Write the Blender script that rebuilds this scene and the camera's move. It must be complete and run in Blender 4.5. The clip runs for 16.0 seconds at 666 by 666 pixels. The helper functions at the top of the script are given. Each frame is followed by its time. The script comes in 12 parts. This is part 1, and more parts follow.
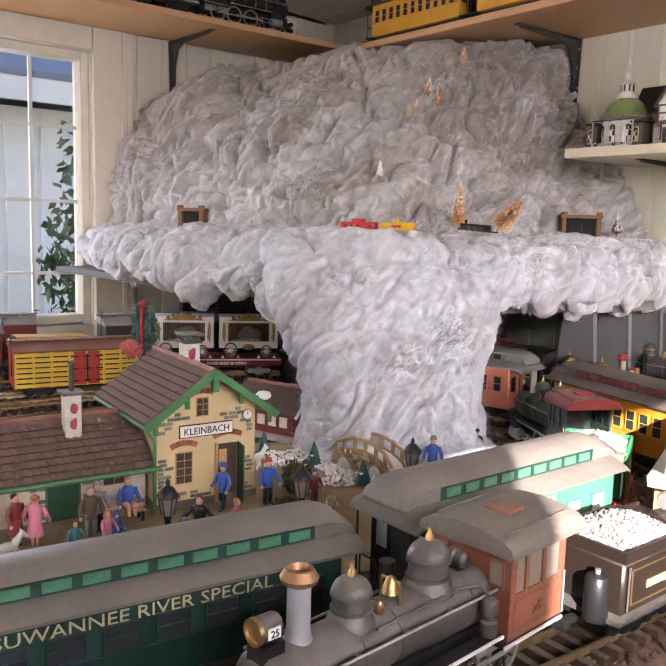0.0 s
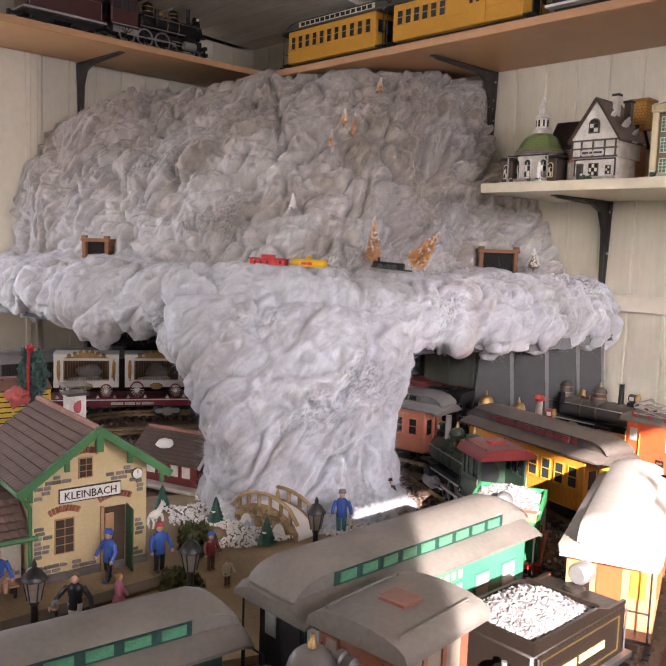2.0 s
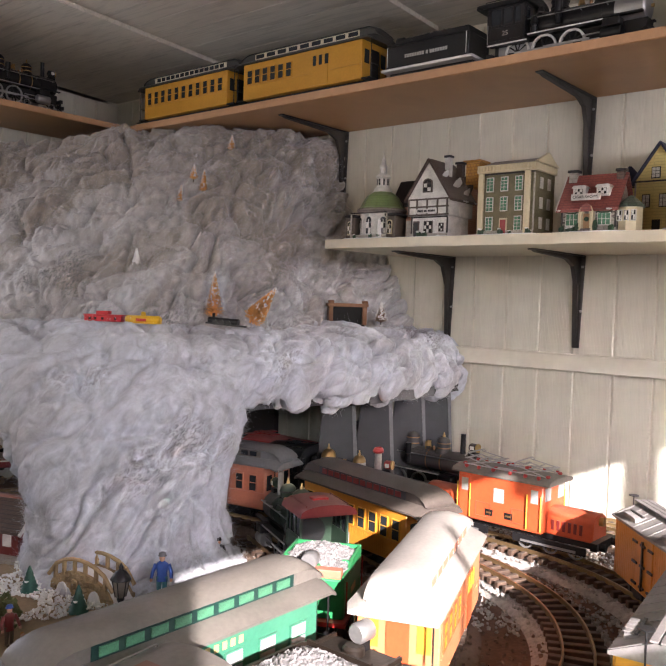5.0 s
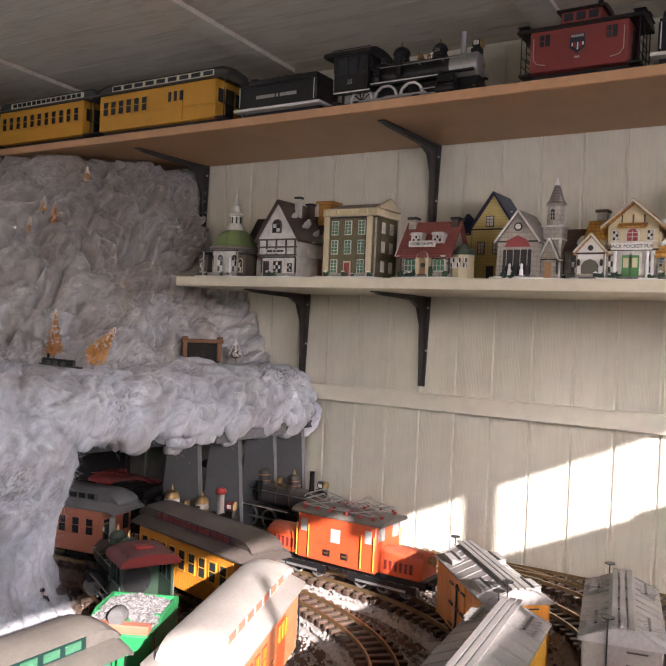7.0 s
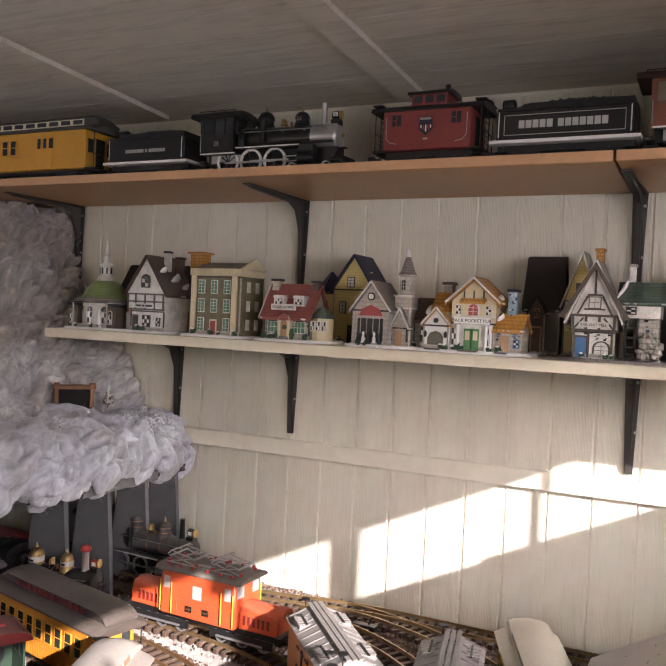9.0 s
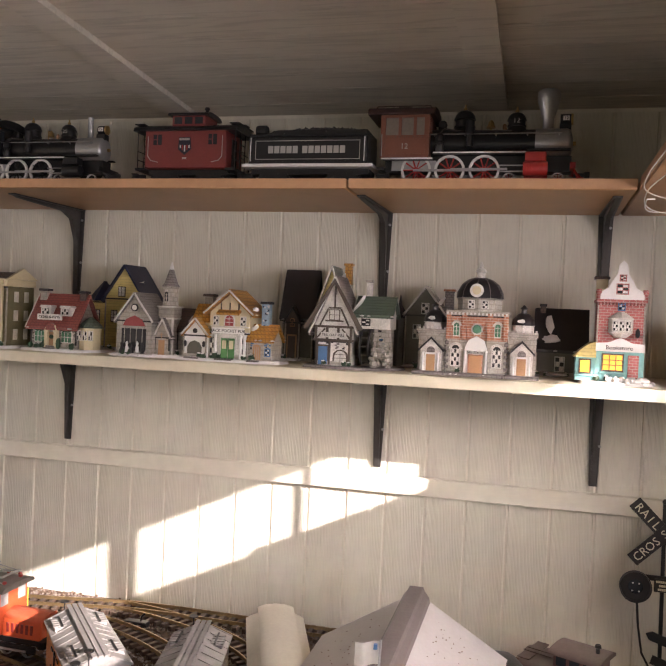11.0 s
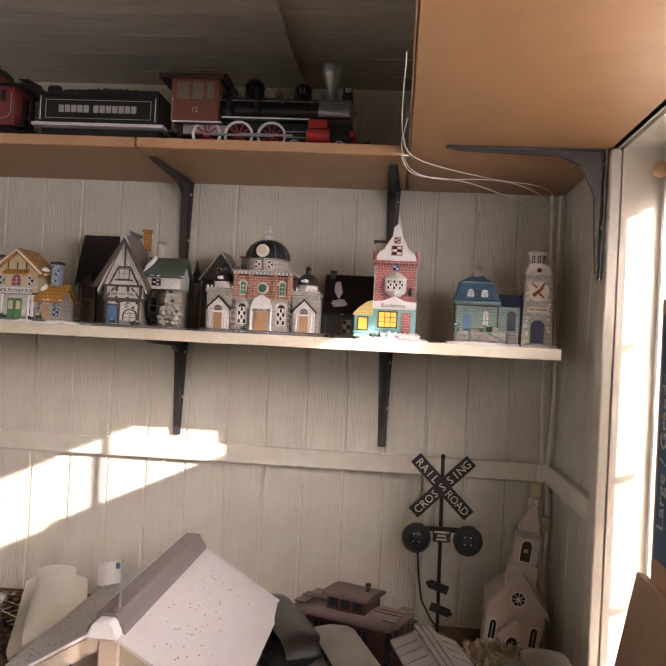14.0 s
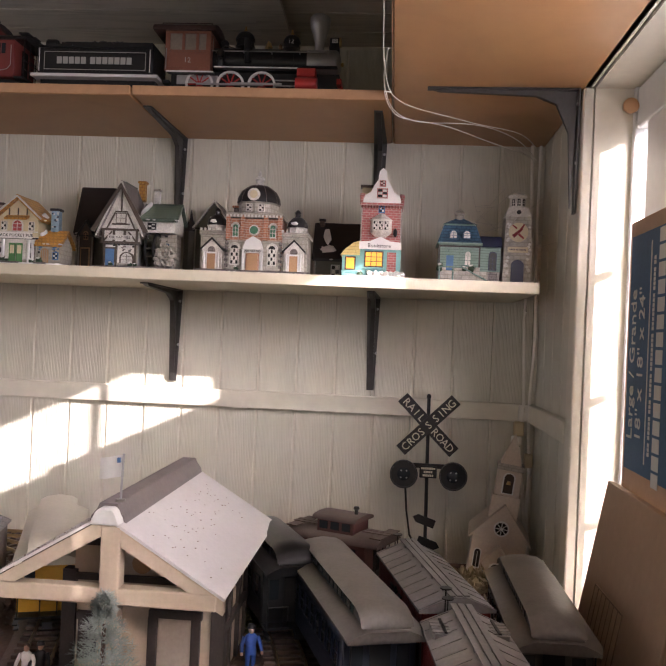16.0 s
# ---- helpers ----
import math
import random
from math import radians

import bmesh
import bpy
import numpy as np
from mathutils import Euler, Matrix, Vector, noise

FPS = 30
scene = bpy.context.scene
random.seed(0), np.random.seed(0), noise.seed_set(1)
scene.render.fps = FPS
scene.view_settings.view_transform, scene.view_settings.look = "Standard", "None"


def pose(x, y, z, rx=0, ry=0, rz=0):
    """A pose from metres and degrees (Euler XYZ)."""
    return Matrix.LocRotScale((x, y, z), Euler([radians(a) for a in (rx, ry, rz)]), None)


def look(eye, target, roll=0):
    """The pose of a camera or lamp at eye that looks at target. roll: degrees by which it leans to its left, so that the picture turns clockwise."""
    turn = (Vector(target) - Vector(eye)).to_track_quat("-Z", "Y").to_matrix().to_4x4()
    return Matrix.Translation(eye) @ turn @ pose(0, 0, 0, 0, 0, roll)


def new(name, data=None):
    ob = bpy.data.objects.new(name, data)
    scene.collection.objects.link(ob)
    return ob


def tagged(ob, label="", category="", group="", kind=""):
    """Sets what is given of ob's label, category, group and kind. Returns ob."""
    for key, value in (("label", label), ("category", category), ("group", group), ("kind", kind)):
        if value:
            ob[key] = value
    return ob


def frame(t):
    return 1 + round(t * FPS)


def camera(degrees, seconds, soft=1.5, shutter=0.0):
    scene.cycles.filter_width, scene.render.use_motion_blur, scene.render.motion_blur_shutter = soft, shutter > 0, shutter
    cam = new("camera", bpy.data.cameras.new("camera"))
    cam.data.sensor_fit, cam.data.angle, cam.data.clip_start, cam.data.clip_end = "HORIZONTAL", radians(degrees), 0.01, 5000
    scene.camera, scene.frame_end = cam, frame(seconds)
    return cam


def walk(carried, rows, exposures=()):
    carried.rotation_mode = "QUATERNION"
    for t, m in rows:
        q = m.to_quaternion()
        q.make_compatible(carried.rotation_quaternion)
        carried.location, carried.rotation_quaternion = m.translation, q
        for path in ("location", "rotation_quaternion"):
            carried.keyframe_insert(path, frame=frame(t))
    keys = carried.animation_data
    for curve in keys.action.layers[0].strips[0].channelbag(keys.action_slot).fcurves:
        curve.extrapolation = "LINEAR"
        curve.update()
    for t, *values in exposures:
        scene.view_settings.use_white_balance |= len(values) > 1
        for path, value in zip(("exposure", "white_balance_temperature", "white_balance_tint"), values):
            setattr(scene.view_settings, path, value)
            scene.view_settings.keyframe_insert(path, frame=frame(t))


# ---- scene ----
cam = camera(45.1, 16.0)
PATH = [
    (0, (2.852, -2.207, 1.386), (1.303, -0.97, 1.118), 1.7),
    (0.5, (2.826, -2.181, 1.396), (1.289, -0.93, 1.13), 1.9),
    (1, (2.813, -2.155, 1.406), (1.304, -0.869, 1.141), 2.0),
    (1.5, (2.809, -2.131, 1.421), (1.34, -0.798, 1.17), 2.2),
    (2, (2.811, -2.11, 1.424), (1.368, -0.741, 1.211), 2.1),
    (2.5, (2.813, -2.096, 1.428), (1.402, -0.688, 1.266), 2.2),
    (3, (2.82, -2.088, 1.43), (1.441, -0.646, 1.305), 2.3),
    (3.2, (2.823, -2.087, 1.43), (1.45, -0.637, 1.313), 2.3),
    (5.3, (2.925, -1.99, 1.444), (1.674, -0.432, 1.374), 2.0),
    (5.5, (2.928, -1.977, 1.434), (1.692, -0.405, 1.378), 2.2),
    (6, (2.957, -1.966, 1.446), (1.755, -0.368, 1.403), 2.3),
    (6.5, (2.989, -1.952, 1.468), (1.842, -0.314, 1.435), 2.3),
    (7, (3.023, -1.944, 1.495), (1.947, -0.258, 1.472), 2.5),
    (7.5, (3.038, -1.936, 1.536), (2.001, -0.226, 1.512), 2.7),
    (8, (3.063, -1.939, 1.589), (2.052, -0.213, 1.56), 2.7),
    (8.2, (3.076, -1.938, 1.608), (2.086, -0.2, 1.578), 2.7),
    (10.3, (3.266, -1.991, 1.706), (2.627, -0.096, 1.653), 2.7),
    (10.5, (3.284, -1.996, 1.708), (2.687, -0.088, 1.657), 2.7),
    (11, (3.337, -1.997, 1.715), (2.841, -0.06, 1.672), 2.5),
    (11.5, (3.382, -1.997, 1.712), (2.981, -0.038, 1.68), 2.4),
    (12, (3.427, -2.001, 1.703), (3.079, -0.032, 1.678), 2.4),
    (12.5, (3.454, -2.001, 1.683), (3.146, -0.025, 1.671), 2.3),
    (13, (3.478, -1.992, 1.658), (3.213, -0.01, 1.656), 2.4),
    (13.5, (3.498, -1.998, 1.626), (3.311, -0.006, 1.637), 2.6),
    (14, (3.508, -2.012, 1.595), (3.344, -0.019, 1.615), 2.9),
    (14.5, (3.518, -2.034, 1.553), (3.364, -0.04, 1.581), 2.9),
    (15, (3.529, -2.053, 1.523), (3.383, -0.058, 1.552), 2.9),
    (15.5, (3.534, -2.067, 1.488), (3.383, -0.073, 1.513), 2.8),
    (16, (3.534, -2.085, 1.466), (3.382, -0.091, 1.481), 2.5),
]
walk(cam, [(t, look(eye, target, roll)) for t, eye, target, roll in PATH],
     exposures=[(0.0, 2.52, 6420, 24), (2.5, 2.26, 6400, 24), (5.5, 1.82, 6250, 23), (7.5, 1.55, 6300, 23), (10.5, 1.55, 6500, 25), (12.5, 1.36, 6750, 25), (14.0, 1.27, 6550, 26), (16.0, 1.26, 6300, 26)])

# ---- light ----
SUN_WAY = Vector((-1.28, 1.0, -0.59)).normalized()
world = bpy.data.worlds.new("world")
scene.world = world
world.use_nodes = True
_wn = world.node_tree.nodes
_sky = _wn.new("ShaderNodeTexSky")
_sky.sky_type, _sky.sun_disc = "NISHITA", False
_sky.sun_elevation = radians(20)
_sky.sun_rotation = math.atan2(1.28, -1.0)
world.node_tree.links.new(_sky.outputs[0], _wn["Background"].inputs[0])
_wn["Background"].inputs[1].default_value = 0.075
sun = new("sun", bpy.data.lights.new("sun", "SUN"))
sun.data.energy, sun.data.angle, sun.data.color = 5.0, radians(0.5), (1.0, 0.93, 0.82)
sun.matrix_world = Matrix.Translation((6, -5, 5)) @ SUN_WAY.to_track_quat("-Z", "Y").to_matrix().to_4x4()


def area_lamp(name, at, way, w, h, watts, color):
    lamp = new(name, bpy.data.lights.new(name, "AREA"))
    lamp.data.shape, lamp.data.size, lamp.data.size_y = "RECTANGLE", w, h
    lamp.data.energy, lamp.data.color = watts, color
    lamp.matrix_world = Matrix.Translation(at) @ Vector(way).to_track_quat("-Z", "Z").to_matrix().to_4x4()
    return lamp


area_lamp("east_window_daylight", (4.05, -1.75, 1.80), (-1, 0.1, 0.42), 0.24, 2.1, 5.2, (0.97, 0.97, 1.0))
area_lamp("west_window_daylight", (-0.1, -1.83, 1.48), (1, 0.1, -0.1), 0.85, 0.85, 2.1, (0.86, 0.93, 1.0))
# Fill from behind the camera, added to lift the whole room.
area_lamp("south_window_daylight", (1.35, -4.55, 1.42), (-0.06, 1, -0.03), 1.3, 0.84, 1.15, (1.0, 0.97, 0.93))
scene.view_settings.exposure = 1.2

# ---- materials ----
def mat(name, color, rough=0.6, metal=0.0, vary=0.12, scale=40.0, bump=0.15, stretch=(1, 1, 1), dust=0.0, piece=0.0, spec=0.5):
    """A node material: two scales of noise on the colour, a fine bump, dust on what faces up, and a shift from piece to piece."""
    m = bpy.data.materials.new(name)
    m.use_nodes = True
    t = m.node_tree
    n, link = t.nodes, t.links.new
    b = n["Principled BSDF"]
    b.inputs["Roughness"].default_value, b.inputs["Metallic"].default_value = rough, metal
    b.inputs["Specular IOR Level"].default_value = spec
    co = n.new("ShaderNodeTexCoord")
    mp = n.new("ShaderNodeMapping")
    mp.inputs["Scale"].default_value = stretch
    link(co.outputs["Object"], mp.inputs[0])
    fine, broad = n.new("ShaderNodeTexNoise"), n.new("ShaderNodeTexNoise")
    for node, s, d in ((fine, scale * 6, 4), (broad, scale * 0.5, 3)):
        node.inputs["Scale"].default_value, node.inputs["Detail"].default_value = s, d
        link(mp.outputs[0], node.inputs["Vector"])
    add = n.new("ShaderNodeMath")
    add.operation = "ADD"
    link(fine.outputs[0], add.inputs[0])
    link(broad.outputs[0], add.inputs[1])
    ramp = n.new("ShaderNodeMapRange")
    ramp.inputs[1].default_value, ramp.inputs[2].default_value = 0.6, 1.4
    ramp.inputs[3].default_value, ramp.inputs[4].default_value = 1 - vary, 1 + vary
    link(add.outputs[0], ramp.inputs[0])
    value = ramp.outputs[0]
    if piece:
        info = n.new("ShaderNodeObjectInfo")
        shift = n.new("ShaderNodeMapRange")
        shift.inputs[3].default_value, shift.inputs[4].default_value = 1 - piece, 1 + piece
        link(info.outputs["Random"], shift.inputs[0])
        times = n.new("ShaderNodeMath")
        times.operation = "MULTIPLY"
        link(value, times.inputs[0])
        link(shift.outputs[0], times.inputs[1])
        value = times.outputs[0]
    mix = n.new("ShaderNodeVectorMath")
    mix.operation = "SCALE"
    mix.inputs[0].default_value = color
    link(value, mix.inputs["Scale"])
    out = mix.outputs[0]
    if dust:
        geo, sep = n.new("ShaderNodeNewGeometry"), n.new("ShaderNodeSeparateXYZ")
        link(geo.outputs["Normal"], sep.inputs[0])
        amount = n.new("ShaderNodeMapRange")
        amount.inputs[1].default_value, amount.inputs[2].default_value = 0.25, 1.0
        amount.inputs[4].default_value = dust
        link(sep.outputs[2], amount.inputs[0])
        patch = n.new("ShaderNodeMath")
        patch.operation = "MULTIPLY"
        link(amount.outputs[0], patch.inputs[0])
        link(broad.outputs[0], patch.inputs[1])
        grey = n.new("ShaderNodeMixRGB")
        grey.inputs[2].default_value = (0.36, 0.33, 0.29, 1)
        link(patch.outputs[0], grey.inputs[0])
        link(out, grey.inputs[1])
        out = grey.outputs[0]
    link(out, b.inputs["Base Color"])
    if bump:
        bp = n.new("ShaderNodeBump")
        bp.inputs["Strength"].default_value, bp.inputs["Distance"].default_value = bump, 0.002
        link(add.outputs[0], bp.inputs["Height"])
        link(bp.outputs[0], b.inputs["Normal"])
    return m


def wood_grain(name, color, dark, stretch, scale=6.0, rough=0.65, bump=0.25, piece=0.0, cathedral=0.0):
    """Painted or bare wood: bands of grain along one axis, and a broad stain."""
    m = mat(name, color, rough, vary=0.05, scale=3.0, bump=0, piece=piece)
    t = m.node_tree
    n, link = t.nodes, t.links.new
    b = n["Principled BSDF"]
    co, mp, wave = n.new("ShaderNodeTexCoord"), n.new("ShaderNodeMapping"), n.new("ShaderNodeTexNoise")
    mp.inputs["Scale"].default_value = stretch
    wave.inputs["Scale"].default_value, wave.inputs["Detail"].default_value, wave.inputs["Distortion"].default_value = scale, 5, 1.2
    link(co.outputs["Object"], mp.inputs[0])
    link(mp.outputs[0], wave.inputs["Vector"])
    ramp = n.new("ShaderNodeValToRGB")
    ramp.color_ramp.elements[0].position, ramp.color_ramp.elements[1].position = 0.36, 0.52
    ramp.color_ramp.elements[0].color, ramp.color_ramp.elements[1].color = (dark, dark, dark, 1), (1, 1, 1, 1)
    link(wave.outputs[0], ramp.inputs[0])
    base = b.inputs["Base Color"].links[0].from_socket
    mul = n.new("ShaderNodeMixRGB")
    mul.blend_type, mul.inputs[0].default_value = "MULTIPLY", 1
    link(base, mul.inputs[1])
    link(ramp.outputs[0], mul.inputs[2])
    link(mul.outputs[0], b.inputs["Base Color"])
    bp = n.new("ShaderNodeBump")
    bp.inputs["Strength"].default_value, bp.inputs["Distance"].default_value = bump, 0.003
    link(wave.outputs[0], bp.inputs["Height"])
    link(bp.outputs[0], b.inputs["Normal"])
    if cathedral:  # embossed rings of grain
        flat = n.new("ShaderNodeMapping")
        flat.inputs["Scale"].default_value = (1, 1, 0.13)
        link(co.outputs["Object"], flat.inputs[0])
        rings = n.new("ShaderNodeTexWave")
        rings.bands_direction = "DIAGONAL"
        for key, value in (("Scale", 75), ("Distortion", 30), ("Detail", 2), ("Detail Scale", 0.11), ("Detail Roughness", 0.55)):
            rings.inputs[key].default_value = value
        link(flat.outputs[0], rings.inputs["Vector"])
        cut = n.new("ShaderNodeMapRange")
        cut.inputs[1].default_value, cut.inputs[2].default_value = 0.15, 0.6
        link(rings.outputs["Fac"], cut.inputs[0])
        emboss = n.new("ShaderNodeBump")
        emboss.inputs["Strength"].default_value, emboss.inputs["Distance"].default_value = cathedral, 0.0008
        link(cut.outputs[0], emboss.inputs["Height"])
        link(bp.outputs[0], emboss.inputs["Normal"])
        link(emboss.outputs[0], b.inputs["Normal"])
    return m


def glow(name, color, strength):
    m = bpy.data.materials.new(name)
    m.use_nodes = True
    b = m.node_tree.nodes["Principled BSDF"]
    b.inputs["Base Color"].default_value = (*color, 1)
    b.inputs["Emission Color"].default_value, b.inputs["Emission Strength"].default_value = (*color, 1), strength
    return m


def glass(name, color=(1, 1, 1), rough=0.02):
    m = bpy.data.materials.new(name)
    m.use_nodes = True
    b = m.node_tree.nodes["Principled BSDF"]
    b.inputs["Base Color"].default_value = (*color, 1)
    b.inputs["Roughness"].default_value, b.inputs["Transmission Weight"].default_value, b.inputs["IOR"].default_value = rough, 1.0, 1.45
    return m


WALL_PAINT = wood_grain("cream_wall_paint", (0.645, 0.62, 0.525), 0.95, (26, 26, 1.6), 4.0, 0.5, 0.4, piece=0.02, cathedral=0.42)
TRIM_PAINT = mat("cream_trim_paint", (0.70, 0.66, 0.56), 0.5, vary=0.08, scale=6, bump=0.2)
CEIL_PAINT = wood_grain("ceiling_paint", (0.65, 0.61, 0.52), 0.84, (1.2, 14, 14), 4.0, 0.6, 0.35)
SHELF_WOOD = wood_grain("varnished_shelf_board", (0.50, 0.27, 0.115), 0.92, (1.5, 1.5, 20), 3.0, 0.42, 0.08)
SHELF_EDGE = mat("shelf_edge_varnish", (0.56, 0.32, 0.17), 0.35, vary=0.1, scale=10)
CREAM_SHELF = mat("cream_shelf_paint", (0.66, 0.60, 0.46), 0.45, vary=0.08, scale=8, bump=0.1)
BRACKET = mat("grey_bracket_steel", (0.085, 0.08, 0.075), 0.42, 0.6, 0.15, 20)
FLOOR_WOOD = wood_grain("floor_boards", (0.25, 0.19, 0.13), 0.75, (2, 20, 2), 4.0)
WHITE_VINYL = mat("white_window_vinyl", (0.72, 0.73, 0.72), 0.4, vary=0.05, scale=8, bump=0.05)
CARD = mat("brown_cardboard", (0.42, 0.29, 0.19), 0.85, vary=0.08, scale=12, bump=0.1)
CARD_BLUE = mat("blue_print", (0.045, 0.11, 0.20), 0.7, vary=0.15, scale=20, bump=0.05)
CARD_INK = mat("pale_print", (0.55, 0.56, 0.52), 0.7, vary=0.05)
CARD_LINE = mat("brown_print_line", (0.20, 0.13, 0.09), 0.8, vary=0.05)
PANE = glass("window_pane")
BLACK = mat("black_plastic", (0.010, 0.010, 0.011), 0.4, vary=0.2, scale=60, dust=0.03)
SATIN_BLACK = mat("satin_black", (0.010, 0.010, 0.011), 0.32, vary=0.2, scale=60, dust=0.02)
# Near-black: dark doors and panes, and sheets painted in for shade.
DARK = mat("dark_paint_and_shade", (0.012, 0.011, 0.011), 0.8, vary=0.1)
DARK_GREY = mat("dark_grey_panel", (0.055, 0.058, 0.064), 0.55, vary=0.12, scale=8, dust=0.3)
SOOT_GREY = mat("sooty_grey_metal", (0.085, 0.08, 0.078), 0.42, 0.25, 0.15, 40, dust=0.5)
ROOF_GREY = mat("dusty_grey_roof", (0.14, 0.127, 0.112), 0.45, vary=0.22, scale=25, dust=0.32)
SILVER = mat("silver_paint", (0.42, 0.42, 0.42), 0.35, 0.7, 0.1, 40)
STEEL_BLUE = mat("pale_steel", (0.40, 0.43, 0.48), 0.35, 0.5, 0.08, 40)
BRASS = mat("brass", (0.52, 0.36, 0.16), 0.32, 0.9, 0.15, 40)
COPPER = mat("dull_copper", (0.34, 0.20, 0.11), 0.4, 0.7, 0.15, 40)
WHITE = mat("white_paint", (0.74, 0.73, 0.70), 0.45, vary=0.06, scale=40, bump=0.05)
OFF_WHITE = mat("glazed_white", (0.62, 0.60, 0.56), 0.3, vary=0.42, scale=75, bump=0.3)
SNOW = mat("glazed_snow", (0.76, 0.75, 0.73), 0.35, vary=0.08, scale=60, bump=0.2)
RED = mat("red_paint", (0.40, 0.03, 0.025), 0.38, vary=0.15, scale=30, dust=0.3)
DEEP_RED = mat("deep_red_paint", (0.17, 0.022, 0.02), 0.4, vary=0.15, scale=30, dust=0.35)
BROWN_RED = mat("red_brown_paint", (0.20, 0.072, 0.042), 0.42, vary=0.12, scale=30, dust=0.3)
ORANGE = mat("orange_red_paint", (0.52, 0.085, 0.028), 0.4, vary=0.1, scale=30, dust=0.25)
CORAL = mat("coral_paint", (0.50, 0.18, 0.11), 0.45, vary=0.1, scale=30, dust=0.2)
YELLOW = mat("yellow_paint", (0.60, 0.30, 0.03), 0.4, vary=0.1, scale=30, dust=0.2)
AMBER = mat("amber_paint", (0.55, 0.22, 0.025), 0.4, vary=0.1, scale=30, dust=0.2)
LEMON = mat("lemon_paint", (0.68, 0.46, 0.05), 0.4, vary=0.1, scale=30)
GREEN = mat("bright_green_paint", (0.02, 0.26, 0.085), 0.4, vary=0.12, scale=30, dust=0.15)
SEA_GREEN = mat("sea_green_paint", (0.045, 0.20, 0.125), 0.45, vary=0.12, scale=30, dust=0.2)
PINE = mat("dark_pine_paint", (0.010, 0.040, 0.034), 0.38, vary=0.15, scale=30, dust=0.25)
OLIVE_GREEN = mat("loco_green_paint", (0.022, 0.045, 0.028), 0.4, vary=0.15, scale=30, dust=0.3)
NAVY = mat("navy_paint", (0.012, 0.018, 0.035), 0.35, vary=0.15, scale=30, dust=0.25)
LETTER = mat("cream_lettering", (0.62, 0.58, 0.44), 0.5, vary=0.05)
GOLD_LETTER = mat("gold_lettering", (0.60, 0.42, 0.18), 0.4, vary=0.05)
DIM_LETTER = mat("silver_lettering", (0.40, 0.39, 0.36), 0.5, vary=0.05)
WINDOW_DARK = mat("tinted_window", (0.03, 0.035, 0.04), 0.12, vary=0.1, bump=0)
WINDOW_PALE = mat("pale_window", (0.35, 0.38, 0.38), 0.2, vary=0.15, bump=0)
WINDOW_GREEN = mat("patterned_green_window", (0.06, 0.19, 0.11), 0.3, vary=0.5, scale=160, bump=0.2)
COAL = mat("coal", (0.05, 0.05, 0.052), 0.45, vary=0.3, scale=80, bump=0.5)
PALE_COAL = mat("dusty_pale_coal", (0.20, 0.195, 0.195), 0.6, vary=0.3, scale=80, bump=0.5)
RAIL = mat("brass_rail", (0.32, 0.23, 0.12), 0.35, 0.8, 0.25, 30)
SLEEPER = mat("brown_sleeper", (0.075, 0.045, 0.03), 0.7, vary=0.25, scale=40, piece=0.25, dust=0.3)
GROUND = mat("brown_ground_mat", (0.13, 0.075, 0.05), 0.9, vary=0.35, scale=25, bump=0.5)
SAND = mat("sand_base", (0.30, 0.22, 0.13), 0.85, vary=0.2, scale=30, bump=0.3)
TABLE_EDGE = mat("table_ply", (0.28, 0.20, 0.12), 0.7, vary=0.15, scale=8)

# ---- mesh helpers ----
def ring_face(bm, a, b, flip=False):
    n = len(a)
    for i in range(n):
        j = (i + 1) % n
        f = (a[i], a[j], b[j], b[i])
        bm.faces.new(f[::-1] if flip else f)


def box(bm, x0, x1, y0, y1, z0, z1, m=None):
    vs = [Vector((x, y, z)) for z in (z0, z1) for x, y in ((x0, y0), (x1, y0), (x1, y1), (x0, y1))]
    vs = [bm.verts.new(m @ v if m else v) for v in vs]
    for q in ((3, 2, 1, 0), (4, 5, 6, 7), (0, 1, 5, 4), (1, 2, 6, 5), (2, 3, 7, 6), (3, 0, 4, 7)):
        bm.faces.new([vs[i] for i in q])
    return bm


def prism(bm, outline, a, b, axis="x", m=None):
    """An outline (counter-clockwise) drawn out between a and b along an axis: x takes (y, z), y takes (x, z), z takes (x, y)."""
    def at(p, k):
        v = {"x": (k, p[0], p[1]), "y": (p[0], k, p[1]), "z": (p[0], p[1], k)}[axis]
        v = Vector(v)
        return bm.verts.new(m @ v if m else v)
    lo, hi = [at(p, a) for p in outline], [at(p, b) for p in outline]
    ring_face(bm, lo, hi)
    bm.faces.new(lo[::-1])
    bm.faces.new(hi)
    return bm


def tube(bm, p, q, r, r2=None, seg=12, cap=True):
    p, q = Vector(p), Vector(q)
    r2 = r if r2 is None else r2
    turn = (q - p).to_track_quat("Z", "Y").to_matrix()
    rings = []
    for c, rr in ((p, r), (q, r2)):
        rings.append([bm.verts.new(c + turn @ Vector((rr * math.cos(2 * math.pi * i / seg), rr * math.sin(2 * math.pi * i / seg), 0))) for i in range(seg)])
    ring_face(bm, *rings)
    if cap:
        bm.faces.new(rings[0][::-1])
        bm.faces.new(rings[1])
    return bm


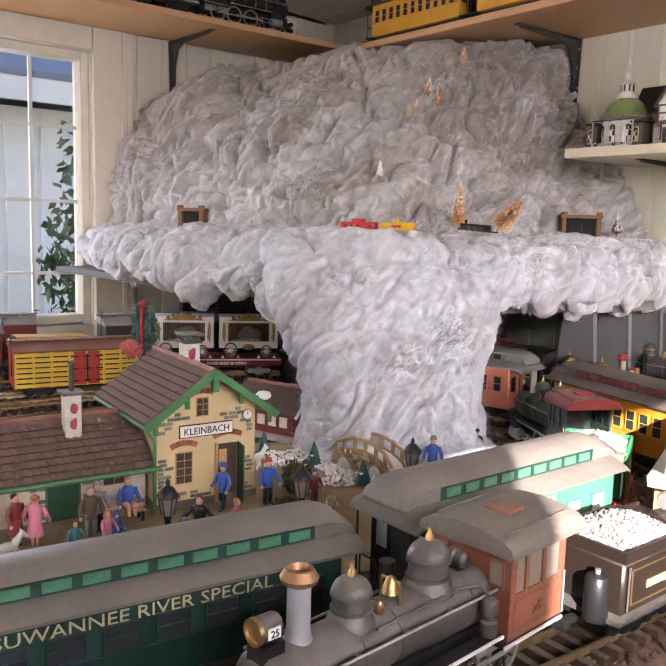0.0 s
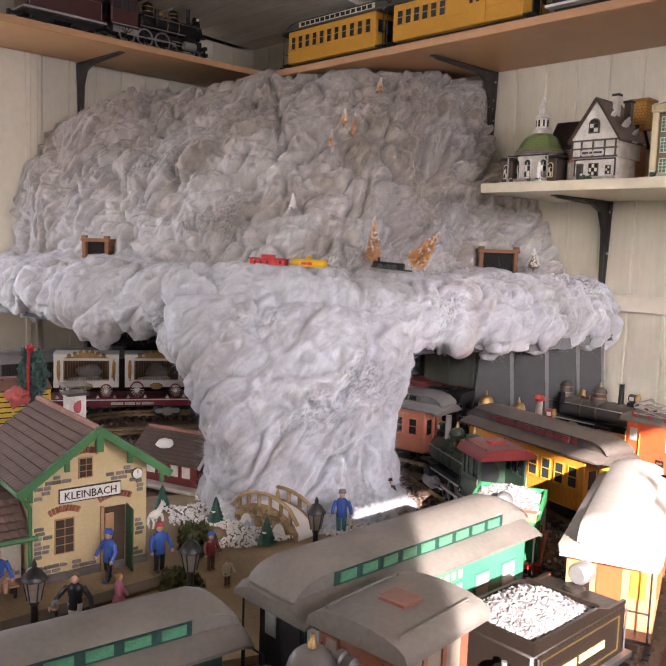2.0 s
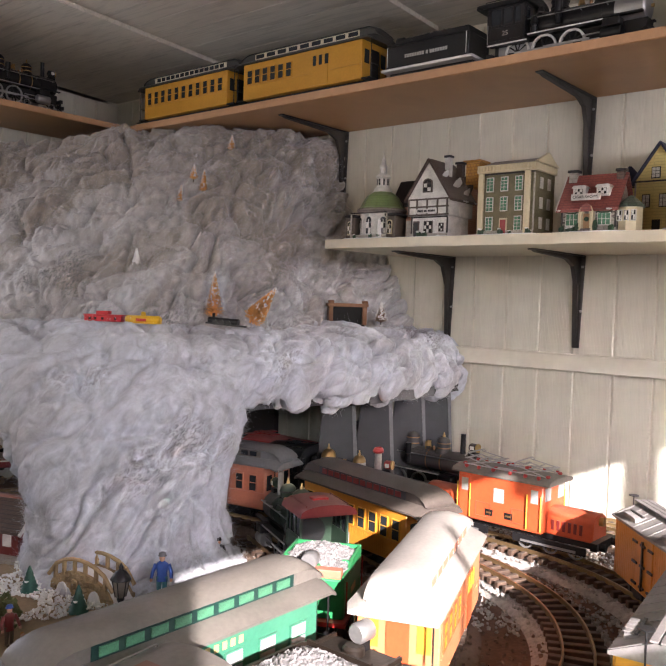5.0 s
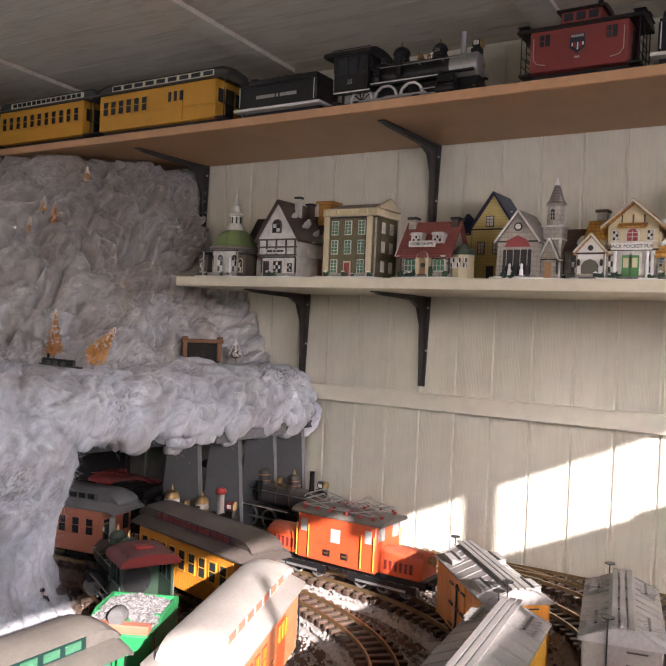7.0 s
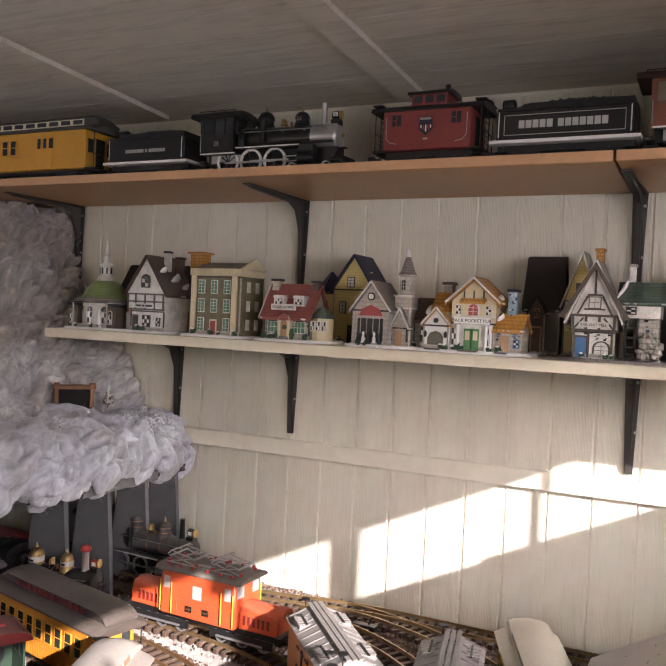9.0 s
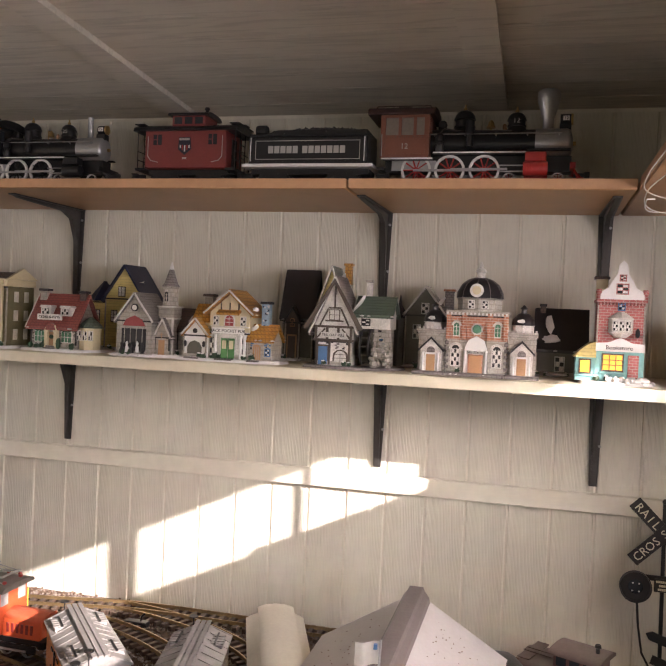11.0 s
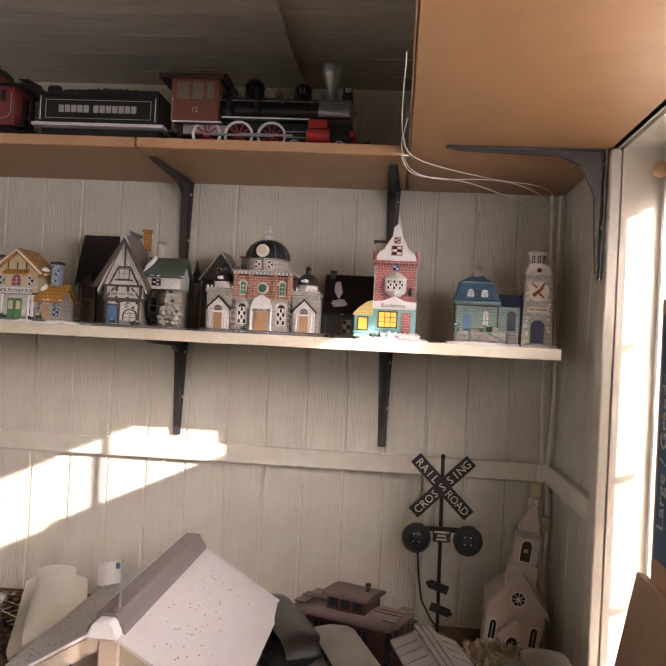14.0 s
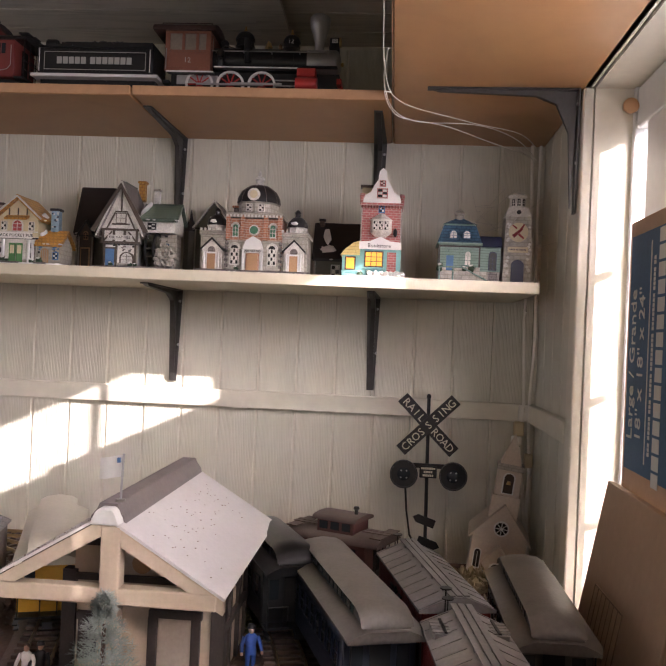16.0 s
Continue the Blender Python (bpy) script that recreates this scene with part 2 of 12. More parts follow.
def turned(bm, profile, at=(0, 0, 0), seg=16, axis="z", m=None):
    """A turned form: (radius, height) from below to above, closed at both ends."""
    at = Vector(at)
    rows = []
    for r, h in profile:
        row = []
        for i in range(seg):
            a = 2 * math.pi * i / seg
            v = Vector((r * math.cos(a), r * math.sin(a), h))
            if axis == "x":
                v = Vector((v.z, v.x, v.y))
            elif axis == "y":
                v = Vector((v.x, -v.z, v.y))
            v = at + v
            row.append(bm.verts.new(m @ v if m else v))
        rows.append(row)
    for a, b in zip(rows, rows[1:]):
        ring_face(bm, a, b)
    bm.faces.new(rows[0][::-1])
    bm.faces.new(rows[-1])
    return bm


def wire(bm, points, r, seg=6):
    for p, q in zip(points, points[1:]):
        tube(bm, p, q, r, seg=seg)
    return bm


def hose(points, r, seg=8):
    """One bent round cord through the points."""
    bm, rows = B(), []
    pts = [Vector(p) for p in points]
    for i, p in enumerate(pts):
        way = pts[min(i + 1, len(pts) - 1)] - pts[max(i - 1, 0)]
        turn = way.to_track_quat("Z", "Y").to_matrix()
        rows.append([bm.verts.new(p + turn @ Vector((r * math.cos(2 * math.pi * k / seg), r * math.sin(2 * math.pi * k / seg), 0))) for k in range(seg)])
    for a, b in zip(rows, rows[1:]):
        ring_face(bm, a, b)
    bm.faces.new(rows[0][::-1])
    bm.faces.new(rows[-1])
    return bm


def blob(bm, at, size, rough=0.15, sub=2, seed=0.0):
    got = bmesh.ops.create_icosphere(bm, subdivisions=sub, radius=1.0)
    for v in got["verts"]:
        k = 1 + rough * noise.noise(v.co * 1.7 + Vector((seed, seed * 2, 0)))
        v.co = Vector((v.co.x * size[0] * k, v.co.y * size[1] * k, v.co.z * size[2] * k)) + Vector(at)
    return bm


def soften(bm, w, seg=1):
    bmesh.ops.bevel(bm, geom=list(bm.edges), offset=w, segments=seg, affect="EDGES", profile=0.7, clamp_overlap=True)
    return bm


def finish(bm, name, material, smooth=None):
    me = bpy.data.meshes.new(name)
    bmesh.ops.recalc_face_normals(bm, faces=bm.faces)
    bm.to_mesh(me)
    bm.free()
    for one in material if isinstance(material, (list, tuple)) else (material,):
        me.materials.append(one)
    if smooth:
        me.shade_smooth()
        me.set_sharp_from_angle(angle=radians(smooth))
    return me


def B():
    return bmesh.new()


def part(name, bm, material, parent, label="", smooth=40):
    ob = new(name, finish(bm, name, material, smooth))
    ob.parent = parent
    if label:
        ob["label"] = label
    return ob


def thing(name, label, category, at=None, group="", kind=""):
    ob = new(name)
    ob.empty_display_size = 0.02
    ob.matrix_world = at or Matrix.Identity(4)
    return tagged(ob, label, category, group, kind)


def solid(name, bm, material, label="", category="", group="", kind="", smooth=40, at=None):
    ob = new(name, finish(bm, name, material, smooth))
    if at:
        ob.matrix_world = at
    return tagged(ob, label, category, group, kind)




def words(text, size, thick=0.0004, stretch=1.0, align="CENTER"):
    """The mesh of a line of writing in the plane x-z, facing -y, its foot at z = 0."""
    cu = bpy.data.curves.new("writing", "FONT")
    cu.body, cu.size, cu.extrude, cu.align_x, cu.resolution_u = text, size, thick, align, 2
    ob = bpy.data.objects.new("writing", cu)
    scene.collection.objects.link(ob)
    me = bpy.data.meshes.new_from_object(ob.evaluated_get(bpy.context.evaluated_depsgraph_get()))
    bpy.data.objects.remove(ob)
    bpy.data.curves.remove(cu)
    me.transform(Matrix.Rotation(radians(90), 4, "X") @ Matrix.Diagonal((stretch, 1, 1, 1)))
    return me


def lettering(text, size, material, parent, at, turn=0, stretch=1.0, name="lettering", lean=0):
    me = words(text, size, stretch=stretch)
    me.materials.clear()
    me.materials.append(material)
    ob = new(name, me)
    ob.parent = parent
    ob.matrix_basis = pose(*at, lean, 0, turn)
    return ob

# ---- the shed ----
TOP = 0.905          # layout table
RAILTOP = 0.938
W_IN, E_IN, S_IN, CEIL = 0.04, 3.9, -4.6, 2.222
SHELF_Z = 1.979      # underside of the high shelf
WEST_SHELF_Z = 2.037  # underside of the shelf over the casement
VIL_Z = 1.602        # top of the village shelf

floor = solid("floor", box(B(), -0.1, 4.1, S_IN, 0.1, -0.05, 0), FLOOR_WOOD, "worn brown board floor of the shed", "floor", kind="structure")
def ceiling_z(y):
    """The ceiling climbs a little from the north wall."""
    return 2.232 - 0.05 * y


ceiling = B()
_y = 0.12
while _y > S_IN - 0.1:
    _w = 0.104
    prism(ceiling, [(_y - _w + 0.0035, ceiling_z(_y - _w)), (_y, ceiling_z(_y)), (_y, ceiling_z(_y) + 0.02), (_y - _w + 0.0035, ceiling_z(_y - _w) + 0.02)], -0.1, 4.1, "x")
    _y -= _w
prism(ceiling, [(S_IN - 0.1, ceiling_z(S_IN - 0.1) + 0.006), (0.12, ceiling_z(0.12) + 0.006), (0.12, ceiling_z(0.12) + 0.04), (S_IN - 0.1, ceiling_z(S_IN - 0.1) + 0.04)], -0.1, 4.1, "x")
for x in (0.0, 0.8, 1.605, 2.405, 3.205):
    prism(ceiling, [(S_IN, ceiling_z(S_IN) - 0.014), (-0.045, ceiling_z(-0.045) - 0.014), (-0.045, ceiling_z(-0.045) - 0.001), (S_IN, ceiling_z(S_IN) - 0.001)], x - 0.036, x + 0.036, "x")
solid("ceiling", ceiling, CEIL_PAINT, "painted plank ceiling with flat battens over the joints", "ceiling", kind="structure", smooth=None)

wall_north = solid("wall_north", box(B(), -0.1, 4.1, 0.004, 0.1, 0, CEIL + 0.012), TRIM_PAINT, "cream-painted grooved plywood wall with wood grain", "wall", kind="structure")
plank = B()
prism(plank, [(-0.0485, 0.004), (-0.0485, -0.003), (-0.046, -0.006), (0.046, -0.006), (0.0485, -0.003), (0.0485, 0.004)], 0.0, CEIL - 0.6, "z")
plank_mesh = finish(plank, "plank", WALL_PAINT)
PITCH = 0.1012
for i in range(38):
    ob = new("plank", plank_mesh)
    ob.parent = wall_north
    ob.matrix_basis = pose(0.045 + PITCH * (i + 0.5), 0.006, 0.6)

rail = solid("trim_north", soften(box(B(), 1.2, 3.9, -0.022, -0.003, 1.277, 1.322), 0.002), TRIM_PAINT, "flat cream-painted wall batten", "trim", kind="structure")
solid("trim_east", soften(box(B(), 3.878, 3.897, -0.45, -0.024, 1.277, 1.322), 0.002), TRIM_PAINT, "flat cream-painted wall batten", "trim", kind="structure")

# west wall with its window
WY0, WY1, WZ0, WZ1 = -2.35, -1.08, 1.0, 1.96
west = B()
for y0, y1, z0, z1 in ((S_IN, WY0, 0, 2.5), (WY1, 0.1, 0, 2.5), (WY0, WY1, 0, WZ0), (WY0, WY1, WZ1, 2.5)):
    box(west, W_IN - 0.14, W_IN - 0.004, y0, y1, z0, z1)
wall_west = solid("wall_west", west, TRIM_PAINT, "cream-painted grooved wall with a casement window", "wall", kind="structure")
for i in range(9):
    ob = new("plank", plank_mesh)
    ob.parent = wall_west
    ob.matrix_basis = pose(W_IN - 0.004, -0.05 - PITCH * i, 0.6, 0, 0, 90)
win = thing("window_1", "white-framed window with narrow glazing bars over daylight", "window", kind="structure")
cas = B()
box(cas, W_IN - 0.002, W_IN + 0.02, WY1 + 0.002, WY1 + 0.15, WZ0 - 0.1, WZ1 + 0.1)
box(cas, W_IN - 0.002, W_IN + 0.018, WY0, WY1, WZ1 + 0.002, WZ1 + 0.1)
box(cas, W_IN - 0.002, W_IN + 0.024, WY1 + 0.104, WY1 + 0.125, WZ0 - 0.1, WZ1 + 0.1)
part("casing", soften(cas, 0.003), TRIM_PAINT, win)
fr = B()
for y in (WY0 + 0.015, WY1 - 0.015):
    box(fr, W_IN - 0.1, W_IN - 0.02, y - 0.015, y + 0.015, WZ0, WZ1)
for z in (WZ0 + 0.02, WZ1 - 0.015):
    box(fr, W_IN - 0.1, W_IN - 0.02, WY0 + 0.03, WY1 - 0.03, z - 0.015, z + 0.015)
part("window_frame", soften(fr, 0.003), TRIM_PAINT, win)
for z in (1.185, 1.44, 1.70):
    part("glazing_bar", box(B(), W_IN - 0.075, W_IN - 0.062, WY0 + 0.03, WY1 - 0.03, z - 0.006, z + 0.006), WHITE_VINYL, win)
for y in (-1.27, -1.62, -1.97):
    part("glazing_bar", box(B(), W_IN - 0.0755, W_IN - 0.0625, y - 0.006, y + 0.006, WZ0 + 0.035, WZ1 - 0.03), WHITE_VINYL, win)
pane = part("pane", box(B(), W_IN - 0.071, W_IN - 0.067, WY0 + 0.03, WY1 - 0.03, WZ0 + 0.035, WZ1 - 0.03), PANE, win)
pane.visible_shadow = False

# east wall with the sunny window
EY0, EY1, EZ0, EZ1 = -2.875, -0.5, 0.93, 1.975
east = B()
for y0, y1, z0, z1 in ((S_IN, EY0, 0, 2.5), (EY1, 0.1, 0, 2.5), (EY0, EY1, 0, EZ0), (EY0, EY1, EZ1, 2.5)):
    box(east, E_IN + 0.004, E_IN + 0.14, y0, y1, z0, z1)
wall_east = solid("wall_east", east, TRIM_PAINT, "cream-painted wall with a broad sunlit window", "wall", kind="structure")
for i in range(4):
    ob = new("plank", plank_mesh)
    ob.parent = wall_east
    ob.matrix_basis = pose(E_IN + 0.004, -0.06 - PITCH * i, 0.6, 0, 0, -90)
win2 = thing("window_2", "broad white-framed window full of low sun", "window", kind="structure")
cas = B()
box(cas, E_IN - 0.018, E_IN + 0.003, EY1 + 0.002, EY1 + 0.055, EZ0 - 0.05, EZ1 + 0.002)
box(cas, E_IN - 0.018, E_IN + 0.003, EY0, EY1 + 0.055, EZ1 + 0.004, EZ1 + 0.06)
part("casing", soften(cas, 0.003), TRIM_PAINT, win2)
fr = B()
for y, w in ((EY0 + 0.031, 0.03), (EY1 - 0.007, 0.006)):
    box(fr, E_IN + 0.075, E_IN + 0.125, y - w, y + w, EZ0, EZ1)
box(fr, E_IN + 0.08, E_IN + 0.12, -1.90, EY1 - 0.014, 1.893, EZ1 - 0.002)
box(fr, E_IN + 0.0815, E_IN + 0.1185, -0.722, -0.577, EZ0 + 0.041, 1.8928)
box(fr, E_IN + 0.08, E_IN + 0.12, EY0 + 0.04, -1.902, 1.955, EZ1 - 0.002)
box(fr, E_IN + 0.081, E_IN + 0.119, -1.92, -1.902, 1.888, 1.9548)
box(fr, E_IN + 0.08, E_IN + 0.12, EY0 + 0.04, EY1 - 0.04, EZ0, EZ0 + 0.04)
part("window_frame", soften(fr, 0.003), WHITE_VINYL, win2)
part("mullion", box(B(), E_IN + 0.08, E_IN + 0.119, -1.386, -1.344, EZ0 + 0.041, 1.8925), WHITE_VINYL, win2)
for y in (-0.975, -1.86, -2.3):
    part("glazing_bar", box(B(), E_IN + 0.092, E_IN + 0.104, y - 0.006, y + 0.006, EZ0 + 0.041, 1.8925), WHITE_VINYL, win2)
for z in (1.16, 1.40, 1.64):
    part("glazing_bar", box(B(), E_IN + 0.0925, E_IN + 0.1035, EY0 + 0.041, EY1 - 0.041, z - 0.006, z + 0.006), WHITE_VINYL, win2)
pane = part("pane", box(B(), E_IN + 0.096, E_IN + 0.1, EY0 + 0.04, EY1 - 0.014, EZ0 + 0.04, 1.893), PANE, win2)
pane.visible_shadow = False
pane = part("pane", box(B(), E_IN + 0.096, E_IN + 0.1, EY0 + 0.04, -1.921, 1.8935, 1.9545), PANE, win2)
pane.visible_shadow = False

# the unseen wall behind, its opening added to hold the fill lamp
south = B()
for x0, x1, z0, z1 in ((-0.1, 0.7, 0, 2.5), (3.3, 4.1, 0, 2.5), (0.7, 3.3, 0, 1.0), (0.7, 3.3, 2.0, 2.5)):
    box(south, x0, x1, S_IN - 0.1, S_IN, z0, z1)
solid("wall_south", south, TRIM_PAINT, "plain cream-painted wall with an opening added for fill light", "wall", kind="structure")

# Unseen high roof, added to keep the sun off the neighbour's wall.
solid("shed_roof", prism(B(), [(4.35, 2.52), (4.35, 2.6), (-0.35, 4.72), (-0.35, 4.62), (-0.1, 4.50), (-0.1, 2.52)], S_IN - 0.3, 0.4, "y"), mat("roof_felt", (0.10, 0.10, 0.10), 0.9, vary=0.2, scale=4), "unseen single-pitch roof added to shade the neighbour house", "roof", kind="structure", smooth=None)

# ---- outdoors ----
GRASS = mat("dry_lawn", (0.11, 0.12, 0.05), 0.9, vary=0.3, scale=3, bump=0.4)
SIDING = mat("white_siding", (0.72, 0.74, 0.76), 0.5, vary=0.06, scale=4, bump=0.1)
SHINGLE = mat("grey_shingle", (0.17, 0.20, 0.26), 0.8, vary=0.3, scale=14, bump=0.3)
solid("ground", box(B(), -300, 300, -300, 300, -0.4, -0.3), GRASS, "dry lawn round the shed", "ground", kind="structure")
neighbour = thing("neighbour_house", "white-sided house with a shingled roof seen through the window", "house", pose(-4.3, -0.2, -0.05))
part("wall", box(B(), -4, 0, -3.5, 1.25, -0.25, 2.35), SIDING, neighbour)
for i in range(16):
    part("siding_board", box(B(), -0.001, 0.018, -3.5 + 0.3 * i, -3.24 + 0.3 * i, 0.1, 2.3), SIDING, neighbour)
part("fascia", box(B(), 0.3, 0.35, -4, 1.6, 2.36, 2.56), SIDING, neighbour)
part("roof", prism(B(), [(0.36, 2.55), (0.36, 2.60), (-2.5, 3.9), (-4.4, 2.5)], -4, 1.7, "y"), SHINGLE, neighbour, smooth=None)
LEAF = mat("hedge_leaf", (0.055, 0.10, 0.035), 0.55, vary=0.4, scale=30, bump=0.1, piece=0.3)


def leaf_cloud(count, size, leaf, seed):
    """Many small folded leaves in a rough, gappy mass."""
    rnd = random.Random(seed)
    verts, faces = [], []
    while len(faces) < count * 2:
        p = Vector((rnd.uniform(-1, 1), rnd.uniform(-1, 1), rnd.uniform(-1, 1)))
        k = p.length
        if k > 1 + 0.35 * noise.noise(p * 2.5) or k < 0.35 or noise.noise(p * 3.7 + Vector((seed, 0, 0))) < -0.22:
            continue
        c = Vector((p.x * size[0], p.y * size[1], p.z * size[2]))
        e = Euler((rnd.uniform(0, 6), rnd.uniform(0, 6), rnd.uniform(0, 6))).to_matrix()
        s = leaf * rnd.uniform(0.6, 1.2)
        i = len(verts)
        for v in ((-s, 0, 0.15 * s), (0, -0.45 * s, 0), (s, 0, 0.15 * s), (0, 0.45 * s, 0.2 * s)):
            verts.append(c + e @ Vector(v))
        faces += [(i, i + 1, i + 2), (i, i + 2, i + 3)]
    me = bpy.data.meshes.new("leaves")
    me.from_pydata([tuple(v) for v in verts], [], faces)
    return me


bush = thing("garden_bush", "dark leafy garden bush outside the window", "bush", pose(-2.2, 0.02, -0.3))
stem = part("trunk", wire(B(), [(0, 0, 0), (0.03, 0, 0.5), (-0.02, 0.04, 1.1)], 0.04), SLEEPER, bush)
leaves = leaf_cloud(2600, (0.55, 0.5, 1.05), 0.05, 3)
leaves.materials.append(LEAF)
crown = new("crown", leaves)
crown.parent = bush
crown.matrix_basis = pose(0, 0, 1.25)

# ---- shelves ----
SHELF_FRONT, VIL_FRONT = -0.378, -0.385
solid("high_shelf", soften(box(B(), 0.44, 2.937, SHELF_FRONT, -0.002, SHELF_Z, SHELF_Z + 0.022), 0.003), SHELF_WOOD, "long varnished wooden shelf board carrying model trains", "shelf", "high shelves")
solid("high_shelf", soften(box(B(), 2.941, 3.507, SHELF_FRONT, -0.002, SHELF_Z, SHELF_Z + 0.022), 0.003), SHELF_WOOD, "short varnished wooden shelf board carrying a model locomotive", "shelf", "high shelves")
solid("high_shelf", soften(box(B(), 3.511, 3.898, -3.3, -0.002, SHELF_Z, SHELF_Z + 0.022), 0.003), SHELF_WOOD, "varnished wooden shelf board above the sunny window", "shelf", "high shelves")
solid("high_shelf", soften(box(B(), 0.062, 0.402, -3.0, -0.002, WEST_SHELF_Z, WEST_SHELF_Z + 0.022), 0.003), SHELF_WOOD, "varnished wooden shelf board above the casement window", "shelf", "high shelves")
solid("village_shelf", soften(box(B(), 1.53, 3.832, VIL_FRONT, -0.002, VIL_Z - 0.024, VIL_Z), 0.003, 2), CREAM_SHELF, "long cream-painted shelf carrying ceramic village houses", "shelf")


boards = [o for o in bpy.data.objects if o.name.startswith("high_shelf")]
part("front_edge", soften(box(B(), 3.5085, 3.5106, -3.298, -0.40, SHELF_Z + 0.001, SHELF_Z + 0.021), 0.0006), SHELF_EDGE, boards[2], "paler front edge strip")
part("front_edge", soften(box(B(), 0.4024, 0.4045, -2.998, -0.01, WEST_SHELF_Z + 0.001, WEST_SHELF_Z + 0.021), 0.0006), SHELF_EDGE, boards[3], "paler front edge strip")
for x0, x1 in ((0.442, 2.936), (2.942, 3.506)):
    board = boards[0 if x0 < 1 else 1]
    part("front_edge", soften(box(B(), x0, x1, SHELF_FRONT - 0.0025, SHELF_FRONT - 0.0004, SHELF_Z + 0.001, SHELF_Z + 0.021), 0.0006), SHELF_EDGE, board, "paler front edge strip")


def bracket(at, turn, drop, reach, label):
    """A pressed-steel angle bracket: an upright on the wall and an arm under the shelf, with a curved inner corner."""
    ob = thing("shelf_bracket", label, "bracket", Matrix.Translation(at) @ pose(0, 0, 0, 0, 0, turn), "shelf brackets")
    w = 0.017
    up = B()
    prism(up, [(-w, 0), (-w * 0.55, -drop), (w * 0.55, -drop), (w, 0)], -0.005, -0.001, "y")
    prism(up, [(-0.005, -0.001), (-0.012, -drop * 0.96), (-0.02, -drop * 0.35), (-0.045, -0.03), (-0.085, -0.014), (-reach * 0.92, -0.008), (-reach, -0.001)][::-1], -0.0055, 0.0055, "x")
    part("upright", up, BRACKET, ob)
    arm = B()
    prism(arm, [(-w, -0.006), (w, -0.006), (w * 0.55, -reach), (-w * 0.55, -reach)], -0.0035, -0.0005, "z")
    part("arm", arm, BRACKET, ob)
    for z in (0.03, drop * 0.6):
        part("screw", tube(B(), (0.011, -0.0048, -z), (0.011, -0.0075, -z), 0.0035, seg=8), SILVER, ob)
    return ob


for x in (1.275, 2.084, 2.952, 3.478):
    bracket((x, -0.003, SHELF_Z), 0, 0.245, 0.30, "grey pressed-steel bracket under the high shelf")
bracket((W_IN + 0.005, -0.769, WEST_SHELF_Z), 90, 0.245, 0.30, "grey pressed-steel bracket under the high shelf")
bracket((E_IN - 0.02, -0.47, SHELF_Z), -90, 0.245, 0.30, "grey pressed-steel bracket under the high shelf")
for x in (1.685, 2.073, 2.957, 3.478):
    bracket((x, -0.003, VIL_Z - 0.024), 0, 0.24, 0.28, "grey pressed-steel bracket under the village shelf")

# ---- layout table ----
table = B()
box(table, 0.06, 3.88, -0.9, -0.004, TOP - 0.03, TOP)
box(table, 0.06, 2.47, -3.2, -0.9, TOP - 0.03, TOP)
box(table, 2.47, 3.88, -1.28, -0.9, TOP - 0.03, TOP)
lay = thing("layout_table", "wide plywood table covered with brown ground mat under the railway", "table")
part("tabletop", table, GROUND, lay)
for x, y in ((0.15, -0.15), (3.75, -0.15), (0.15, -3.0), (2.35, -3.0), (3.75, -1.15), (2.0, -1.2)):
    part("leg", box(B(), x - 0.04, x + 0.04, y - 0.04, y + 0.04, 0, TOP - 0.03), TABLE_EDGE, lay)

# ---- the snowy mountain ----
FLOW = Vector((0.46, 0.38, 0.80)).normalized()  # the way the batting was drawn over the frame


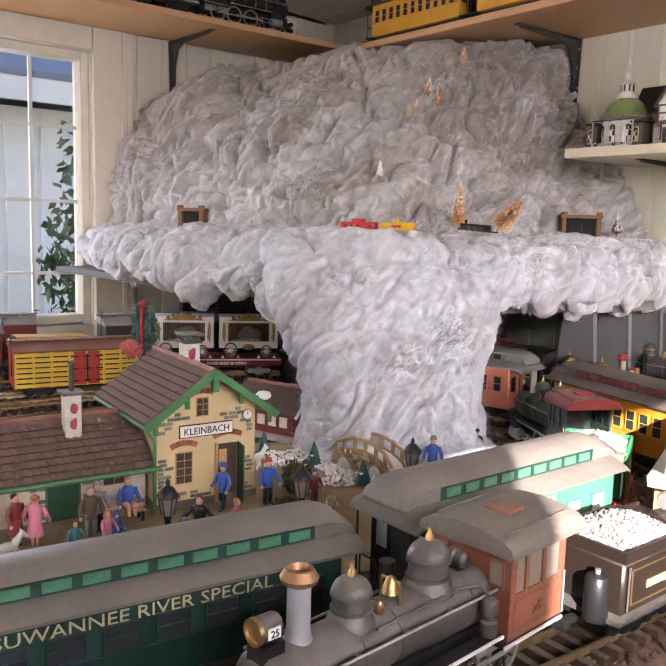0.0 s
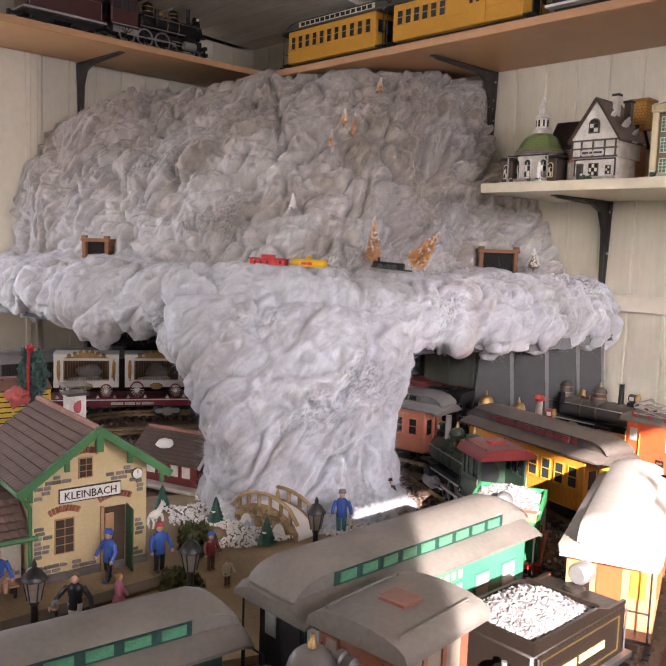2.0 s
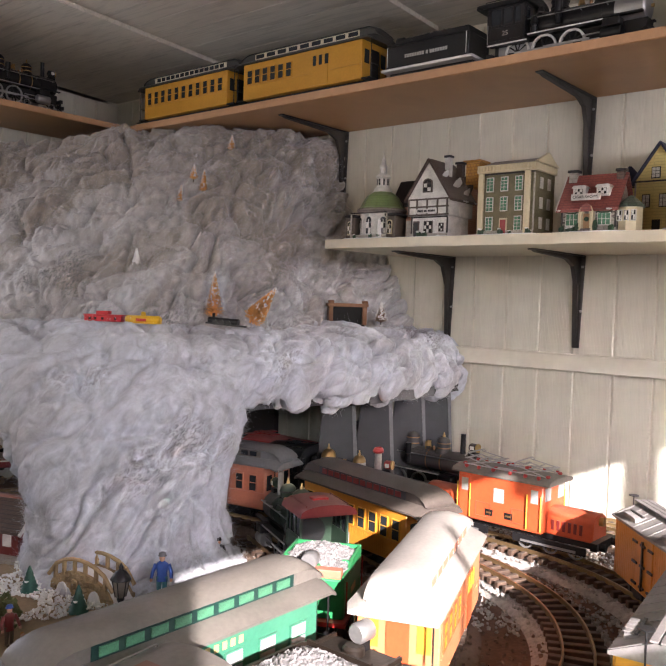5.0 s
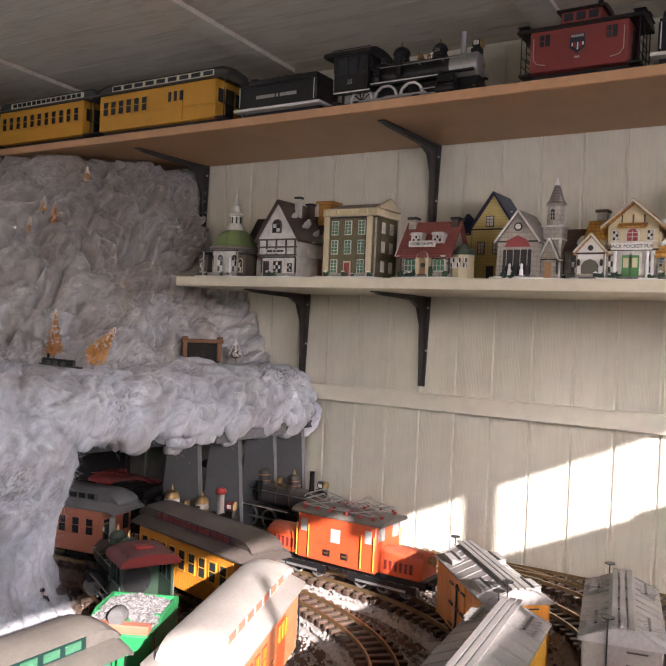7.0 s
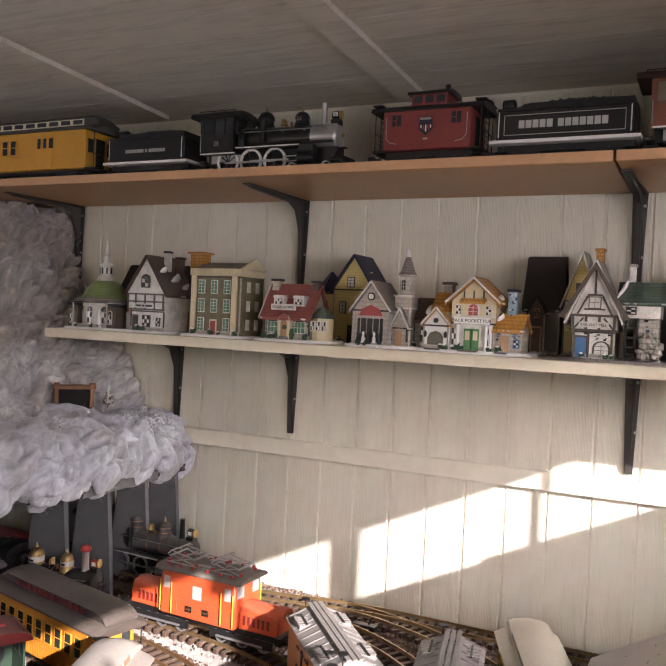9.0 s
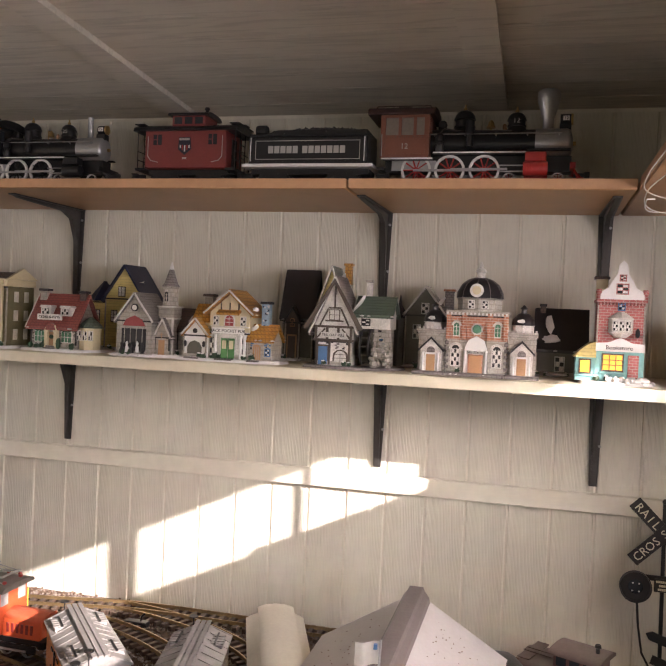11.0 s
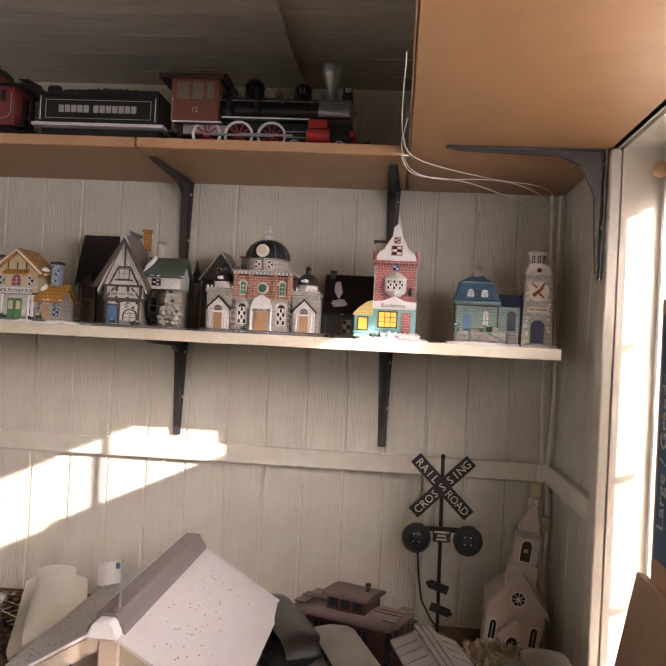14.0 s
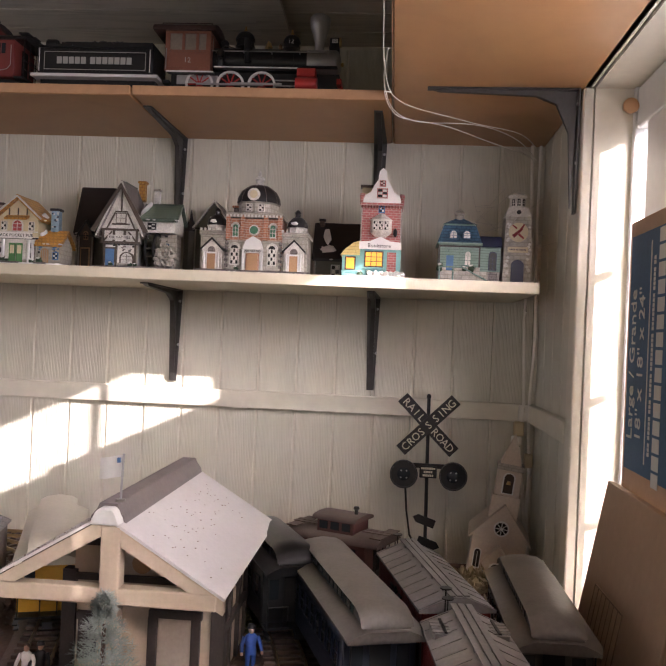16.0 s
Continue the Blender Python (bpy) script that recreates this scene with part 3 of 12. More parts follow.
def cotton(name, shade, drift_tone, spots, aged=0.0):
    """Cotton batting: soft scattering fibre, soiled in drifts, toned further with height, with dark speckled patches
    where the backing shows.
    """
    m = bpy.data.materials.new(name)
    m.use_nodes = True
    t = m.node_tree
    n, link = t.nodes, t.links.new
    b = n["Principled BSDF"]
    b.inputs["Roughness"].default_value = 1.0
    b.inputs["Specular IOR Level"].default_value = 0.03
    b.inputs["Sheen Weight"].default_value = 0.4
    b.inputs["Sheen Roughness"].default_value = 0.6
    b.inputs["Subsurface Weight"].default_value = 0.4
    b.inputs["Subsurface Radius"].default_value = (1.0, 1.0, 1.0)
    b.inputs["Subsurface Scale"].default_value = 0.014
    co = n.new("ShaderNodeTexCoord")
    dot = n.new("ShaderNodeVectorMath")
    dot.operation = "DOT_PRODUCT"
    dot.inputs[1].default_value = FLOW
    link(co.outputs["Object"], dot.inputs[0])
    pull = n.new("ShaderNodeVectorMath")
    pull.operation = "SCALE"
    pull.inputs[0].default_value = FLOW * -0.6
    link(dot.outputs["Value"], pull.inputs["Scale"])
    mp = n.new("ShaderNodeVectorMath")
    link(co.outputs["Object"], mp.inputs[0])
    link(pull.outputs[0], mp.inputs[1])
    def field(scale, detail, twist, rough=0.5):
        node = n.new("ShaderNodeTexNoise")
        node.inputs["Scale"].default_value, node.inputs["Detail"].default_value = scale, detail
        node.inputs["Distortion"].default_value, node.inputs["Roughness"].default_value = twist, rough
        link(mp.outputs[0], node.inputs["Vector"])
        return node.outputs[0]
    def span(socket, lo, hi, a, c):
        node = n.new("ShaderNodeMapRange")
        node.inputs[1].default_value, node.inputs[2].default_value = lo, hi
        node.inputs[3].default_value, node.inputs[4].default_value = a, c
        link(socket, node.inputs[0])
        return node.outputs[0]
    def times(p, q):
        node = n.new("ShaderNodeMath")
        node.operation = "MULTIPLY"
        link(p, node.inputs[0])
        link(q, node.inputs[1])
        return node.outputs[0]
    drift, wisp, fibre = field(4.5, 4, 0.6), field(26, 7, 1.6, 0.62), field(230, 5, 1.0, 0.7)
    where, speck = field(6.5, 2, 0.4), field(190, 4, 0.8)
    mix = n.new("ShaderNodeMixRGB")
    mix.inputs[1].default_value, mix.inputs[2].default_value = (*shade, 1), (*drift_tone, 1)
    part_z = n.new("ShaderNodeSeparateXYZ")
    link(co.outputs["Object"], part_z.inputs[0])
    # Height adds more of the second colour, up to the share aged.
    tone_mix = n.new("ShaderNodeMath")
    tone_mix.operation, tone_mix.use_clamp = "ADD", True
    link(span(drift, 0.42, 0.66, 0.0, 1.0), tone_mix.inputs[0])
    link(span(part_z.outputs["Z"], 1.45, 1.9, 0.0, aged), tone_mix.inputs[1])
    link(tone_mix.outputs[0], mix.inputs[0])
    # The bump noises also scale the colour, so hollows are painted darker.
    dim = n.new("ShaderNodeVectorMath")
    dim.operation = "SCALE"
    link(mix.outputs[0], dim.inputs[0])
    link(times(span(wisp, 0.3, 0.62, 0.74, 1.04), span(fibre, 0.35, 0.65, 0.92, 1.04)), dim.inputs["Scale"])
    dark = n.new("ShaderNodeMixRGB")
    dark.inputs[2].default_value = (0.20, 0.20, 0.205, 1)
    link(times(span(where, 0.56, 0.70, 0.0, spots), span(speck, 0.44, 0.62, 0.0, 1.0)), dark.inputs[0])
    link(dim.outputs[0], dark.inputs[1])
    link(dark.outputs[0], b.inputs["Base Color"])
    soft = n.new("ShaderNodeBump")
    soft.inputs["Strength"].default_value, soft.inputs["Distance"].default_value = 0.55, 0.012
    link(wisp, soft.inputs["Height"])
    fine = n.new("ShaderNodeBump")
    fine.inputs["Strength"].default_value, fine.inputs["Distance"].default_value = 0.5, 0.0025
    link(fibre, fine.inputs["Height"])
    link(soft.outputs[0], fine.inputs["Normal"])
    link(fine.outputs[0], b.inputs["Normal"])
    return m


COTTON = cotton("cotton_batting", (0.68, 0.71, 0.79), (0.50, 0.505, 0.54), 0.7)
UPPER_COTTON = cotton("upper_cotton_batting", (0.60, 0.595, 0.605), (0.40, 0.36, 0.325), 0.9, 0.8)


def along(points, u):
    """A point at share u of a smooth line through the points."""
    k = u * (len(points) - 1)
    i = min(int(k), len(points) - 2)
    f = k - i
    p = [Vector(points[max(0, min(len(points) - 1, j))]) for j in (i - 1, i, i + 1, i + 2)]
    return 0.5 * ((2 * p[1]) + (p[2] - p[0]) * f + (2 * p[0] - 5 * p[1] + 4 * p[2] - p[3]) * f * f + (3 * p[1] - p[0] - 3 * p[2] + p[3]) * f ** 3)


def puff(q, size):
    """Round tufts packed side by side: 1 on a crown, 0 in a crease."""
    d = min(1.0, noise.voronoi(q / size)[0][0] * 1.05)
    return (1 - d * d) ** 0.5


def billow(p, seed):
    """Rolled folds of pulled batting, tufts at two sizes and drawn strands."""
    q = Vector((p.x, p.y, p.z)) + Vector((seed, 0, 0))
    warp = Vector((noise.noise(q * 7), noise.noise(q * 7 + Vector((9, 0, 0))), noise.noise(q * 7 + Vector((0, 9, 0)))))
    curl = Vector((noise.noise(q * 30), noise.noise(q * 30 + Vector((7, 0, 0))), noise.noise(q * 30 + Vector((0, 7, 0)))))
    swell = noise.noise(q * 4.2) + 0.5 * noise.noise(q * 8.0 + Vector((3, 1, 0)))
    r = q + warp * 0.06 + curl * 0.008
    r -= FLOW * (r.dot(FLOW) * 0.68)
    keep = min(1.0, max(0.15, 0.62 + 1.1 * noise.noise(q * 5 + Vector((0, 0, 8)))))
    roll = min(1.0, abs(noise.noise(r * 15.0)) * 3.2) ** 0.7
    fold = min(1.0, abs(noise.noise(r * 36.0 + Vector((2, 4, 1)))) * 3.0) ** 0.75
    tuft = puff(q + warp * 0.05 + curl * 0.01, 0.085)
    small = puff(r * 0.7 + q * 0.3 + curl * 0.012 + Vector((0, 5, 0)), 0.024)
    strand = noise.noise(r * 110.0)
    fine = noise.noise(q * 130.0 + curl * 4)
    return (0.030 * swell + 0.050 * (0.35 + 0.65 * keep) * (roll - 0.66) + 0.052 * (1.2 - keep) * (tuft - 0.66)
            + 0.019 * keep * (fold - 0.66) + 0.017 * (1.1 - 0.6 * keep) * (small - 0.64) + 0.005 * strand + 0.0026 * fine)


TUNNELS = ((1.475, -0.21, 47, 0.08), (0.605, -0.99, 38, 0.07))


def cleared(p):
    """Opens the batting before the tunnel portals."""
    for x, y, turn, half in TUNNELS:
        a = radians(turn)
        out, side = Vector((math.sin(a), -math.cos(a))), Vector((math.cos(a), math.sin(a)))
        d = Vector((p.x - x, p.y - y))
        if abs(d.dot(side)) < half and p.z < 1.46 and -0.1 < d.dot(out) < 0.2:
            k = min(1.0, (half - abs(d.dot(side))) / 0.02) * max(0.0, d.dot(out) + 0.035)
            p = Vector((p.x - out.x * k, p.y - out.y * k, p.z))
    return p


def sheet(name, where, nu, nv, amount, seed, material, label, fade=None, closed=False, heart=(0.3, 0.1, 1.2)):
    verts = []
    pts = [[where(i / (nu if closed else nu - 1), j / (nv - 1)) for i in range(nu)] for j in range(nv)]
    for j in range(nv):
        for i in range(nu):
            p = pts[j][i]
            du = pts[j][(i + 1) % nu if closed else min(i + 1, nu - 1)] - pts[j][(i - 1) % nu if closed else max(i - 1, 0)]
            dv = pts[min(j + 1, nv - 1)][i] - pts[max(j - 1, 0)][i]
            nor = du.cross(dv)
            nor = nor.normalized() if nor.length > 1e-9 else Vector((0, 0, 1))
            if nor.dot(p - Vector((heart[0], heart[1], heart[2] if not closed else p.z))) < 0:
                nor = -nor
            k = amount * (fade(i / (nu - 1), j / (nv - 1)) if fade else 1)
            v = p + nor * k * billow(p, seed)
            if name == "peak":
                v = cleared(v)
            if v.y > -0.39 and v.x > 0.43:
                v.z = min(v.z, 1.976)
            elif v.x < 0.44:
                v.z = min(v.z, 2.033)
            verts.append(tuple(v))
    faces = []
    for j in range(nv - 1):
        for i in range(nu if closed else nu - 1):
            a, b = j * nu + i, j * nu + (i + 1) % nu
            faces.append((a, b, b + nu, a + nu))
    me = bpy.data.meshes.new(name)
    me.from_pydata(verts, [], faces)
    me.materials.append(material)
    me.shade_smooth()
    return me


mountain = thing("cotton_mountain", "snowy mountain of grey-white cotton batting with a railway ledge", "mountain")
MOUND = [
    [(0.05, -1.02), (0.35, -1.01), (0.82, -1.00), (1.20, -0.94), (1.45, -0.72), (1.50, -0.34), (1.60, 0.0)],
    [(0.05, -1.01), (0.35, -0.99), (0.74, -0.93), (1.12, -0.86), (1.38, -0.67), (1.42, -0.31), (1.52, 0.0)],
    [(0.05, -0.99), (0.34, -0.96), (0.65, -0.86), (1.03, -0.77), (1.28, -0.60), (1.36, -0.32), (1.43, 0.0)],
    [(0.05, -0.96), (0.32, -0.91), (0.59, -0.79), (0.91, -0.66), (1.16, -0.49), (1.27, -0.26), (1.32, 0.0)],
    [(0.05, -0.90), (0.29, -0.83), (0.53, -0.69), (0.80, -0.54), (1.06, -0.41), (1.21, -0.22), (1.29, 0.0)],
    [(0.05, -0.64), (0.18, -0.60), (0.39, -0.49), (0.63, -0.39), (0.90, -0.30), (1.11, -0.17), (1.24, 0.0)],
]
RISE = [(0.0, 0.59, 0), (0.13, 0.63, 0), (0.3, 0.645, 0), (0.45, 0.68, 0), (0.7, 0.685, 0), (0.85, 0.68, 0), (1, 0.66, 0)]


def mound_at(u, v):
    k = v * (len(MOUND) - 1)
    i = min(int(k), len(MOUND) - 2)
    f = k - i
    a, b = along(MOUND[i], u), along(MOUND[i + 1], u)
    p = a.lerp(b, f)
    return Vector((p.x, p.y, 1.295 + along(RISE, u).y * min(1.0, v * 1.02)))


def mesh_part(name, me, parent, label=""):
    ob = new(name, me)
    ob.parent = parent
    if label:
        ob["label"] = label
    return ob


mesh_part("peak", sheet("peak", mound_at, 440, 230, 1.0, 3, UPPER_COTTON, ""), mountain)
LEDGE = [(0.05, -1.09), (0.40, -1.17), (0.82, -1.21), (1.22, -1.19), (1.52, -1.11), (1.69, -0.90), (1.735, -0.62), (1.75, -0.34), (1.73, -0.12), (1.70, 0.0)]
LIP = [(-0.42, 0.02), (-0.28, 0.015), (-0.12, 0.015), (-0.03, -0.005), (0.015, -0.05), (0.03, -0.10), (0.01, -0.145), (-0.03, -0.165), (-0.07, -0.15), (-0.12, -0.13)]


def ledge_at(u, v):
    p, q = along(LEDGE, u), along(LEDGE, min(1, u + 0.01)) - along(LEDGE, max(0, u - 0.01))
    out = Vector((-q.y, q.x)).normalized() * -1
    off = along([(a, b, 0) for a, b in LIP], v)
    sag = 1 + 0.3 * noise.noise(Vector((u * 9, 3, 0))) + 0.4 * noise.noise(Vector((u * 31, 8, 0)))
    z = 1.345 + off.y * (0.86 if off.y < 0 else 1) * (sag if off.y < 0 else 1) * (1.0 if u > 0.12 else 0.75)
    x, y = p.x + out.x * off.x, p.y + out.y * off.x
    return Vector((max(x, 0.05), min(y, -0.004), z))


mesh_part("ledge", sheet("ledge", ledge_at, 560, 160, 0.62, 7, COTTON, "", heart=(0.75, -0.3, 1.30)), mountain)
E1, E2 = Vector((0.62, 0.78)), Vector((0.78, -0.62))
FALL = [  # middle x, y, half width, half depth, height
    (1.44, -0.94, 0.26, 0.10, 1.352), (1.535, -1.01, 0.26, 0.125, 1.30), (1.58, -1.04, 0.245, 0.13, 1.22), (1.605, -1.05, 0.205, 0.13, 1.12),
    (1.62, -1.05, 0.178, 0.14, 1.03), (1.63, -1.055, 0.182, 0.155, 0.96), (1.635, -1.06, 0.215, 0.19, 0.905)]


def fall_at(u, v):
    k = v * (len(FALL) - 1)
    i = min(int(k), len(FALL) - 2)
    f = k - i
    x, y, w, d, z = (FALL[i][c] * (1 - f) + FALL[i + 1][c] * f for c in range(5))
    a = 2 * math.pi * u
    s = Vector((x, y)) + E1 * w * math.cos(a) + E2 * d * math.sin(a)
    return Vector((s.x, s.y, z))


mesh_part("snowfall", sheet("snowfall", fall_at, 340, 160, 0.6, 12, COTTON, "", closed=True, heart=(1.60, -1.05, 1.1)), mountain)

def fuzz(name, sheets, count, seed, parent):
    """Loose fibres that stand off the batting: thin curved blades in one mesh."""
    rnd = random.Random(seed)
    verts, faces = [], []
    for me, share_of in sheets:
        polys = me.polygons
        for _ in range(int(count * share_of)):
            p = polys[rnd.randrange(len(polys))]
            c, nor = p.center.copy(), p.normal.copy()
            if c.y > -0.03:
                continue
            side = Vector((rnd.gauss(0, 1), rnd.gauss(0, 1), rnd.gauss(0, 1)))
            side = (side - nor * side.dot(nor)).normalized()
            L, w = rnd.uniform(0.004, 0.016), rnd.uniform(0.0001, 0.00024)
            bend = Vector((rnd.gauss(0, 1), rnd.gauss(0, 1), rnd.gauss(0, 1))) * 0.8
            across = side.cross(nor) * w
            lift = rnd.uniform(0.05, 0.7)
            i = len(verts)
            for k in range(4):
                f = k / 3
                q = c + side * L * f + nor * L * lift * math.sin(f * 2.4) + bend * L * f * f
                verts += [tuple(q - across * (1 - 0.6 * f)), tuple(q + across * (1 - 0.6 * f))]
            for k in range(3):
                faces.append((i + 2 * k, i + 2 * k + 1, i + 2 * k + 3, i + 2 * k + 2))
    me = bpy.data.meshes.new(name)
    me.from_pydata(verts, [], faces)
    me.materials.append(COTTON)
    ob = new(name, me)
    ob.parent = parent
    ob["kind"] = "stuff"
    return ob


_cotton = {o.name: o.data for o in mountain.children}
fuzz("loose_fibres", [(_cotton["peak"], 0.45), (_cotton["ledge"], 0.33), (_cotton["snowfall"], 0.22)], 150000, 4, mountain)

# the stand under the mountain
STRIP_GREY = mat("grey_edge_strip", (0.19, 0.195, 0.21), 0.5, vary=0.15, scale=20, dust=0.3)
stand = thing("mountain_stand", "dark grey panelled stand carrying the cotton mountain", "stand")
top = B()
prism(top, [(0.06, -0.01), (0.06, -1.22), (0.8, -1.15), (1.2, -1.1), (1.5, -1.0), (1.66, -0.8), (1.715, -0.55), (1.74, -0.25), (1.74, -0.01)][::1], 1.195, 1.215, "z")
part("deck", top, DARK_GREY, stand)
for x, y in ((1.715, -0.475), (1.718, -0.325), (1.722, -0.18), (1.715, -0.035)):
    way, side = Vector((0.80, 0.60)), Vector((-0.60, 0.80))
    m = Matrix(((way.x, side.x, 0, x), (way.y, side.y, 0, y), (0, 0, 1, TOP), (0, 0, 0, 1)))
    part("panel", soften(prism(B(), [(-0.098, 0), (0.014, 0), (-0.004, 0.287), (-0.074, 0.287)], -0.006, 0.006, "y", m), 0.001), DARK_GREY, stand)
    part("edge_strip", prism(B(), [(0.0142, 0), (0.0225, 0), (0.0045, 0.287), (-0.0038, 0.287)], -0.009, 0.008, "y", m), STRIP_GREY, stand)
part("rim", soften(box(B(), 1.741, 1.747, -0.45, -0.16, 1.190, 1.217), 0.001), STRIP_GREY, stand)
# Near-black sheets stand in for the shade under the deck.
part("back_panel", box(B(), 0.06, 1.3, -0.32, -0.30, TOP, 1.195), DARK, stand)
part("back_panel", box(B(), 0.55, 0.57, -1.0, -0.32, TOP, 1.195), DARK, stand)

# ---- rolling stock ----
def share(name, me, parent, m, label=""):
    ob = new(name, me)
    ob.parent = parent
    ob.matrix_basis = m
    if label:
        ob["label"] = label
    return ob


def loft(bm, sections, m=None):
    rows = [[bm.verts.new(m @ Vector(p) if m else Vector(p)) for p in s] for s in sections]
    for a, b in zip(rows, rows[1:]):
        ring_face(bm, a, b)
    bm.faces.new(rows[0][::-1])
    bm.faces.new(rows[-1])
    return bm


def wheel_mesh(r, tyre, hub, spokes=10, w=0.006):
    """A spoked wheel on the y axis."""
    bm = B()
    seg = 24
    rows = []
    for rr, y in ((r, -w / 2), (r, w / 2), (r * 0.84, w / 2), (r * 0.84, -w / 2)):
        rows.append([bm.verts.new((rr * math.cos(2 * math.pi * i / seg), y, rr * math.sin(2 * math.pi * i / seg))) for i in range(seg)])
    for a, b in zip(rows, rows[1:] + rows[:1]):
        ring_face(bm, a, b)
    mark = len(bm.faces)
    for i in range(spokes):
        a = 2 * math.pi * i / spokes
        tube(bm, (0, 0, 0), (r * 0.86 * math.cos(a), 0, r * 0.86 * math.sin(a)), r * 0.055, seg=5)
    bm.faces.ensure_lookup_table()
    turned(bm, [(r * 0.2, -w * 0.7), (r * 0.2, w * 0.7)], seg=10, axis="y")
    bm.faces.ensure_lookup_table()
    for f in list(bm.faces)[mark:]:
        f.material_index = 1
    return finish(bm, "wheel", (tyre, hub), 40)


def disc_mesh(r, tyre, face, w=0.006):
    bm = turned(B(), [(r, -w / 2), (r, w / 4), (r * 0.82, w / 2)], seg=18, axis="y")
    tube(bm, (0, -w * 1.2, 0), (0, -w / 2, 0), r * 0.3, seg=8)
    tube(bm, (0, w * 0.4, 0), (0, w, 0), r * 0.3, seg=8)
    return finish(bm, "wheel", (tyre, face), 40)


WHEEL_DARK = disc_mesh(0.0145, SATIN_BLACK, BLACK)
_truck = B()
for s in (-1, 1):
    y = s * 0.034
    prism(_truck, [(-0.036, 0.015), (-0.03, 0.009), (-0.012, 0.009), (-0.008, 0.004), (0.008, 0.004), (0.012, 0.009), (0.03, 0.009), (0.036, 0.015), (0.03, 0.021), (-0.03, 0.021)], y - 0.003, y + 0.003, "y")
    for x in (-0.024, 0.024):
        box(_truck, x - 0.005, x + 0.005, y - 0.005, y + 0.005, 0.009, 0.019)
    for x in (-0.005, 0.005):
        tube(_truck, (x, y, 0.006), (x, y, 0.02), 0.0035, seg=6)
box(_truck, -0.008, 0.008, -0.034, 0.034, 0.012, 0.024)
TRUCK_MESH = finish(_truck, "truck", BLACK)
TRUCK_SILVER = TRUCK_MESH.copy()
TRUCK_SILVER.materials.clear()
TRUCK_SILVER.materials.append(SILVER)


def truck(parent, x, mesh=None, wheel=None):
    t = share("truck", mesh or TRUCK_MESH, parent, pose(x, 0, 0))
    for dx in (-0.024, 0.024):
        for y in (-0.0235, 0.0235):
            share("wheel", wheel or WHEEL_DARK, t, pose(dx, y, 0.0145))
    return t


def coupler(parent, x, way):
    bm = B()
    box(bm, min(0, way * 0.022), max(0, way * 0.022), -0.004, 0.004, -0.004, 0.004)
    box(bm, min(way * 0.02, way * 0.03), max(way * 0.02, way * 0.03), -0.008, 0.008, -0.006, 0.006)
    share("coupler", finish(bm, "coupler", BLACK), parent, pose(x, 0, 0.024))


def rail_line(parent, points, r, material, name="handrail"):
    return part(name, wire(B(), points, r), material, parent)


def glyphs(text, size, material, parent, at, turn=0, name="lettering_bar"):
    """Bars in place of a mark: one a character, of its height and width."""
    bm, x = B(), 0.0
    for ch in text:
        w = size * {" ": 0.35, "I": 0.3}.get(ch, 0.62)
        if ch != " ":
            box(bm, x, x + w * 0.82, -0.0004, 0.0004, 0, size * 0.7)
        x += w
    for v in bm.verts:
        v.co.x -= x / 2
    ob = part(name, bm, material, parent)
    ob.matrix_basis = pose(*at, 0, 0, turn)
    return ob


def arc_roof(half, z0, z1, n=8):
    """Points of a low arch from +half to -half."""
    return [(half * math.cos(math.pi * i / n), z0 + (z1 - z0) * math.sin(math.pi * i / n) ** 0.8) for i in range(n + 1)]


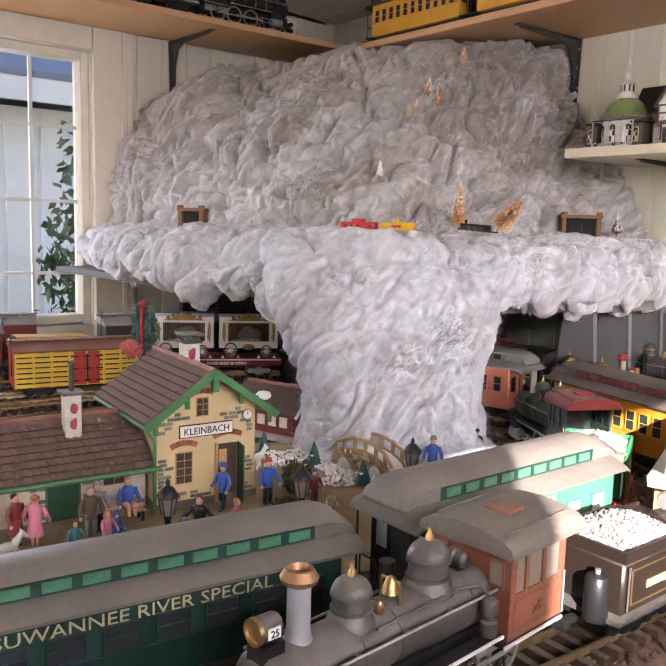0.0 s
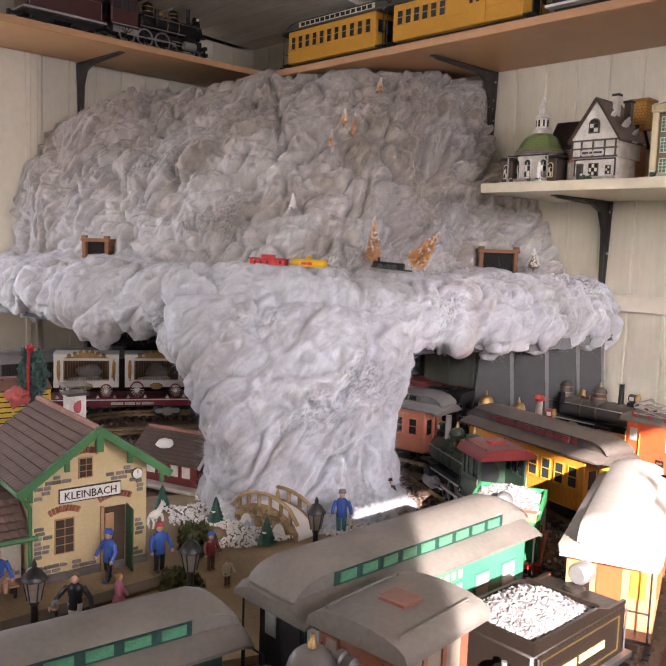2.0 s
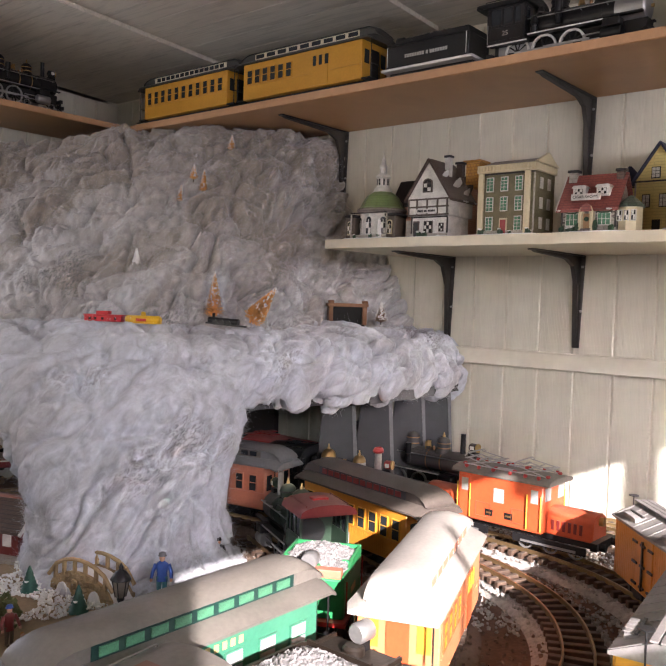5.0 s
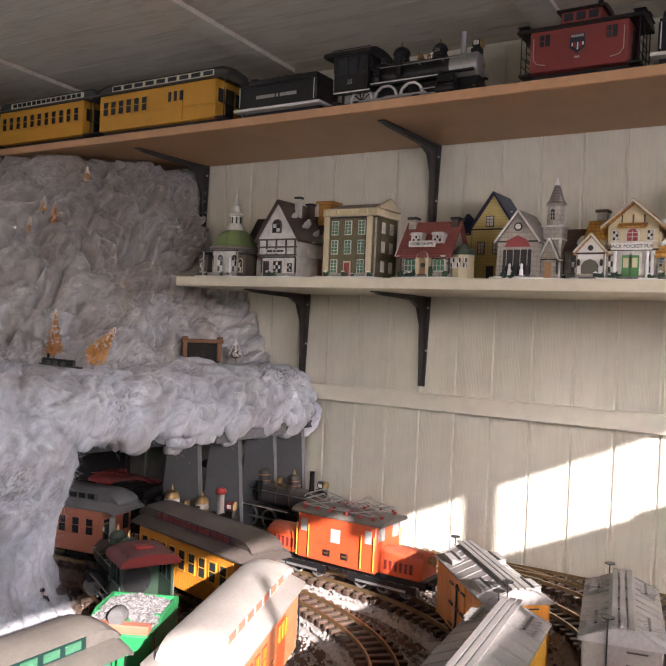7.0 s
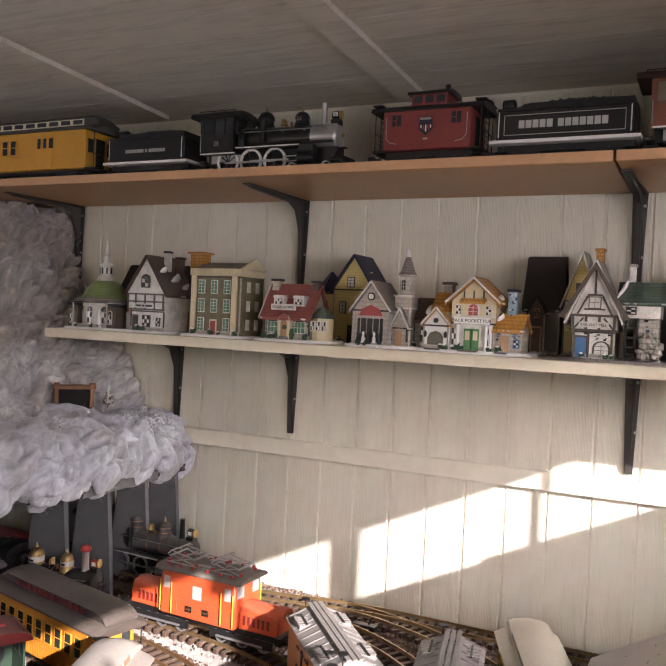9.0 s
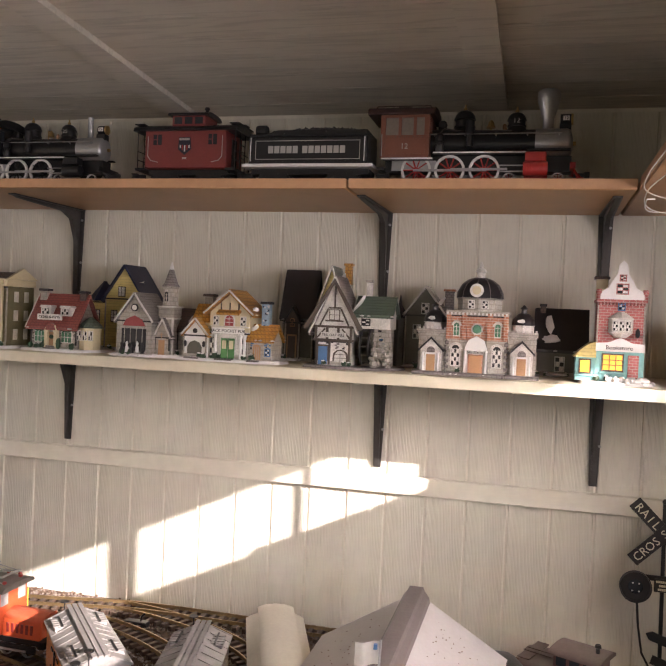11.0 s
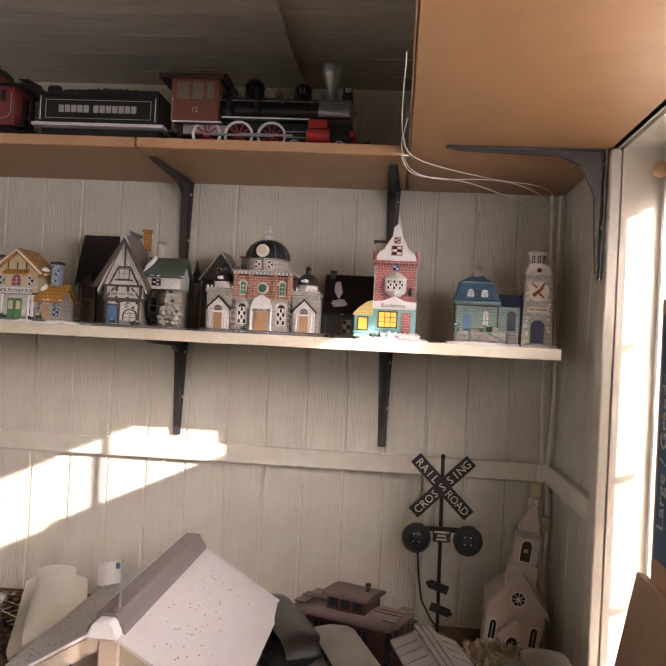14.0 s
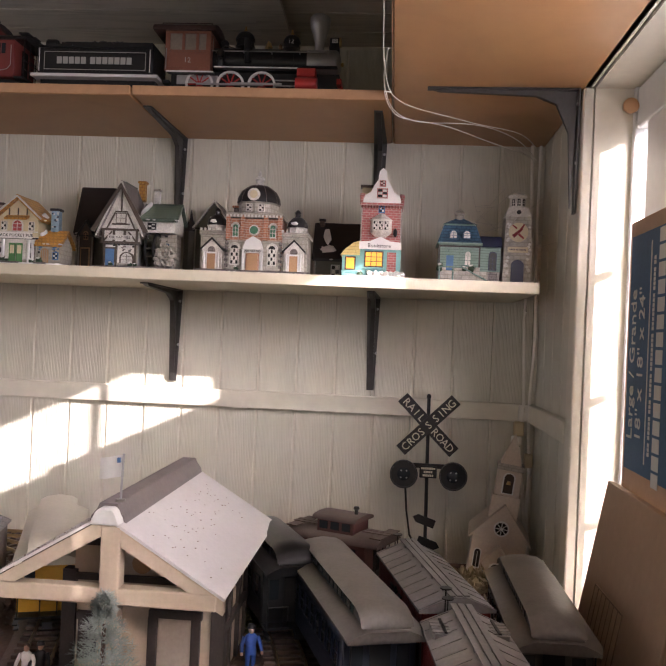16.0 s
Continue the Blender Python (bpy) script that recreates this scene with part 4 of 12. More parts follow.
def coach(label, at, L=0.46, W=0.108, body=PINE, lower=None, roof=ROOF_GREY, cler=None, nwin=10, win=(0.022, 0.034), pane=WINDOW_DARK, frame=None,
          top_pane=WINDOW_GREEN, text=None, text_mat=LETTER, marks=None, baggage=False, boards=False, truck_mesh=None, trim=None, name="passenger_coach", H=0.0, end_wall=None):
    ob = thing(name, label, "train car", at)
    h = L / 2
    bb = soften(box(B(), -h, h, -W / 2, W / 2, 0.028, 0.126 + H), 0.002)
    part("body", bb, body, ob)
    if lower:
        for s in (-1, 1):
            part("lower_panel", box(B(), -h + 0.003, h - 0.003, s * W / 2 - 0.0012, s * W / 2 + 0.0012, 0.032, 0.066), lower, ob)
    part("underframe", box(B(), -h, h, -W / 2 + 0.018, W / 2 - 0.018, 0.02, 0.0285), BLACK, ob)
    e, k = W / 2 + 0.007, W * 0.31
    lowr = [(e, 0.125 + H), (e, 0.1285 + H), (e - 0.010, 0.134 + H), (k, 0.1405 + H), (-k, 0.1405 + H), (-e + 0.010, 0.134 + H), (-e, 0.1285 + H), (-e, 0.125 + H)]
    part("roof", loft(B(), [[(x, y * s, z - d) for y, z in lowr] for x, s, d in ((-h - 0.034, 0.93, 0.006), (-h - 0.02, 1, 0), (h + 0.02, 1, 0), (h + 0.034, 0.93, 0.006))]), roof, ob)
    up = [(k, 0.137 + H), (k, 0.1565 + H), (k * 1.12, 0.158 + H), (k * 0.75, 0.1645 + H), (0, 0.168 + H), (-k * 0.75, 0.1645 + H), (-k * 1.12, 0.158 + H), (-k, 0.1565 + H), (-k, 0.137 + H)]
    def low(s):
        return [(y, min(z, 0.137 + H + (z - 0.137 - H) * s)) for y, z in up]
    secs = [(-h - 0.031, 0.12), (-h - 0.026, 0.45), (-h - 0.014, 0.8), (-h + 0.004, 1.05), (-h + 0.024, 1.15), (h - 0.024, 1.15), (h - 0.004, 1.05), (h + 0.014, 0.8), (h + 0.026, 0.45), (h + 0.031, 0.12)]
    part("clerestory_roof", loft(B(), [[(x, y, z) for y, z in low(s)] for x, s in secs]), roof, ob)
    for s in (-1, 1):
        part("clerestory_side", box(B(), -h + 0.025, h - 0.025, s * k - 0.0006, s * k + 0.001 * (1 if s > 0 else 1), 0.1405 + H, 0.1565 + H), cler or body, ob)
        n = nwin + 3
        pw = 0.36 * (L - 0.09) / (n - 1)
        pm = finish(box(B(), -pw, pw, -0.0015, 0.0015, -0.0052, 0.0052), "clerestory_window", top_pane)
        for i in range(n):
            share("clerestory_window", pm, ob, pose(-h + 0.045 + (L - 0.09) * i / (n - 1), s * (k + 0.0006), 0.1485 + H))
    span = (0.42 if baggage else 0.94) * L
    x0 = -h + 0.03 * L
    wm = finish(box(B(), -win[0] / 2, win[0] / 2, -0.0016, 0.0016, 0, win[1]), "window", pane)
    fm = B()
    for a, b, c, d in ((-win[0] / 2 - 0.002, -win[0] / 2, -0.002, win[1] + 0.002), (win[0] / 2, win[0] / 2 + 0.002, -0.002, win[1] + 0.002), (-win[0] / 2, win[0] / 2, -0.0025, 0), (-win[0] / 2, win[0] / 2, win[1], win[1] + 0.002), (-win[0] / 2, win[0] / 2, win[1] * 0.5, win[1] * 0.5 + 0.0015)):
        box(fm, a, b, -0.0024, 0.0024, c, d)
    fm = finish(fm, "window_frame", frame or body)
    for s in (-1, 1):
        for i in range(nwin):
            x = x0 + span * (i + 0.5) / nwin
            w = share("window", wm, ob, pose(x, s * W / 2, 0.07))
            share("window_frame", fm, w, Matrix.Identity(4))
        if baggage:
            part("baggage_door", box(B(), 0.10 * L, 0.24 * L, s * W / 2 - 0.002, s * W / 2 + 0.0022, 0.032, 0.112), frame or body, ob)
            for j in range(3):
                share("window", wm, ob, pose(0.135 * L + 0.02 * j, s * (W / 2 + 0.0015), 0.082) @ Matrix.Diagonal((0.55, 1, 0.7, 1)))
        part("belt_rail", box(B(), -h + 0.002, h - 0.002, s * W / 2 - 0.0018, s * W / 2 + 0.0018, 0.0645, 0.0665), trim or body, ob)
        if boards:
            bm = B()
            x = -h + 0.004
            while x < h - 0.004:
                box(bm, x, x + 0.0045, s * W / 2 - 0.0008, s * W / 2 + 0.0008, 0.032, 0.0635)
                x += 0.006
            part("siding", bm, lower or body, ob)
        if text:
            t = lettering(text[0], text[1], text_mat, ob, (text[2] if len(text) > 2 else 0, s * (W / 2 + 0.001), 0.1075 + H), 0 if s < 0 else 180, stretch=1.25)
        if marks:
            glyphs(marks[0], marks[1], text_mat, ob, (0, s * (W / 2 + 0.001), marks[2]), 0 if s < 0 else 180)
    for s in (-1, 1):
        if end_wall:
            part("end_wall", box(B(), s * h - 0.0009, s * h + 0.0011, -W / 2 + 0.001, W / 2 - 0.001, 0.03, 0.125), end_wall, ob)
        part("end_door", box(B(), s * h - 0.002, s * h + 0.002, -0.015, 0.015, 0.03, 0.108), frame or DARK, ob)
        for y in (-0.034, 0.034):
            part("end_window", box(B(), s * h - 0.0016, s * h + 0.0016, y - 0.009, y + 0.009, 0.07, 0.104), pane, ob)
        part("platform", box(B(), min(s * h, s * (h + 0.028)), max(s * h, s * (h + 0.028)), -W / 2, W / 2, 0.026, 0.03), BLACK, ob)
        x = s * (h + 0.026)
        for q in (-1, 1):
            part("end_railing", wire(B(), [(x, q * (W / 2 - 0.004), 0.03), (x, q * (W / 2 - 0.004), 0.064), (x, q * 0.014, 0.064), (x, q * 0.014, 0.03)], 0.0013), BLACK, ob)
        for y in (-W / 2 + 0.004, W / 2 - 0.004):
            part("corner_post", tube(B(), (x, y, 0.06), (x, y, 0.126 + H), 0.0013, seg=6), BLACK, ob)
            part("step", box(box(B(), x - 0.012, x + 0.012, y - 0.004, y + 0.004, 0.012, 0.014), x - 0.012, x + 0.012, y - 0.006, y + 0.002, 0.02, 0.022), BLACK, ob)
        truck(ob, s * (h - 0.075), truck_mesh)
        coupler(ob, s * (h + 0.026), s)
    return ob


CAR_ROOF = mat("weathered_grey_roof_boards", (0.23, 0.22, 0.215), 0.55, vary=0.2, scale=25, dust=0.2)


def boxcar(label, at, L=0.36, W=0.106, body=YELLOW, roof=CAR_ROOF, door=None, slats=False, name="box_car", hatches=True, marks=None, end=None):
    ob = thing(name, label, "train car", at)
    h = L / 2
    if slats:
        # Near-black core stands in for the shaded inside between the slats.
        part("body", box(B(), -h, h, -W / 2 + 0.003, W / 2 - 0.003, 0.03, 0.132), DARK, ob)
        for s in (-1, 1):
            sm = finish(soften(box(B(), -h, h, -0.0022, 0.0022, 0, 0.0105), 0.0006), "slat", body)
            for i in range(7):
                share("slat", sm, ob, pose(0, s * (W / 2 - 0.001), 0.031 + 0.0145 * i))
            pm = finish(box(B(), -0.0025, 0.0025, -0.0035, 0.0035, 0.03, 0.132), "post", body)
            for i in range(9):
                share("post", pm, ob, pose(-h + L * i / 8, s * (W / 2), 0))
        for s in (-1, 1):
            part("end_board", box(B(), s * h - 0.003, s * h + 0.003, -W / 2, W / 2, 0.03, 0.134), end or RED, ob)
    else:
        part("body", soften(box(B(), -h, h, -W / 2, W / 2, 0.03, 0.134), 0.002), body, ob)
        for s in (-1, 1):
            bm = B()
            x = -h + 0.003
            while x < h - 0.003:
                box(bm, x, x + 0.006, s * W / 2 - 0.0006, s * W / 2 + 0.0006, 0.033, 0.131)
                x += 0.0078
            part("siding", bm, body, ob)
    for s in (-1, 1):
        d = part("door", soften(box(B(), -0.032, 0.032, s * W / 2 - 0.0024, s * W / 2 + 0.0036, 0.034, 0.128), 0.0008), door or body, ob)
        for x in (-0.03, 0.03, 0.0):
            for z in (0.045, 0.08, 0.115):
                part("hinge", box(B(), x - 0.009, x + 0.009, s * (W / 2 + 0.0045) - 0.0012, s * (W / 2 + 0.0045) + 0.0012, z - 0.002, z + 0.002), BLACK, d)
        part("latch", box(B(), -0.002, 0.002, s * (W / 2 + 0.005) - 0.0015, s * (W / 2 + 0.005) + 0.0015, 0.04, 0.122), BLACK, d)
        if marks:
            glyphs(marks[0], marks[1], DIM_LETTER, ob, (0.28 * L, s * (W / 2 + 0.0012), 0.09), 0 if s < 0 else 180)
    e = W / 2 + 0.006
    part("roof", prism(B(), [(e, 0.131), (e, 0.135), (0.012, 0.1545), (-0.012, 0.1545), (-e, 0.135), (-e, 0.131)], -h - 0.005, h + 0.005, "x"), roof, ob, smooth=None)
    n = 9
    for s in (-1, 1):
        rib = prism(B(), [(0.02, 0.1505), (e, 0.1345), (e, 0.1356), (0.02, 0.1526)] if s > 0 else [(-0.02, 0.1526), (-e, 0.1356), (-e, 0.1345), (-0.02, 0.1505)], -0.0016, 0.0016, "x")
        rib = finish(rib, "roof_rib", roof)
        for i in range(n + 1):
            share("roof_rib", rib, ob, pose(-h + L * i / n, 0, 0))
    plank_m = finish(soften(box(B(), -h - 0.012, h + 0.012, -0.0045, 0.0045, 0.1575, 0.1600), 0.0005), "running_board", roof)
    for y in (-0.011, 0.0, 0.011):
        share("running_board", plank_m, ob, pose(0, y, 0))
    for i in range(5):
        part("board_saddle", box(B(), -h + L * (i + 0.5) / 5 - 0.003, -h + L * (i + 0.5) / 5 + 0.003, -0.015, 0.015, 0.1535, 0.1574), roof, ob)
    if hatches:
        for sx in (-1, 1):
            for sy in (-1, 1):
                g = B()
                cx, cy = sx * (h - 0.05), sy * 0.036
                hatch = part("ice_hatch", soften(box(g, cx - 0.024, cx + 0.024, cy - 0.014, cy + 0.014, 0.137, 0.1465), 0.001), roof, ob)
                for i in range(4):
                    part("hatch_board", soften(box(B(), cx - 0.0225 + 0.0115 * i, cx - 0.0130 + 0.0115 * i, cy - 0.016, cy + 0.016, 0.1467, 0.1485), 0.0005), roof, hatch)
                part("hatch_bar", box(B(), cx - 0.027, cx + 0.027, cy - 0.002, cy + 0.002, 0.1486, 0.1502), BLACK, hatch)
    for s in (-1, 1):
        lad = B()
        for z in (0.045, 0.065, 0.085, 0.105, 0.123):
            box(lad, s * (h + 0.003) - 0.001, s * (h + 0.003) + 0.001, 0.02 * s - 0.014, 0.02 * s + 0.014, z, z + 0.0018)
        part("ladder", lad, BLACK, ob)
        part("brake_staff", wire(B(), [(s * (h + 0.005), -0.02, 0.06), (s * (h + 0.005), -0.02, 0.168)], 0.0012), BLACK, ob)
        part("brake_wheel", turned(B(), [(0.009, 0), (0.009, 0.0015)], (s * (h + 0.005), -0.02, 0.168), 12), BLACK, ob)
        truck(ob, s * (h - 0.06))
        coupler(ob, s * h, s)
    part("underframe", box(B(), -h, h, -0.03, 0.03, 0.021, 0.0302), BLACK, ob)
    return ob


def caboose(label, at, L=0.25, W=0.104, body=DEEP_RED, roof=ROOF_GREY, plain=False, cupola=True):
    ob = thing("caboose", label, "train car", at)
    h = L / 2 - 0.024
    part("body", soften(box(B(), -h, h, -W / 2, W / 2, 0.034, 0.124), 0.002), body, ob)
    arch = arc_roof(W / 2 + 0.006, 0.123, 0.137)
    part("roof", prism(B(), arch + [(-W / 2 - 0.006, 0.12), (W / 2 + 0.006, 0.12)], -L / 2 - 0.004, L / 2 + 0.004, "x"), roof, ob)
    if cupola:
        part("cupola", soften(box(B(), -0.042, 0.042, -0.036, 0.036, 0.13, 0.163), 0.002), body, ob)
        arch = arc_roof(0.043, 0.161, 0.170)
        part("cupola_roof", prism(B(), arch + [(-0.043, 0.159), (0.043, 0.159)], -0.05, 0.05, "x"), roof, ob)
        part("stove_pipe", turned(B(), [(0.004, 0), (0.004, 0.014), (0.0065, 0.016), (0.005, 0.021)], (0.03, 0.0, 0.165), 10), BLACK, ob)
    for y in (-0.008, 0.008):
        for x0, x1 in ((-L / 2 - 0.008, -0.052), (0.052, L / 2 + 0.008)):
            part("running_board", box(B(), x0, x1, y - 0.006, y + 0.006, 0.1395, 0.1415), roof, ob)
    for s in (-1, 1):
        part("corner_board", box(B(), s * (L / 2 - 0.006) - 0.012, s * (L / 2 - 0.006) + 0.012, -W / 2 + 0.004, W / 2 - 0.004, 0.1372, 0.1392), roof, ob)
        for x in (-0.026, 0.0, 0.026) if cupola else ():
            part("cupola_window", box(B(), x - 0.0095, x + 0.0095, s * 0.036 - 0.001, s * 0.036 + 0.0012, 0.14, 0.156), WINDOW_DARK, ob)
        for x in (-h + 0.032, h - 0.032):
            w = part("window", box(B(), x - 0.0105, x + 0.0105, s * W / 2 - 0.001, s * W / 2 + 0.001, 0.088, 0.112), WINDOW_DARK, ob)
            part("window_bar", box(box(B(), x - 0.001, x + 0.001, s * (W / 2 + 0.0012) - 0.0006, s * (W / 2 + 0.0012) + 0.0006, 0.088, 0.112), x - 0.0105, x - 0.0012, s * (W / 2 + 0.0012) - 0.0006, s * (W / 2 + 0.0012) + 0.0006, 0.0992, 0.1008), body, w)
        if not plain:
            y = s * (W / 2 + 0.0008)
            sh = [(-0.014, 0.105), (-0.015, 0.094), (-0.0165, 0.078), (0, 0.064), (0.0165, 0.078), (0.015, 0.094), (0.014, 0.105)]
            part("shield_emblem", prism(B(), sh, min(y, y + s * 0.0006), max(y, y + s * 0.0006), "y"), NAVY, ob)
            for i in range(5):
                part("emblem_stripe", box(B(), -0.012 + 0.0055 * i, -0.009 + 0.0055 * i, min(y + s * 0.0007, y + s * 0.0011), max(y + s * 0.0007, y + s * 0.0011), 0.072 + 0.004 * abs(i - 2), 0.087), WHITE if i % 2 == 0 else RED, ob)
            glyphs("000000", 0.007, DIM_LETTER, ob, (0, y + s * 0.0008, 0.098), 0 if s < 0 else 180)
            glyphs("000", 0.006, DIM_LETTER, ob, (0, y, 0.055), 0 if s < 0 else 180)
            for q in (-1, 1):
                part("grab_line", wire(B(), [(q * (h - 0.008), y, 0.108), (q * (h - 0.008), y, 0.062), (q * (h - 0.016), y, 0.052), (q * (h - 0.034), y, 0.048)], 0.0009), DIM_LETTER, ob)
    for s in (-1, 1):
        part("platform", box(B(), min(s * h, s * L / 2), max(s * h, s * L / 2), -W / 2, W / 2, 0.03, 0.035), BLACK, ob)
        x = s * (L / 2 - 0.003)
        for y in (-W / 2 + 0.006, W / 2 - 0.006, -0.016, 0.016):
            part("end_post", tube(B(), (x, y, 0.035), (x, y, 0.122), 0.0012, seg=6), BLACK, ob)
        for z in (0.055, 0.075):
            part("end_rail", tube(B(), (x, -W / 2 + 0.006, z), (x, W / 2 - 0.006, z), 0.0011, seg=6), BLACK, ob)
        for z in (0.05, 0.065, 0.08, 0.095, 0.11):
            part("ladder_rung", tube(B(), (x, -0.016, z), (x, 0.016, z), 0.0011, seg=6), BLACK, ob)
        for y in (-W / 2 + 0.008, W / 2 - 0.008):
            part("step", box(box(B(), x - 0.014, x, y - 0.004, y + 0.008, 0.012, 0.014), x - 0.014, x, y - 0.004, y + 0.006, 0.021, 0.023), BLACK, ob)
        part("door", box(B(), s * h - 0.0015, s * h + 0.0015, -0.014, 0.014, 0.036, 0.108), DARK, ob)
        truck(ob, s * (h - 0.045))
        coupler(ob, s * L / 2, s)
    part("underframe", box(B(), -h, h, -0.03, 0.03, 0.022, 0.0342), BLACK, ob)
    return ob


def stones(count, size, spread, seed, heap=None):
    """Small broken stones joined in one mesh."""
    rnd = random.Random(seed)
    verts, faces = [], []
    base = [(-1, -1, -1), (1, -1, -1), (1, 1, -1), (-1, 1, -1), (-0.6, -0.6, 1), (0.6, -0.7, 0.9), (0.7, 0.6, 1), (-0.6, 0.6, 0.8)]
    quads = ((3, 2, 1, 0), (4, 5, 6, 7), (0, 1, 5, 4), (1, 2, 6, 5), (2, 3, 7, 6), (3, 0, 4, 7))
    for _ in range(count):
        x, y = rnd.uniform(-spread[0], spread[0]), rnd.uniform(-spread[1], spread[1])
        z = heap(x, y) if heap else 0
        if z is None:
            continue
        r = size * rnd.uniform(0.55, 1.25)
        e = Euler((rnd.uniform(0, 6), rnd.uniform(0, 6), rnd.uniform(0, 6))).to_matrix()
        i = len(verts)
        verts += [tuple(Vector((x, y, z)) + e @ Vector((a * r * rnd.uniform(0.7, 1.1), b * r * rnd.uniform(0.7, 1.1), c * r * 0.8))) for a, b, c in base]
        faces += [tuple(i + k for k in q) for q in quads]
    me = bpy.data.meshes.new("stones")
    me.from_pydata(verts, [], faces)
    return me


def tender(label, at, L=0.235, W=0.1, body=SATIN_BLACK, stripe=WHITE, coal=COAL, marks=None, panel=None, mark_mat=DIM_LETTER, tank=False, rim=None, H=0.0, lump=0.006, plank=None):
    ob = thing("tender", label, "train car", at)
    h = L / 2
    part("body", soften(box(B(), -h, h, -W / 2, W / 2, 0.04, 0.100 + H), 0.003), body, ob)
    part("deck", box(B(), -h - 0.012, h + 0.012, -W / 2 - 0.005, W / 2 + 0.005, 0.034, 0.0405), stripe, ob)
    part("underframe", box(B(), -h, h, -0.03, 0.03, 0.022, 0.0342), BLACK, ob)
    cx0, cx1 = -h + 0.055, h - 0.004
    rm = B()
    for y in (-W / 2 + 0.002, W / 2 - 0.002):
        prism(rm, [(-h + 0.002, 0.099 + H), (h - 0.002, 0.099 + H), (h - 0.002, 0.112 + H), (cx0 + 0.01, 0.112 + H), (cx0 - 0.015, 0.104 + H), (-h + 0.002, 0.104 + H)], y - 0.002, y + 0.002, "y")
    box(rm, h - 0.006, h - 0.002, -W / 2 + 0.004, W / 2 - 0.004, 0.099 + H, 0.112 + H)
    box(rm, cx0 - 0.002, cx0 + 0.002, -W / 2 + 0.004, W / 2 - 0.004, 0.099 + H, 0.112 + H)
    part("coping", rm, rim or body, ob)
    if plank:
        part("rear_plank", soften(box(B(), -h - 0.001, -h + 0.016, -W / 2 + 0.005, W / 2 - 0.005, 0.1005 + H, 0.113 + H), 0.001), plank, ob)
        cx0 = -h + 0.026
    half = (cx1 - cx0) / 2 - 0.004
    heap = lambda x, y: 0.100 + H + 0.018 * max(0, 1 - (abs(x) / half) ** 3) * max(0, 1 - (abs(y) / (W / 2)) ** 2.5)
    st = stones(700 if lump > 0.005 else 1700, lump, (half, W / 2 - 0.007), 5, heap)
    st.materials.append(coal)
    c = new("coal_load", st)
    c.parent = ob
    c.matrix_basis = pose((cx0 + cx1) / 2, 0, 0)
    part("coal_bed", box(B(), cx0 + 0.002, cx1 - 0.002, -W / 2 + 0.005, W / 2 - 0.005, 0.0995 + H, 0.106 + H), coal, ob)
    if tank:
        drum = part("front_drum", turned(B(), [(0.012, 0), (0.0135, 0.002), (0.0135, 0.046), (0.011, 0.050), (0.003, 0.052)], (h + 0.0145, 0.028, 0.0345), 16), SATIN_BLACK, ob)
        part("drum_knob", turned(B(), [(0.003, 0), (0.003, 0.005)], (h + 0.0145, 0.028, 0.0865), 8), SILVER, drum)
    hatch = part("water_hatch", turned(B(), [(0.013, 0), (0.013, 0.008), (0.010, 0.011)], (-h + 0.028, 0, 0.1 + H), 16), body, ob)
    part("rear_lamp", turned(B(), [(0.011, -0.012), (0.0125, -0.01), (0.0125, 0.01), (0.010, 0.013)], (-h + 0.012, 0, 0.122 + H), 16, "x"), SILVER if tank else BLACK, ob)
    part("lamp_stand", box(B(), -h + 0.004, -h + 0.02, -0.006, 0.006, 0.1 + H, 0.111 + H), BLACK, ob)
    for s in (-1, 1):
        y = s * (W / 2 + 0.0006)
        if panel:
            bm = B()
            for a, b, c2, d in ((-h + 0.016, h - 0.016, 0.05, 0.0512), (-h + 0.016, h - 0.016, 0.0888 + H, 0.09 + H), (-h + 0.016, -h + 0.0172, 0.0512, 0.0888 + H), (h - 0.0172, h - 0.016, 0.0512, 0.0888 + H)):
                box(bm, a, b, y - 0.0006, y + 0.0006, c2, d)
            part("lining", bm, panel, ob)
        if marks:
            glyphs(marks[0], marks[1], mark_mat, ob, (0, y + s * 0.0003, 0.063 + H / 2), 0 if s < 0 else 180)
        for x in (-h + 0.006, h - 0.006):
            rail_line(ob, [(x, s * (W / 2 + 0.003), 0.046), (x, s * (W / 2 + 0.003), 0.096 + H)], 0.0011, stripe)
        riv = B()
        for i in range(int(L / 0.008)):
            for z in (0.0945 + H, 0.0455):
                box(riv, -h + 0.006 + 0.008 * i, -h + 0.0075 + 0.008 * i, y - 0.0005, y + 0.0005, z, z + 0.0013)
        part("rivets", riv, body, ob)
        truck(ob, s * (h - 0.055))
        coupler(ob, s * (h + 0.01), s)
    return ob


RIVET = finish(turned(B(), [(0.0011, -0.0004), (0.0009, 0.0006), (0.0004, 0.0009)], seg=6), "rivet", SOOT_GREY)
CAB_PANE = mat("dusty_cab_pane", (0.20, 0.17, 0.14), 0.3, vary=0.2, bump=0)


